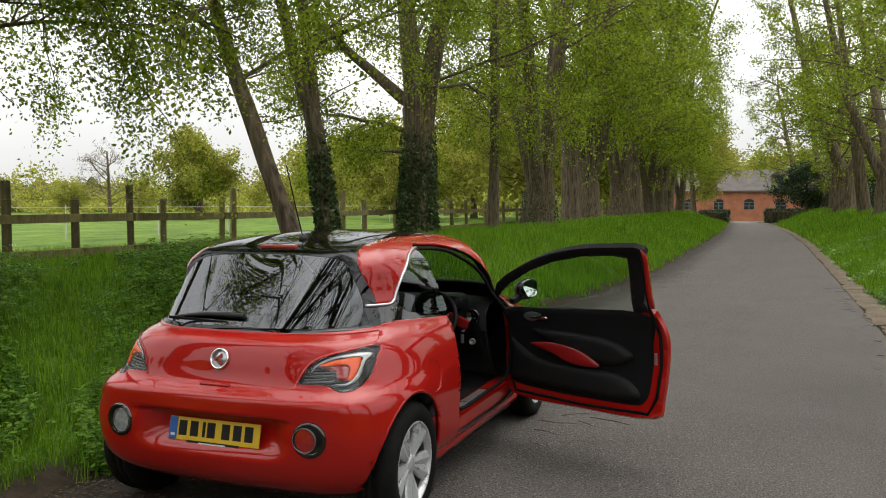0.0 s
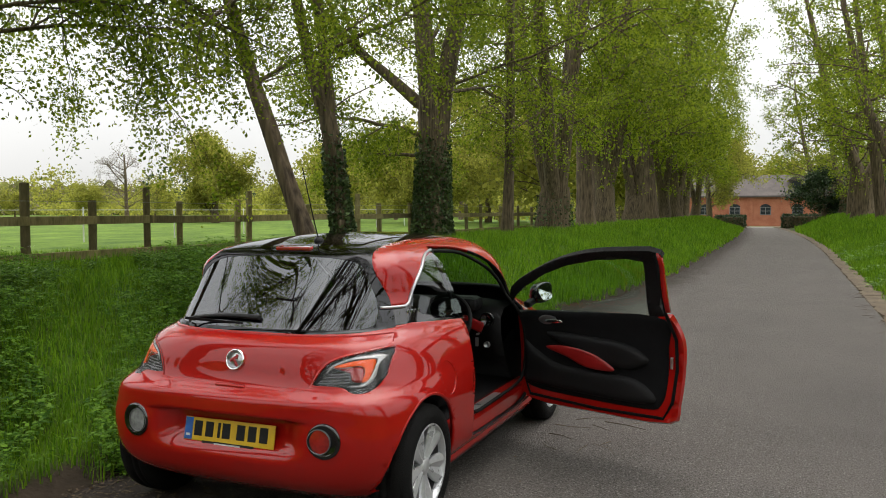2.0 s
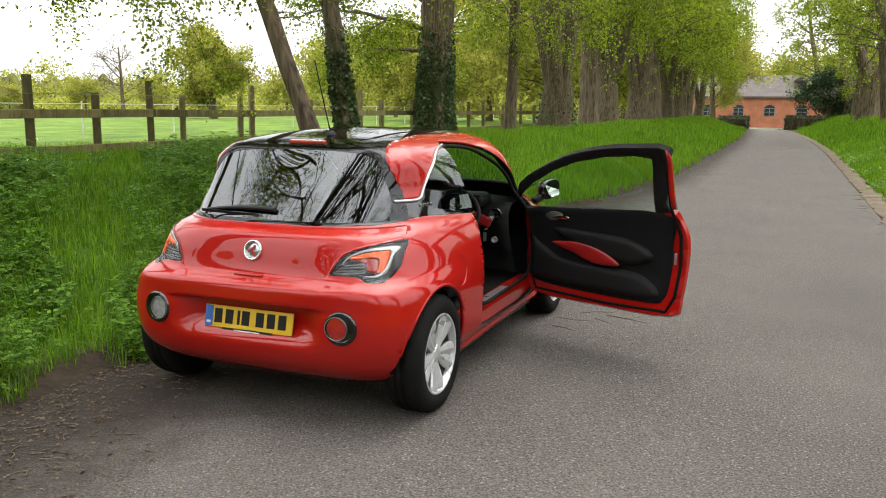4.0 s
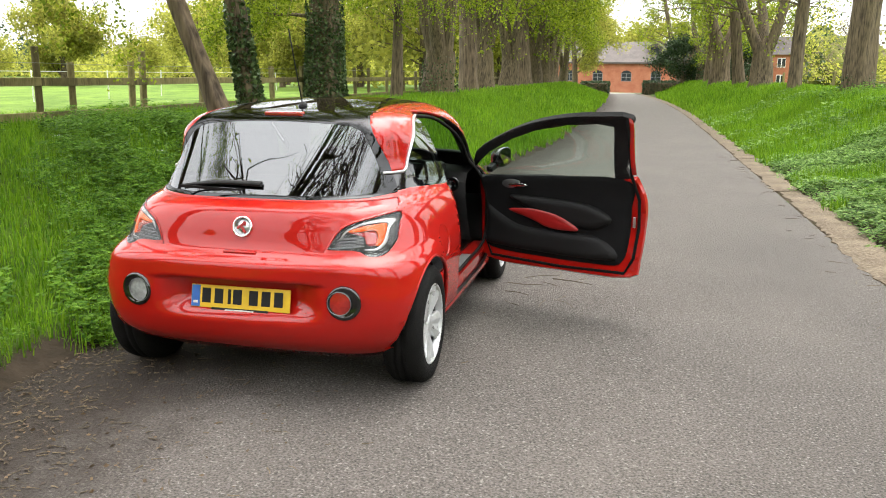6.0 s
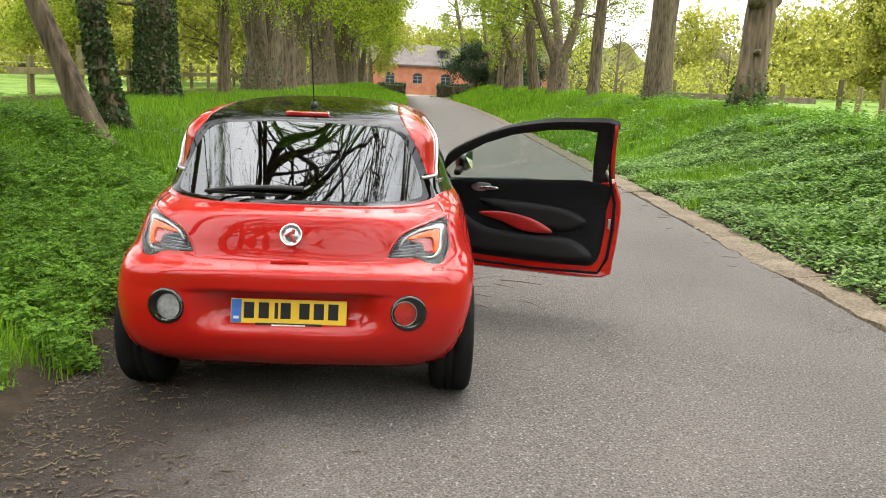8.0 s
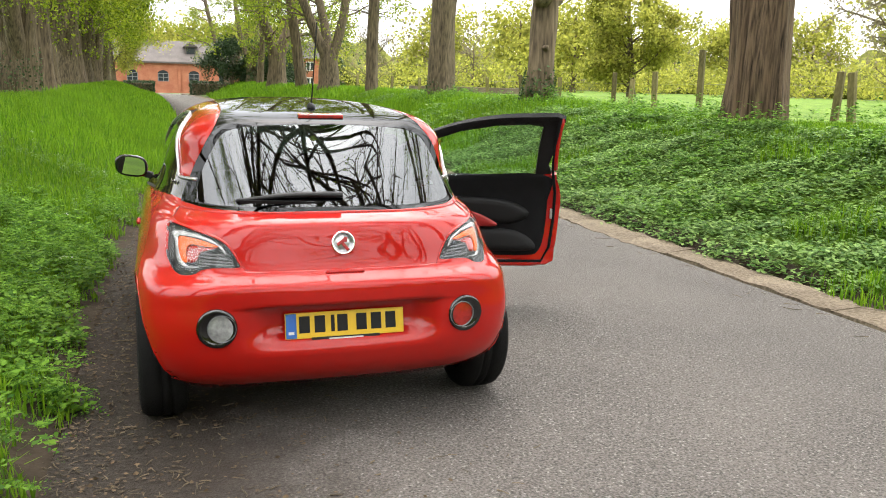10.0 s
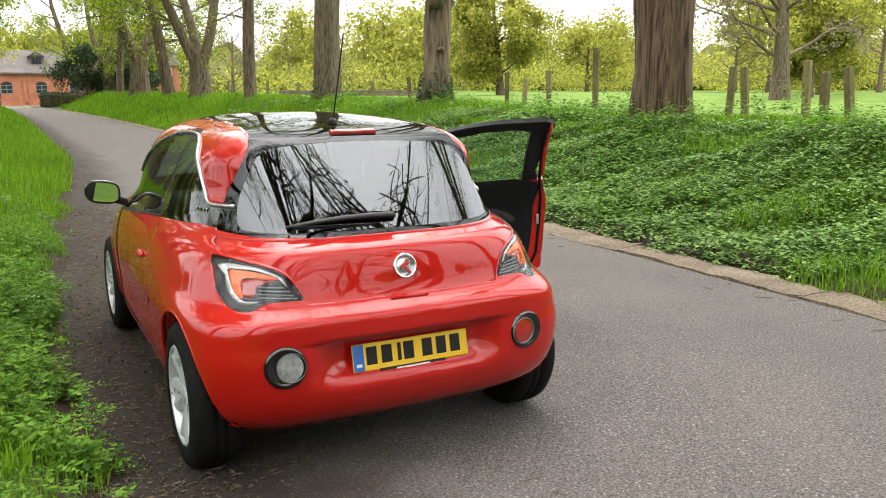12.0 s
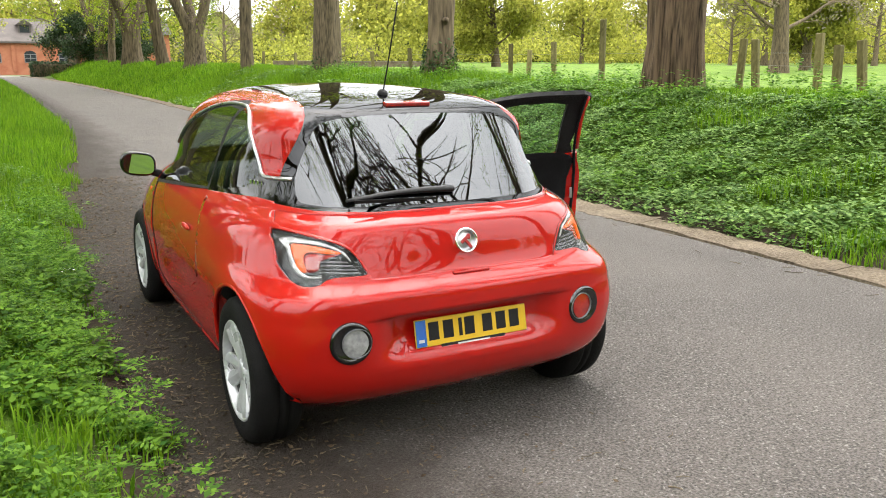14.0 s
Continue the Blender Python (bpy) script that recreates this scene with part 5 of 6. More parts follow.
def region(bm, poly, view, keep):
    """Cuts the outline into the skin, seen along one axis, and returns the faces inside it."""
    u, v, w = AXES[view]
    for i in range(len(poly)):
        p, q = poly[i - 1], poly[i]
        lo = (min(p[0], q[0]) - 1e-4, min(p[1], q[1]) - 1e-4)
        hi = (max(p[0], q[0]) + 1e-4, max(p[1], q[1]) + 1e-4)
        fs = []
        for f in bm.faces:
            us, vs = [x.co[u] for x in f.verts], [x.co[v] for x in f.verts]
            if max(us) >= lo[0] and min(us) <= hi[0] and max(vs) >= lo[1] and min(vs) <= hi[1] and keep(f.calc_center_median()):
                fs.append(f)
        if not fs:
            continue
        co, no = Vector((0, 0, 0)), Vector((0, 0, 0))
        co[u], co[v] = p
        no[u], no[v] = -(q[1] - p[1]), q[0] - p[0]
        if no.length < 1e-7:
            continue
        geom = list({e for f in fs for e in f.edges}) + list({x for f in fs for x in f.verts}) + fs
        bmesh.ops.bisect_plane(bm, geom=geom, dist=1e-5, plane_co=co, plane_no=no.normalized())
    out = []
    for f in bm.faces:
        c = f.calc_center_median()
        if keep(c) and inside((c[u], c[v]), poly):
            out.append(f)
    return out


def take(bm, faces):
    """Lifts faces out of a skin into a skin of their own."""
    got, seen = bmesh.new(), {}
    for f in faces:
        vs = []
        for x in f.verts:
            if x not in seen:
                seen[x] = got.verts.new(x.co)
            vs.append(seen[x])
        g = got.faces.new(vs)
        g.smooth, g.material_index = True, f.material_index
    bmesh.ops.delete(bm, geom=faces, context="FACES")
    got.normal_update()
    return got


def thicken(bm, t):
    """Gives a skin thickness towards its inside."""
    bm.normal_update()
    faces = list(bm.faces)
    rims = [e for e in bm.edges if len(e.link_faces) == 1]
    rim_dir = [(e.link_loops[0].vert, e.link_loops[0].link_loop_next.vert, e.link_faces[0].material_index) for e in rims]
    back = {v: bm.verts.new(v.co - v.normal * t) for v in list(bm.verts)}
    for f in faces:
        g = bm.faces.new([back[v] for v in reversed(f.verts)])
        g.smooth, g.material_index = True, f.material_index
    for a, b, mi in rim_dir:
        g = bm.faces.new((b, a, back[a], back[b]))
        g.material_index = mi
    return bm


def shifted(bm, d):
    bm.normal_update()
    moves = [(x, x.normal.copy()) for x in bm.verts]
    for x, n in moves:
        x.co += n * d
    return bm


def mirrored(poly):
    return [(-a, b) for a, b in poly]


car = tagged(new("hatchback_car"), "shiny red three-door hatchback with black roof, driver's door open", "car")
HUB_Y, FRONT_Y, HUB_Z, TYRE_R = 0.447, 2.758, 0.305, 0.307

# wheel arches
for wy in (HUB_Y, FRONT_Y):
    arch = [(wy + 0.342 * math.cos(a), HUB_Z + 0.012 + 0.345 * math.sin(a)) for a in np.linspace(-1.2, math.pi + 1.2, 26)]
    for sgn in (1, -1):
        fs = region(shell, arch, "side", lambda c, s=sgn: c.x * s > 0.70)
        bmesh.ops.delete(shell, geom=fs, context="FACES")
loose = [x for x in shell.verts if not x.link_faces]
bmesh.ops.delete(shell, geom=loose, context="VERTS")

# rear glass, with the black band above it, and the black roof
glass_line = [(0.0, 0.966), (0.30, 0.966), (0.55, 0.971), (0.652, 0.982), (0.634, 1.03), (0.612, 1.075), (0.577, 1.16), (0.533, 1.25), (0.482, 1.33), (0.465, 1.352)]
glass_poly = glass_line + [(-a, b) for a, b in glass_line[::-1][:-1]]
rear_faces = region(shell, glass_poly, "rear", lambda c: c.y < 0.95 and c.z > 0.9)
rear_skin = take(shell, rear_faces)


def even_terms(x, z):
    return np.stack([np.ones_like(x), z, z * z, x * x, x * x * z, x ** 4], -1)


def even_glass(bm):
    """Presses the rear glass into one even sheet that blends into its rim."""
    vs = list(bm.verts)
    p = np.array([tuple(v.co) for v in vs])
    edge = np.interp(p[:, 2], [b for a, b in glass_line[3:]], [a for a, b in glass_line[3:]])
    side = 1 - smoothstep(0.84, 0.99, np.abs(p[:, 0]) / edge)
    core = (side > 0.9) & (p[:, 2] > 0.975) & (p[:, 2] < 1.33)
    k = np.linalg.lstsq(even_terms(p[core, 0], p[core, 2]), p[core, 1], rcond=None)[0]
    w = side * smoothstep(0.967, 0.98, p[:, 2]) * (1 - smoothstep(1.325, 1.35, p[:, 2]))
    y = even_terms(p[:, 0], p[:, 2]) @ k
    for v, yy, ww in zip(vs, y, w):
        v.co.y += (yy - v.co.y) * ww
    return k


GLASS_K = even_glass(rear_skin)
roof_poly = [(0.50, 0.50), (0.463, 0.62), (0.445, 0.80), (0.435, 1.10), (0.435, 1.40), (0.45, 1.72), (0.47, 1.90)]
roof_poly = roof_poly + [(-a, b) for a, b in roof_poly[::-1]]
roof_skin = take(shell, region(shell, roof_poly, "top", lambda c: c.z > 1.30))
part("roof_panel", shifted(roof_skin, -0.002), BLACK_GLASS, car, "gloss black roof")
pane = [(0.0, 0.984), (0.36, 0.984), (0.55, 0.988), (0.585, 1.02), (0.555, 1.12), (0.505, 1.22), (0.445, 1.29), (0.30, 1.316), (0.0, 1.325)]
pane = rounded(pane + [(-a, b) for a, b in pane[::-1][1:-1]], 3)
pane_skin = take(rear_skin, region(rear_skin, pane, "rear", lambda c: True))
band = part("tailgate_glass_border", rear_skin, BLACK_GLASS, car, "gloss black glass border and roof spoiler")
rear_window = part("rear_window", pane_skin, REAR_GLASS, car, "dark tinted rear window mirroring sky and branches", True)
gx_, gz_ = (np.array([v.co[k] for v in rear_window.data.vertices]) for k in (0, 2))
_, c_z, c_zz, c_xx, c_xxz, c_x4 = GLASS_K
slope_x = 2 * c_xx * gx_ + 2 * c_xxz * gx_ * gz_ + 4 * c_x4 * gx_ ** 3
slope_z = c_z + 2 * c_zz * gz_ + c_xxz * gx_ ** 2
gn = np.stack([slope_x, -np.ones_like(gx_), slope_z], -1)
gn /= np.linalg.norm(gn, axis=1)[:, None]
rear_window.data.normals_split_custom_set_from_vertices([tuple(q) for q in gn])
screen = [(-0.60, 1.03), (0.60, 1.03), (0.47, 1.36), (-0.47, 1.36)]
part("windscreen", take(shell, region(shell, screen, "rear", lambda c: c.y > 1.7)), SIDE_GLASS, car)

# side windows
belt = along([0.40, 0.60, 1.10, 1.80, 2.45], [1.035, 1.02, 0.968, 0.905, 0.85])
quarter_poly = rounded([(1.135, float(belt(1.13)) + 0.004), (1.110, 1.16), (1.085, 1.315), (1.00, 1.318), (0.91, 1.293), (0.80, 1.238), (0.70, 1.160), (0.645, 1.092), (0.70, 1.030), (0.78, 1.012)], 3)
front_win = [(1.17, float(belt(1.17)) + 0.004), (1.155, 1.15), (1.135, 1.322), (1.30, 1.328), (1.50, 1.310), (1.72, 1.262), (1.92, 1.185), (2.10, 1.075), (2.26, 0.95), (2.30, 0.895), (2.20, 0.878), (1.70, 0.922)]
black_panel = [(0.30, 1.072), (0.62, 1.072), (0.66, 1.10), (0.70, 1.030), (0.78, 1.014), (1.135, 0.972), (1.135, 0.955), (0.60, 0.992), (0.30, 0.982)]
door_gap = rounded([(1.075, 1.345), (1.10, 1.15), (1.10, 0.96), (1.06, 0.80), (1.065, 0.62), (1.085, 0.40), (1.14, 0.285), (1.60, 0.270), (2.12, 0.285), (2.185, 0.45), (2.20, 0.75), (2.19, 0.90), (2.16, 1.065), (1.96, 1.195), (1.74, 1.285), (1.50, 1.338), (1.28, 1.356)], 3)

for sgn, tag in ((1, "right"), (-1, "left")):
    def on_side(c, s=sgn):
        return c.x * s > 0.4
    skin = take(shell, region(shell, quarter_poly, "side", on_side))
    part("quarter_window", skin, SIDE_GLASS, car)
    skin = take(shell, region(shell, black_panel, "side", on_side))
    part("pillar_panel", skin, BLACK_GLOSS, car, "gloss black panel with small chrome lettering")

door_skin = take(shell, region(shell, door_gap, "side", lambda c: c.x > 0.4))
left_door = take(shell, region(shell, door_gap, "side", lambda c: c.x < -0.4))


def gap_ring(bm, width=0.005):
    r = bmesh.ops.inset_region(bm, faces=list(bm.faces), thickness=width, depth=-0.004, use_even_offset=True)
    for f in r["faces"]:
        f.material_index = 1
    return bm


left_win = take(left_door, region(left_door, front_win, "side", lambda c: True))
frame_poly = [(1.0, 1.40), (1.0, 0.986), (1.10, 0.962), (1.70, 0.908), (2.20, 0.862), (2.40, 0.862), (2.40, 1.40)]
left_frame = take(left_door, region(left_door, frame_poly, "side", lambda c: True))
left_ob = part("passenger_door", gap_ring(left_door), (RED, BLACK_PLASTIC), car)
part("window_frame", left_frame, BLACK_PLASTIC, left_ob)
part("door_window", left_win, SIDE_GLASS, left_ob)

# tailgate line, fuel flap and tail lamps
lamp = rounded([(0.710, 0.907), (0.676, 0.908), (0.632, 0.901), (0.573, 0.887), (0.527, 0.871), (0.491, 0.850), (0.463, 0.814), (0.446, 0.782), (0.437, 0.758), (0.493, 0.755), (0.547, 0.754), (0.587, 0.746), (0.612, 0.732), (0.648, 0.724), (0.682, 0.727), (0.702, 0.741), (0.715, 0.766), (0.723, 0.789), (0.724, 0.823), (0.719, 0.870)], 2)
block = rounded([(0.667, 0.857), (0.637, 0.862), (0.580, 0.856), (0.517, 0.836), (0.565, 0.834), (0.616, 0.839), (0.637, 0.828), (0.645, 0.803), (0.642, 0.769), (0.660, 0.772), (0.668, 0.804)], 3)
guide = rounded([(0.487, 0.809), (0.506, 0.839), (0.536, 0.858), (0.588, 0.876), (0.659, 0.884), (0.689, 0.875), (0.694, 0.867), (0.682, 0.841), (0.684, 0.796), (0.673, 0.761), (0.642, 0.746), (0.602, 0.750), (0.601, 0.755), (0.639, 0.754), (0.660, 0.771), (0.671, 0.801), (0.672, 0.845), (0.664, 0.865), (0.596, 0.866), (0.538, 0.849), (0.511, 0.833), (0.493, 0.807)], 2)
crook = rounded([(0.636, 0.823), (0.617, 0.834), (0.566, 0.830), (0.521, 0.832), (0.588, 0.810), (0.604, 0.777), (0.638, 0.768), (0.643, 0.801)], 3)
lamp_ribs = [[(0.588, 0.810), (0.502, 0.806), (0.496, 0.800), (0.589, 0.804)],
             [(0.590, 0.797), (0.483, 0.792), (0.477, 0.785), (0.591, 0.791)],
             [(0.593, 0.783), (0.468, 0.777), (0.463, 0.771), (0.594, 0.778)],
             [(0.595, 0.772), (0.459, 0.765), (0.453, 0.758), (0.596, 0.767)]]
for sgn in (1, -1):
    def at_back(c, s=sgn):
        return c.x * s > 0.2 and c.y < 0.7
    def side_of(p, s=sgn):
        return [(a * s, b) for a, b in p]
    skin = take(shell, region(shell, side_of(lamp), "rear", at_back))
    lens = skin.copy()
    shifted(skin, -0.012)
    g = take(skin, region(skin, side_of(guide), "rear", at_back))
    b = take(skin, region(skin, side_of(block), "rear", at_back))
    c = take(skin, region(skin, side_of(crook), "rear", at_back))
    rib_skins = [take(skin, region(skin, side_of(q), "rear", at_back)) for q in lamp_ribs]
    base = part("tail_light", thicken(skin, 0.02), LAMP_SMOKE, car, "smoked rear light with amber block and pale light guide")
    part("light_block", thicken(c, 0.01), LAMP_RED, base, "dark red inner block")
    for q in rib_skins:
        part("reflector_rib", thicken(shifted(q, 0.002), 0.006), ALLOY_DARK, base)
    part("light_guide", thicken(shifted(g, 0.003), 0.01), LAMP_CLEAR, base, "silvery C-shaped light guide")
    part("light_block", thicken(shifted(b, 0.005), 0.01), LAMP_GLOW, base, "amber lamp block brightened by weak emission")
    part("lens", shifted(lens, 0.003), LENS, base)

tailgate = [(0.0, 0.738), (0.30, 0.738), (0.42, 0.742), (0.430, 0.762), (0.440, 0.788), (0.456, 0.820), (0.486, 0.858), (0.524, 0.880), (0.572, 0.896), (0.632, 0.910), (0.68, 0.918), (0.69, 0.930), (0.66, 0.962)]
tailgate = tailgate + [(-a, b) for a, b in tailgate[::-1][:-1]]
gate = take(shell, region(shell, tailgate, "rear", lambda c: c.y < 0.6))
part("tailgate", gap_ring(gate, 0.004), (RED, BLACK_PLASTIC), car)
flap = [(0.70 + 0.085 * math.cos(a), 0.70 + 0.085 * math.sin(a)) for a in np.linspace(0, 2 * math.pi, 28, endpoint=False)]
cap = take(shell, region(shell, flap, "side", lambda c: c.x > 0.5))
part("fuel_flap", gap_ring(cap, 0.003), (RED, BLACK_PLASTIC), car)

# the rest of the skin, with thickness
thicken(shell, 0.022)
shell.normal_update()
for f in shell.faces:
    c = f.calc_center_median()
    out = Vector((c.x, (c.y - 1.6) * 0.45, (c.z - 0.7)))
    f.smooth = True
    if f.normal.dot(out) < -0.02:
        f.material_index = 1
part("body_shell", shell, (RED, BLACK_PLASTIC), car)


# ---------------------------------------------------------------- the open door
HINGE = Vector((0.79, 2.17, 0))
# besides turning, this stretches the open door 7 percent along its length
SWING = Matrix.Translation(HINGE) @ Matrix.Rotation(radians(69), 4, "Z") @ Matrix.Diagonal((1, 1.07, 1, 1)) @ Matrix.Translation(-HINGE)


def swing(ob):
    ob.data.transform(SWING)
    return ob


open_win = [(1.235, 0.925), (1.225, 1.12), (1.205, 1.285), (1.30, 1.300), (1.50, 1.282), (1.72, 1.234), (1.90, 1.165), (2.07, 1.065), (2.20, 0.955), (2.24, 0.895), (2.18, 0.885), (1.70, 0.922)]
right_win = take(door_skin, region(door_skin, open_win, "side", lambda c: True))
door_pane = right_win
right_frame = take(door_skin, region(door_skin, frame_poly, "side", lambda c: True))
thicken(door_skin, 0.035)
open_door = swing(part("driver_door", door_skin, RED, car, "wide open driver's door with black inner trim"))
thicken(right_frame, 0.03)
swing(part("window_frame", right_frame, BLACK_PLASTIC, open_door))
edge_line = [(1.088, 1.325), (1.100, 1.24), (1.108, 1.15), (1.110, 1.05), (1.108, 0.97)]
edge_bm = bmesh.new()
rows = []
for y, z in edge_line:
    x = float(half_x(z)) - 0.012
    rows.append([edge_bm.verts.new(q) for q in ((x, y - 0.006, z), (x - 0.028, y - 0.012, z), (x - 0.040, y + 0.006, z), (x - 0.028, y + 0.018, z), (x - 0.004, y + 0.014, z))])
for p, q in zip(rows, rows[1:]):
    for i in range(5):
        edge_bm.faces.new((p[i], p[(i + 1) % 5], q[(i + 1) % 5], q[i])).smooth = True
edge_bm.faces.new(rows[0]), edge_bm.faces.new(rows[-1][::-1])
bmesh.ops.recalc_face_normals(edge_bm, faces=edge_bm.faces)
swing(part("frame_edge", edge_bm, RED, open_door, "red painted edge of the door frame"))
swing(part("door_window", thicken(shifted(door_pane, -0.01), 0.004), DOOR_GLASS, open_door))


def seg_distance(p, a, b):
    d = b - a
    t = max(0.0, min(1.0, (p - a).dot(d) / max(1e-9, d.length_squared)))
    return (p - a - d * t).length


def side_panel(outline, depth_at, thick, bulge=0.0):
    """A trim panel inside the door: an outline in the side view, filled with a fine grid and rounded towards its rim."""
    bm = bmesh.new()
    ys, zs = [p[0] for p in outline], [p[1] for p in outline]
    n, m = 34, 26
    cy, cz = np.linspace(min(ys), max(ys), n), np.linspace(min(zs), max(zs), m)
    grid = {}
    for a in range(n):
        for b in range(m):
            grid[a, b] = bm.verts.new((0, cy[a], cz[b]))
    for a in range(n - 1):
        for b in range(m - 1):
            bm.faces.new((grid[a, b], grid[a + 1, b], grid[a + 1, b + 1], grid[a, b + 1]))
    fs = set(region(bm, outline, "side", lambda c: True))
    bmesh.ops.delete(bm, geom=[f for f in bm.faces if f not in fs], context="FACES")
    poly = [Vector(p) for p in outline]
    for x in bm.verts:
        p = Vector((x.co.y, x.co.z))
        d = min(seg_distance(p, poly[i - 1], poly[i]) for i in range(len(poly)))
        s = min(1.0, d / 0.05)
        x.co.x = float(half_x(x.co.z)) - depth_at - thick * (0.25 + 0.75 * math.sqrt(1 - (1 - s) ** 2)) - bulge * min(1.0, d / 0.12)
    for f in bm.faces:
        f.smooth = True
        f.normal_flip()
    return bm


trim_line = rounded([(1.155, 0.935), (1.145, 0.75), (1.155, 0.52), (1.19, 0.39), (1.30, 0.355), (1.80, 0.355), (2.10, 0.375), (2.165, 0.46), (2.17, 0.75), (2.155, 0.875), (1.70, 0.915)], 3)
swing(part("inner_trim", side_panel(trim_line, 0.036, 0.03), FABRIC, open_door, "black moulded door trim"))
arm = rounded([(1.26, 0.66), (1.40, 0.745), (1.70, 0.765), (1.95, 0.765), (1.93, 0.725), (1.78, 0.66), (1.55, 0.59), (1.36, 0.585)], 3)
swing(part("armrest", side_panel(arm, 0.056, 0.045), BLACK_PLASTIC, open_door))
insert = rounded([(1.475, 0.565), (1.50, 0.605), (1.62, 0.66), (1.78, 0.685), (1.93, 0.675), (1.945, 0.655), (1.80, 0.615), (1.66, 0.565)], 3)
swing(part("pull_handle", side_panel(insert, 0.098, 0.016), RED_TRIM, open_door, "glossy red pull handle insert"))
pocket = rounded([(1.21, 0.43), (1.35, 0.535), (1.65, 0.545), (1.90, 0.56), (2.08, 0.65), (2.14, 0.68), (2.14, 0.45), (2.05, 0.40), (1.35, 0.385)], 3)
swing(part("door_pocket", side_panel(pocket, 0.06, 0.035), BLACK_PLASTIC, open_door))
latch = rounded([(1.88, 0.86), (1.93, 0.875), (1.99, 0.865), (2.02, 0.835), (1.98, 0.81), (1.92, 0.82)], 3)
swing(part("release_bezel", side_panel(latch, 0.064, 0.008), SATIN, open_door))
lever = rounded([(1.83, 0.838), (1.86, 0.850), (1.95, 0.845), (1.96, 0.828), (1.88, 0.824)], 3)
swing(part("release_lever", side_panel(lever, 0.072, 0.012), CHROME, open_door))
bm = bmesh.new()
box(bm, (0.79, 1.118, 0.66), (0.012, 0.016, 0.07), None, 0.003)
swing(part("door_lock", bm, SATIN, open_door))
DOOR_EDGE = [(1.105, 1.33), (1.125, 1.15), (1.125, 0.96), (1.098, 0.80), (1.10, 0.62), (1.12, 0.42), (1.17, 0.318), (1.60, 0.305), (2.10, 0.32), (2.16, 0.45)]


def polyline_tube(pts, r, sides=8, closed=False, flat=1.0):
    """A round bar along a line of points."""
    p = np.array(pts, float)
    if closed:
        p = np.concatenate([p, p[:1]])
    v, f = tube(p, np.full(len(p), r), sides)
    bm = bmesh.new()
    vs = [bm.verts.new(q) for q in v]
    for q in f:
        bm.faces.new([vs[k] for k in q]).smooth = True
    if not closed:
        bm.faces.new(vs[:sides][::-1]), bm.faces.new(vs[-sides:])
    return bm


def skin_x(y, z, s, lift=0.0):
    """The shell's half-width at a place, walked along its ring."""
    x, yy = shell_ring(float(z))
    m = (x > 0.2)
    o = np.argsort(yy[m])
    return s * (float(np.interp(y, yy[m][o], x[m][o])) + lift)


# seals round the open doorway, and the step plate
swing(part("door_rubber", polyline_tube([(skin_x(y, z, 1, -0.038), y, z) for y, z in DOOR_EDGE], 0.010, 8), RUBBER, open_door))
seal_pts = [(skin_x(y, z, 1, -0.035), y, z) for y, z in rounded([(a + (0.03 if a < 1.6 else -0.03), b + (0.02 if b < 0.7 else -0.022)) for a, b in [(1.09, 1.335), (1.10, 1.15), (1.10, 0.96), (1.06, 0.80), (1.065, 0.62), (1.10, 0.46), (1.16, 0.385), (1.60, 0.38), (2.12, 0.405), (2.185, 0.55), (2.20, 0.75), (2.19, 0.90), (2.16, 1.05), (1.96, 1.185), (1.74, 1.27), (1.50, 1.325), (1.28, 1.345)]], 3)]
part("door_seal", polyline_tube(seal_pts, 0.011, 8, True), RUBBER, car)
bm = bmesh.new()
box(bm, (0.755, 1.52, 0.383), (0.075, 0.55, 0.012), None, 0.004)
part("sill_plate", bm, SATIN, car, "brushed metal step plate")
for sgn in (1, -1):
    bm = bmesh.new()
    box(bm, (sgn * 0.735, 1.62, 0.285), (0.13, 1.60, 0.19), None, 0.03)
    part("sill", bm, RED, car)

# chrome strip over the side windows
for sgn in (1, -1):
    line = [(0.45, 1.077), (0.55, 1.075), (0.59, 1.075), (0.625, 1.088), (0.645, 1.108), (0.70, 1.176), (0.80, 1.254), (0.91, 1.308), (1.00, 1.331), (1.085, 1.342)]
    if sgn < 0:
        line += [(1.28, 1.345), (1.50, 1.328), (1.72, 1.279), (1.92, 1.202), (2.10, 1.092)]
    f = along(range(len(line)), [p[0] for p in line]), along(range(len(line)), [p[1] for p in line])
    t = np.linspace(0, len(line) - 1, 60)
    pts = [(skin_x(f[0](k), f[1](k), sgn, 0.005), float(f[0](k)), float(f[1](k))) for k in t]
    bm = polyline_tube(pts, 0.0085, 8)
    part("chrome_strip", bm, SATIN, car, "satin chrome strip")
    for k in range(4):
        bm = bmesh.new()
        box(bm, (0, 0, 0), (0.004, 0.016, 0.018), None, 0.001)
        ob = part("letter_bar", bm, CHROME, car)
        yy = 0.60 + 0.028 * k
        ob.matrix_basis = pose(skin_x(yy, 1.046, sgn, 0.003), yy, 1.046)


# ---------------------------------------------------------------- wheels
def lathe(profile, steps=48, bm=None):
    """A turned form about the x axis from (x, radius) pairs."""
    bm = bm or bmesh.new()
    rows = []
    for x, r in profile:
        rows.append([bm.verts.new((x, r * math.cos(2 * math.pi * k / steps), r * math.sin(2 * math.pi * k / steps))) for k in range(steps)])
    for a, b in zip(rows, rows[1:]):
        for k in range(steps):
            f = bm.faces.new((a[k], a[(k + 1) % steps], b[(k + 1) % steps], b[k]))
            f.smooth = True
    return bm


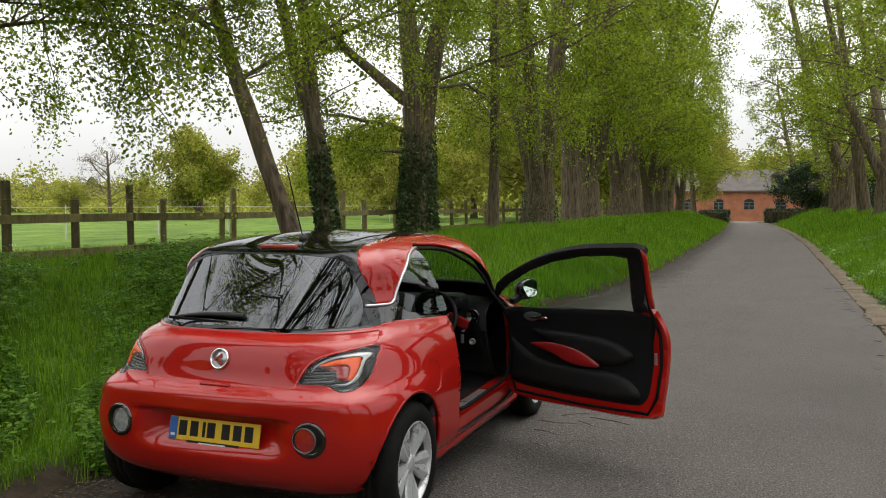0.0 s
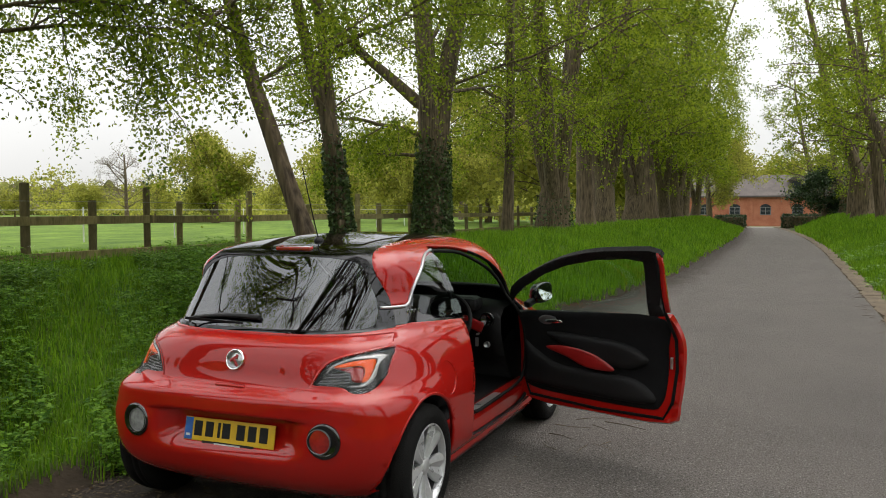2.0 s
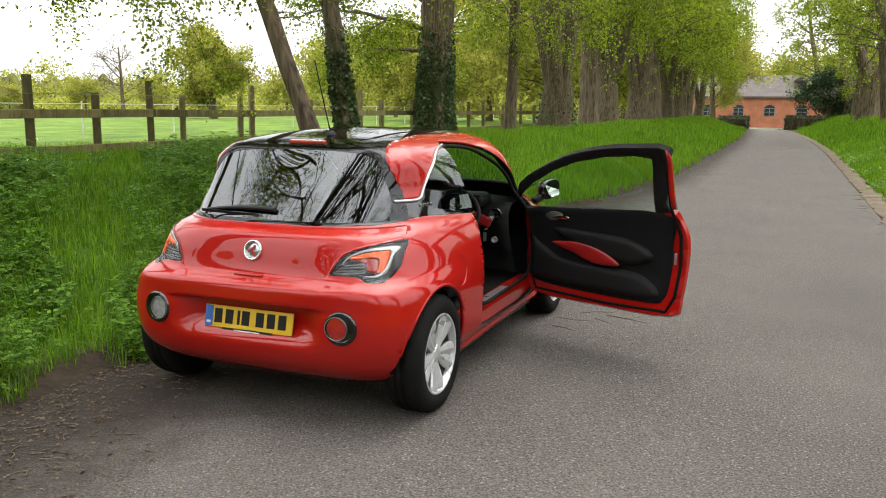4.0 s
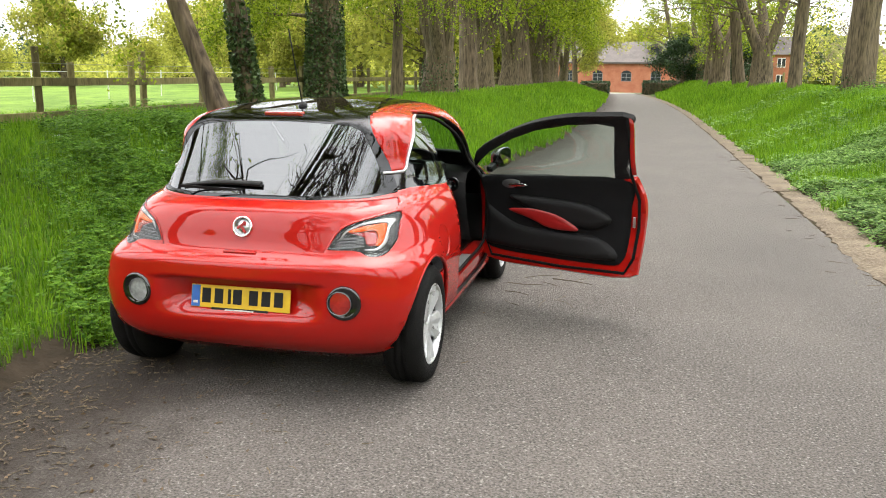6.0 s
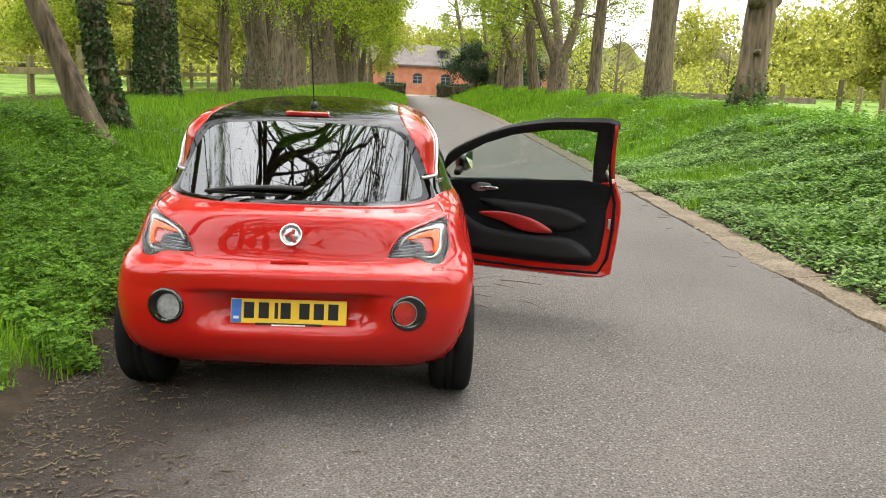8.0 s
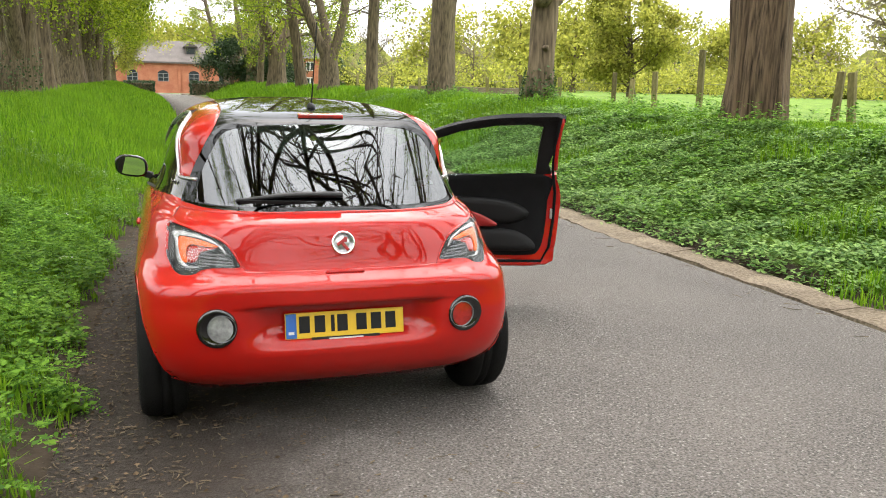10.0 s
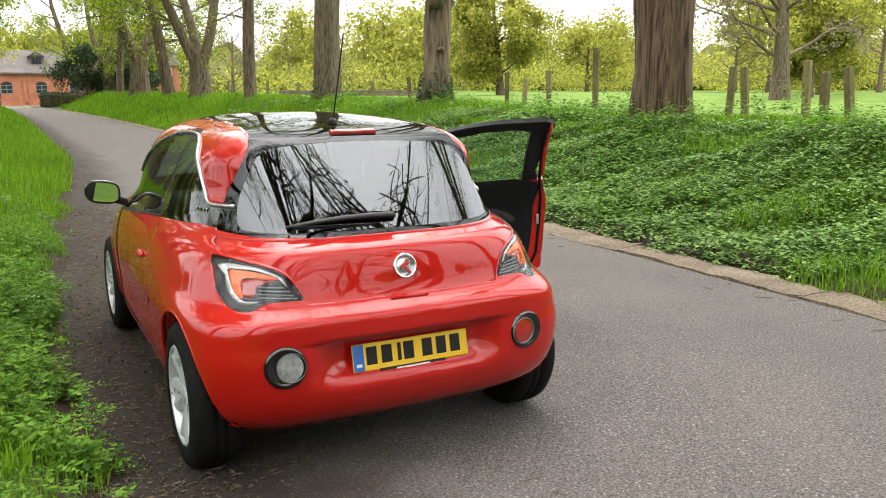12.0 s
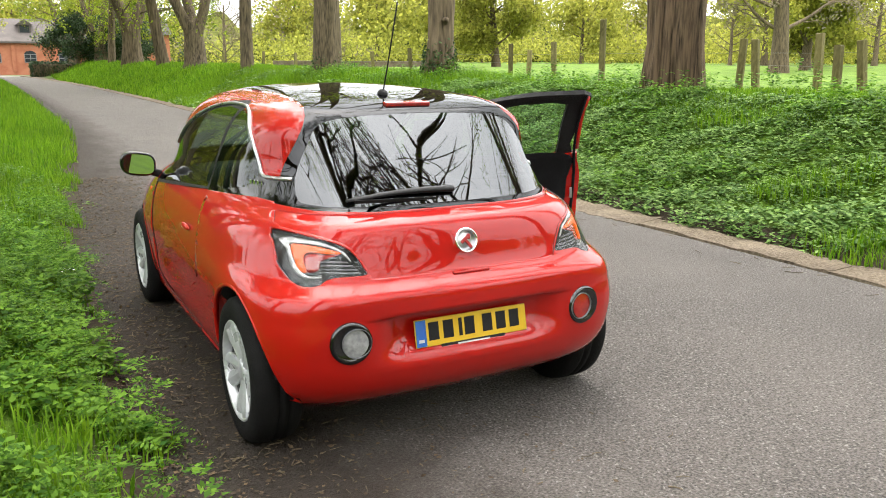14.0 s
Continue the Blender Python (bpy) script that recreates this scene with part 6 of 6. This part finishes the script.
def wheel(x, y, out):
    m = pose(x, y, HUB_Z, 0, 0, 0 if out > 0 else 180)
    tyre = part("wheel", lathe([(-0.19, 0.205), (-0.195, 0.25), (-0.185, 0.285), (-0.165, 0.302), (-0.14, TYRE_R), (-0.13, TYRE_R), (-0.126, 0.299), (-0.118, 0.299), (-0.114, TYRE_R), (-0.09, TYRE_R + 0.0005), (-0.086, 0.299), (-0.078, 0.299), (-0.074, TYRE_R + 0.0005), (-0.04, TYRE_R), (-0.015, 0.302), (0.004, 0.285), (0.013, 0.25), (0.008, 0.215), (0.0, 0.207)], 64), RUBBER, car, "black tyre on silver alloy wheel")
    tyre.matrix_basis = m
    rim = part("rim", lathe([(0.002, 0.212), (0.008, 0.206), (0.004, 0.199), (-0.03, 0.192)], 48), ALLOY, tyre, "silver alloy rim")
    part("rim_well", lathe([(-0.03, 0.192), (-0.15, 0.19), (-0.16, 0.05)], 48), ALLOY_DARK, tyre)
    disc = part("brake_disc", lathe([(-0.075, 0.04), (-0.075, 0.13), (-0.09, 0.13), (-0.09, 0.04)], 32), ALLOY_DARK, tyre)
    hub = part("hub_cap", lathe([(-0.055, 0.048), (-0.018, 0.046), (-0.010, 0.036), (-0.010, 0.001)], 24), ALLOY, tyre)
    for k in range(10):
        a = 2 * math.pi * k / 10 + (0.09 if k % 2 else -0.09)
        bm = bmesh.new()
        secs = [(0.035, 0.016, -0.022), (0.08, 0.020, -0.020), (0.13, 0.029, -0.014), (0.17, 0.034, -0.008), (0.2, 0.024, -0.006)]
        rows = []
        for r, w, dx in secs:
            w = w * (1.18 if k % 2 else 1.10)
            rows.append([bm.verts.new((dx + h, r, q)) for q, h in ((-w, -0.010), (-w * 0.86, 0.0), (0, 0.008), (w * 0.86, 0.0), (w, -0.010), (w * 0.8, -0.03), (-w * 0.8, -0.03))])
        for p, q in zip(rows, rows[1:]):
            for i in range(7):
                bm.faces.new((p[i], p[(i + 1) % 7], q[(i + 1) % 7], q[i]))
        bmesh.ops.rotate(bm, cent=(0, 0, 0), matrix=Matrix.Rotation(a, 3, "X"), verts=bm.verts)
        bmesh.ops.recalc_face_normals(bm, faces=bm.faces)
        part("spoke", bm, ALLOY, tyre)
    return tyre


for wx in (0.845, -0.845):
    wheel(wx, HUB_Y, wx)
    wheel(wx * 0.995, FRONT_Y, wx)
    for wy in (HUB_Y, FRONT_Y):
        bm = bmesh.new()
        s = 1 if wx > 0 else -1
        lathe([(0.0, 0.340), (-0.25, 0.345), (-0.27, 0.30), (-0.27, 0.05)], 40, bm)
        bmesh.ops.delete(bm, geom=[f for f in bm.faces if f.calc_center_median().z < 0.03], context="FACES")
        ob = part("arch_liner", bm, BLACK_PLASTIC, car)
        ob.matrix_basis = pose(s * 0.79, wy, HUB_Z + 0.012, 0, 0, 0 if s > 0 else 180)

# rolled lips of the wheel arches
for sgn in (1, -1):
    for wy in (HUB_Y, FRONT_Y):
        lip = []
        for a in np.linspace(-0.08, math.pi + 0.08, 34):
            y, z = wy + 0.343 * math.cos(a), HUB_Z + 0.012 + 0.346 * math.sin(a)
            lip.append((skin_x(y, z, sgn, -0.008), y, z))
        part("arch_lip", polyline_tube(lip, 0.010, 8), RED, car)

# underside and rear valance
bm = bmesh.new()
box(bm, (0, 1.90, 0.225), (1.24, 2.70, 0.15), None, 0.04)
box(bm, (0, 1.60, 0.22), (1.56, 1.50, 0.13), None, 0.04)
part("underbody", bm, BLACK_PLASTIC, car)
bm = bmesh.new()
box(bm, (-0.40, 0.34, 0.255), (0.30, 0.20, 0.09), None, 0.04)
part("exhaust_silencer", bm, ALLOY_DARK, car)


# ---------------------------------------------------------------- rear fittings
def tail_y(x, z):
    xs, ys = shell_ring(float(z))
    m = ys < 0.9
    o = np.argsort(xs[m])
    return float(np.interp(x, xs[m][o], ys[m][o]))


def rear_disc(profile, x, z, steps=32, lean=0.0):
    """A turned form that faces backwards, from (depth, radius) pairs."""
    bm = lathe(profile, steps)
    bmesh.ops.rotate(bm, cent=(0, 0, 0), matrix=Matrix.Rotation(radians(-90), 3, "Z"), verts=bm.verts)
    slope = (tail_y(x + 0.03, z) - tail_y(x - 0.03, z)) / 0.06
    bmesh.ops.rotate(bm, cent=(0, 0, 0), matrix=Matrix.Rotation(math.atan(slope), 3, "Z") @ Matrix.Rotation(radians(lean), 3, "X"), verts=bm.verts)
    bmesh.ops.recalc_face_normals(bm, faces=bm.faces)
    bmesh.ops.translate(bm, vec=(x, tail_y(x, z), z), verts=bm.verts)
    return bm


for fx, mat_, lab in ((-0.52, FOG_CLEAR, "round clear reversing light in black ring"), (0.52, LAMP_RED, "round red fog light in black ring")):
    ring = part("round_light", rear_disc([(-0.03, 0.084), (0.004, 0.082), (0.011, 0.075), (0.007, 0.064), (0.005, 0.060), (0.005, 0.001)], fx + (0.020 if fx > 0 else -0.020), 0.522), BLACK_GLOSS, car, lab)
    part("trim_ring", rear_disc([(-0.02, 0.0585), (0.012, 0.058), (0.013, 0.055), (0.006, 0.054)], fx, 0.522), ALLOY_DARK, ring)
    part("lamp_face", rear_disc([(0.006, 0.055), (0.008, 0.046), (0.012, 0.028), (0.014, 0.001)], fx, 0.522), mat_, ring)

# number plate, its characters as plain bars
plate_m = Matrix.Translation((0, -0.012, 0.502)) @ Matrix.Rotation(radians(-12), 4, "X")
bm = bmesh.new()
box(bm, (0, 0, 0), (0.52, 0.008, 0.111), None, 0.003)
plate = part("number_plate", bm, PLATE_YELLOW, car, "yellow number plate with dark character bars")
plate.matrix_basis = plate_m
bm = bmesh.new()
box(bm, (-0.2345, -0.003, 0), (0.045, 0.006, 0.105), None, 0.001)
part("blue_band", bm, PLATE_BLUE, plate)
bm = bmesh.new()
box(bm, (-0.2345, -0.0065, -0.03), (0.024, 0.001, 0.012))
part("band_mark", bm, WHITE_PAINT, plate)
for k, cx in enumerate((-0.178, -0.112, -0.056, -0.014, 0.070, 0.135, 0.200)):
    bm = bmesh.new()
    w = 0.016 if k == 2 else 0.046
    box(bm, (cx, -0.0046, 0.004), (w, 0.002, 0.072), None, 0.0004)
    part("character_bar", bm, BLACK_PLASTIC, plate)
bm = bmesh.new()
box(bm, (0.0, -0.002, -0.062), (0.30, 0.010, 0.020), None, 0.003)
holder = part("plate_holder", bm, BLACK_PLASTIC, plate)
bm = bmesh.new()
box(bm, (0.0, -0.0075, -0.061), (0.15, 0.002, 0.006))
part("lettering_bar", bm, WHITE_PAINT, holder)

# badge: a chrome ring with a plain slanting shape inside
badge = part("badge", rear_disc([(-0.006, 0.052), (0.007, 0.051), (0.010, 0.047), (0.007, 0.043), (0.002, 0.042)], 0, 0.845, 36, -14), CHROME, car, "round chrome badge")
part("badge_disc", rear_disc([(-0.004, 0.043), (0.002, 0.043), (0.003, 0.001)], 0, 0.845, 36, -14), SATIN, badge)
bm = bmesh.new()
box(bm, (-0.010, 0, 0.004), (0.040, 0.006, 0.014), Matrix.Rotation(radians(-35), 4, "Y"), 0.003)
box(bm, (0.006, 0, -0.012), (0.046, 0.006, 0.014), Matrix.Rotation(radians(52), 4, "Y"), 0.003)
box(bm, (0.010, 0, 0.016), (0.016, 0.006, 0.022), Matrix.Rotation(radians(10), 4, "Y"), 0.003)
ob = part("badge_shape", bm, RED_TRIM, badge)
ob.matrix_basis = pose(0, tail_y(0, 0.845) - 0.006, 0.845, -14)

# tailgate handle lip, high brake light, wiper, aerial
bm = bmesh.new()
box(bm, (0, tail_y(0, 0.725) + 0.010, 0.728), (0.17, 0.03, 0.016), None, 0.006)
part("tailgate_handle", bm, RED, car)
bm = bmesh.new()
box(bm, (0, 0.575, 1.362), (0.215, 0.04, 0.022), Matrix.Rotation(radians(8), 4, "X"), 0.006)
part("high_brake_light", bm, LAMP_RED, car, "red high-level brake light strip")
w0, w1 = Vector((0.03, tail_y(0.03, 1.03) - 0.016, 1.030)), Vector((-0.43, tail_y(-0.43, 1.012) - 0.014, 1.006))
bm = bmesh.new()
rows = []
for k in range(12):
    t = k / 11
    c = w0.lerp(w1, t) + Vector((0, -0.012 * math.sin(math.pi * t), 0.012 * math.sin(math.pi * t)))
    h = 0.010 * (1 - t) ** 0.6 + 0.005
    rows.append([bm.verts.new(c + Vector(q)) for q in ((0, 0.012, -h), (0, -0.008, -h * 0.6), (0, -0.014, 0), (0, -0.006, h * 0.7), (0, 0.012, h))])
for p, q in zip(rows, rows[1:]):
    for i in range(5):
        bm.faces.new((p[i], p[(i + 1) % 5], q[(i + 1) % 5], q[i])).smooth = True
bm.faces.new(rows[0]), bm.faces.new(rows[-1][::-1])
bmesh.ops.recalc_face_normals(bm, faces=bm.faces)
wiper = part("rear_wiper", bm, BLACK_PLASTIC, car, "black rear wiper arm")
bm = bmesh.new()
box(bm, (-0.24, tail_y(-0.24, 1.0) - 0.008, 1.004), (0.36, 0.008, 0.014), Matrix.Rotation(radians(2), 4, "Y"), 0.002)
part("wiper_blade", bm, RUBBER, wiper)
bm = bmesh.new()
bmesh.ops.create_uvsphere(bm, u_segments=16, v_segments=10, radius=1.0)
bmesh.ops.scale(bm, vec=(0.022, 0.04, 0.026), verts=bm.verts)
bmesh.ops.translate(bm, vec=(0, 0.83, 1.392), verts=bm.verts)
aerial = part("aerial", bm, BLACK_PLASTIC, car, "short black roof aerial", True)
part("aerial_mast", polyline_tube([(0, 0.825, 1.40), (0, 0.78, 1.50), (0, 0.715, 1.66), (0, 0.66, 1.80)], 0.0035, 6), BLACK_PLASTIC, aerial)

# left door handle and side repeater
bm = bmesh.new()
bmesh.ops.create_uvsphere(bm, u_segments=20, v_segments=12, radius=1.0)
bmesh.ops.scale(bm, vec=(0.014, 0.080, 0.017), verts=bm.verts)
bmesh.ops.translate(bm, vec=(skin_x(1.27, 0.765, -1, 0.005), 1.27, 0.765), verts=bm.verts)
part("door_handle", bm, RED, left_ob, "body-coloured pull handle", True)
bm = bmesh.new()
bmesh.ops.create_uvsphere(bm, u_segments=14, v_segments=8, radius=1.0)
bmesh.ops.scale(bm, vec=(0.006, 0.03, 0.014), verts=bm.verts)
bmesh.ops.translate(bm, vec=(skin_x(2.36, 0.80, -1, 0.0), 2.36, 0.80), verts=bm.verts)
part("side_indicator", bm, LAMP_AMBER, car, "", True)


def door_mirror(s, parent, m=None, up=-3):
    """A rounded black housing on a stalk, with the glass facing backwards."""
    bm = bmesh.new()
    bmesh.ops.create_uvsphere(bm, u_segments=28, v_segments=18, radius=1.0)
    for x in bm.verts:
        x.co.x, x.co.z = (math.copysign(abs(q) ** 0.72, q) for q in (x.co.x, x.co.z))
    bmesh.ops.scale(bm, vec=(0.098, 0.062, 0.070), verts=bm.verts)
    for x in bm.verts:
        x.co.y = max(x.co.y, -0.022)
        x.co.z += 0.012 * (x.co.x * s / 0.112)
    bmesh.ops.translate(bm, vec=(s * 0.905, 2.215, 0.965), verts=bm.verts)
    house = part("door_mirror", bm, BLACK_GLOSS, parent, "gloss black door mirror", True)
    bm = bmesh.new()
    box(bm, (s * 0.80, 2.225, 0.905), (0.11, 0.045, 0.045), Matrix.Rotation(radians(-18 * s), 4, "Y"), 0.012)
    stalk = part("mirror_stalk", bm, BLACK_PLASTIC, house)
    bm = bmesh.new()
    ring = []
    for k in range(28):
        a = 2 * math.pi * k / 28
        px = 0.082 * math.copysign(abs(math.cos(a)) ** 0.55, math.cos(a))
        pz = 0.055 * math.copysign(abs(math.sin(a)) ** 0.6, math.sin(a))
        ring.append(bm.verts.new((s * 0.905 + px, 2.1905, 0.965 + pz + 0.012 * px * s / 0.112)))
    f = bm.faces.new(ring)
    bmesh.ops.recalc_face_normals(bm, faces=[f])
    if f.normal.y > 0:
        f.normal_flip()
    glass = part("mirror_face", bm, MIRROR, house)
    glass.data.transform(Matrix.Translation((s * 0.905, 2.19, 0.965)) @ Matrix.Rotation(radians(8 * s), 4, "Z") @ Matrix.Rotation(radians(up), 4, "X") @ Matrix.Translation((-s * 0.905, -2.194, -0.965)))
    if m:
        for o in (house, stalk, glass):
            o.data.transform(m)
    return house


door_mirror(-1, left_ob, None, -2)
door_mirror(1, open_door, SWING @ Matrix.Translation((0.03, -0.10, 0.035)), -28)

# ---------------------------------------------------------------- cabin
bm = bmesh.new()
box(bm, (0, 1.55, 0.33), (1.40, 2.0, 0.05), None, 0.02)
part("floor_carpet", bm, FABRIC, car)
bm = bmesh.new()
rows = []
for y, z in ((2.45, 0.93), (2.20, 0.945), (2.04, 0.93), (1.97, 0.87), (1.98, 0.76), (2.06, 0.60), (2.20, 0.42)):
    rows.append([bm.verts.new((x, y + 0.05 * (x / 0.7) ** 2, z - 0.03 * abs(x / 0.7) ** 3)) for x in np.linspace(-0.69, 0.69, 15)])
for p, q in zip(rows, rows[1:]):
    for i in range(14):
        bm.faces.new((p[i], p[i + 1], q[i + 1], q[i])).smooth = True
bmesh.ops.solidify(bm, geom=list(bm.faces), thickness=-0.05)
dash = part("dashboard", bm, BLACK_PLASTIC, car)
for dx, dz, r in ((0.60, 0.83, 0.05), (-0.60, 0.83, 0.05), (0.60, 0.66, 0.022)):
    bm = lathe([(0.0, r), (0.015, r), (0.018, r * 0.82), (0.004, r * 0.78), (0.0, 0.001)], 24)
    bmesh.ops.rotate(bm, cent=(0, 0, 0), matrix=Matrix.Rotation(radians(-90), 3, "Z"), verts=bm.verts)
    bmesh.ops.translate(bm, vec=(dx, 2.005, dz), verts=bm.verts)
    part("air_vent", bm, SATIN if r < 0.04 else BLACK_GLOSS, dash)
bm = bmesh.new()
box(bm, (0.50, 1.985, 0.80), (0.16, 0.03, 0.07), Matrix.Rotation(radians(20), 4, "Y"), 0.012)
part("dash_insert", bm, RED_TRIM, dash, "glossy red dashboard insert")
bm = bmesh.new()
box(bm, (0.37, 2.03, 0.93), (0.34, 0.18, 0.10), None, 0.04)
part("instrument_hood", bm, BLACK_PLASTIC, dash)
wheel_m = pose(0.37, 1.80, 0.83, 68)
bm = bmesh.new()
pts = [(0.182 * math.cos(a), 0.182 * math.sin(a), 0) for a in np.linspace(0, 2 * math.pi, 40, endpoint=False)]
sw = part("steering_wheel", polyline_tube(pts, 0.015, 10, True), BLACK_PLASTIC, car, "black leather steering wheel")
sw.matrix_basis = wheel_m
bm = bmesh.new()
box(bm, (0, -0.005, -0.02), (0.13, 0.11, 0.04), None, 0.018)
for a in (0, 180, 270):
    box(bm, (0.11 * math.cos(radians(a)), 0.11 * math.sin(radians(a)), -0.012), (0.11, 0.035, 0.014), Matrix.Rotation(radians(a), 4, "Z"), 0.004)
part("wheel_hub", bm, BLACK_PLASTIC, sw)
bm = bmesh.new()
bmesh.ops.create_cone(bm, segments=14, radius1=0.03, radius2=0.03, depth=0.22, cap_ends=True)
bmesh.ops.translate(bm, vec=(0, 0, -0.12), verts=bm.verts)
part("steering_column", bm, BLACK_PLASTIC, sw)
bm = bmesh.new()
box(bm, (0.56, 1.93, 0.74), (0.012, 0.05, 0.012), None, 0.003)
box(bm, (0.56, 1.91, 0.69), (0.022, 0.006, 0.06), None, 0.002)
part("ignition_key", bm, SATIN, car)


def cushion(bm, centre, size, m=None, puff=0.35):
    """A padded block: a rounded box whose faces swell."""
    r = bmesh.ops.create_cube(bm, size=1.0)
    bmesh.ops.subdivide_edges(bm, edges=list({e for v in r["verts"] for e in v.link_edges}), cuts=6, use_grid_fill=True)
    vs = [v for v in bm.verts if v.tag is False]
    for v in vs:
        p = v.co * 2
        q = Vector((p.x * math.sqrt(max(0, 1 - puff * (p.y ** 2 + p.z ** 2) / 2 + 0.1 * p.y ** 2 * p.z ** 2)),
                    p.y * math.sqrt(max(0, 1 - puff * (p.x ** 2 + p.z ** 2) / 2 + 0.1 * p.x ** 2 * p.z ** 2)),
                    p.z * math.sqrt(max(0, 1 - puff * (p.x ** 2 + p.y ** 2) / 2 + 0.1 * p.x ** 2 * p.y ** 2))))
        v.co = Vector((q.x * size[0] / 2, q.y * size[1] / 2, q.z * size[2] / 2))
        v.co = Vector(centre) + ((m @ v.co) if m else v.co)
        v.tag = True
    for f in bm.faces:
        f.smooth = True
    return bm


lean = Matrix.Rotation(radians(-20), 3, "X")
for sx in (0.36, -0.36):
    base = part("front_seat", cushion(bmesh.new(), (sx, 1.42, 0.50), (0.50, 0.54, 0.22)), FABRIC, car, "black fabric front seat")
    part("backrest", cushion(bmesh.new(), (sx, 1.09, 0.80), (0.48, 0.16, 0.62), lean.inverted()), FABRIC, base)
    part("headrest", cushion(bmesh.new(), (sx, 0.965, 1.16), (0.27, 0.10, 0.19), lean.inverted()), FABRIC, base)
rear_seat = part("rear_seat", cushion(bmesh.new(), (0, 0.82, 0.55), (1.2, 0.46, 0.2)), FABRIC, car)
part("backrest", cushion(bmesh.new(), (0, 0.58, 0.79), (1.2, 0.14, 0.50), Matrix.Rotation(radians(15), 3, "X")), FABRIC, rear_seat)
for sx in (0.32, -0.32):
    part("headrest", cushion(bmesh.new(), (sx, 0.53, 1.06), (0.25, 0.08, 0.12)), FABRIC, rear_seat)
bm = bmesh.new()
box(bm, (0, 0.50, 0.955), (0.98, 0.36, 0.02), None, 0.006)
part("parcel_shelf", bm, FABRIC, car)
bm = bmesh.new()
cushion(bm, (0, 1.98, 1.285), (0.22, 0.02, 0.07))
part("inside_mirror", bm, BLACK_PLASTIC, car)
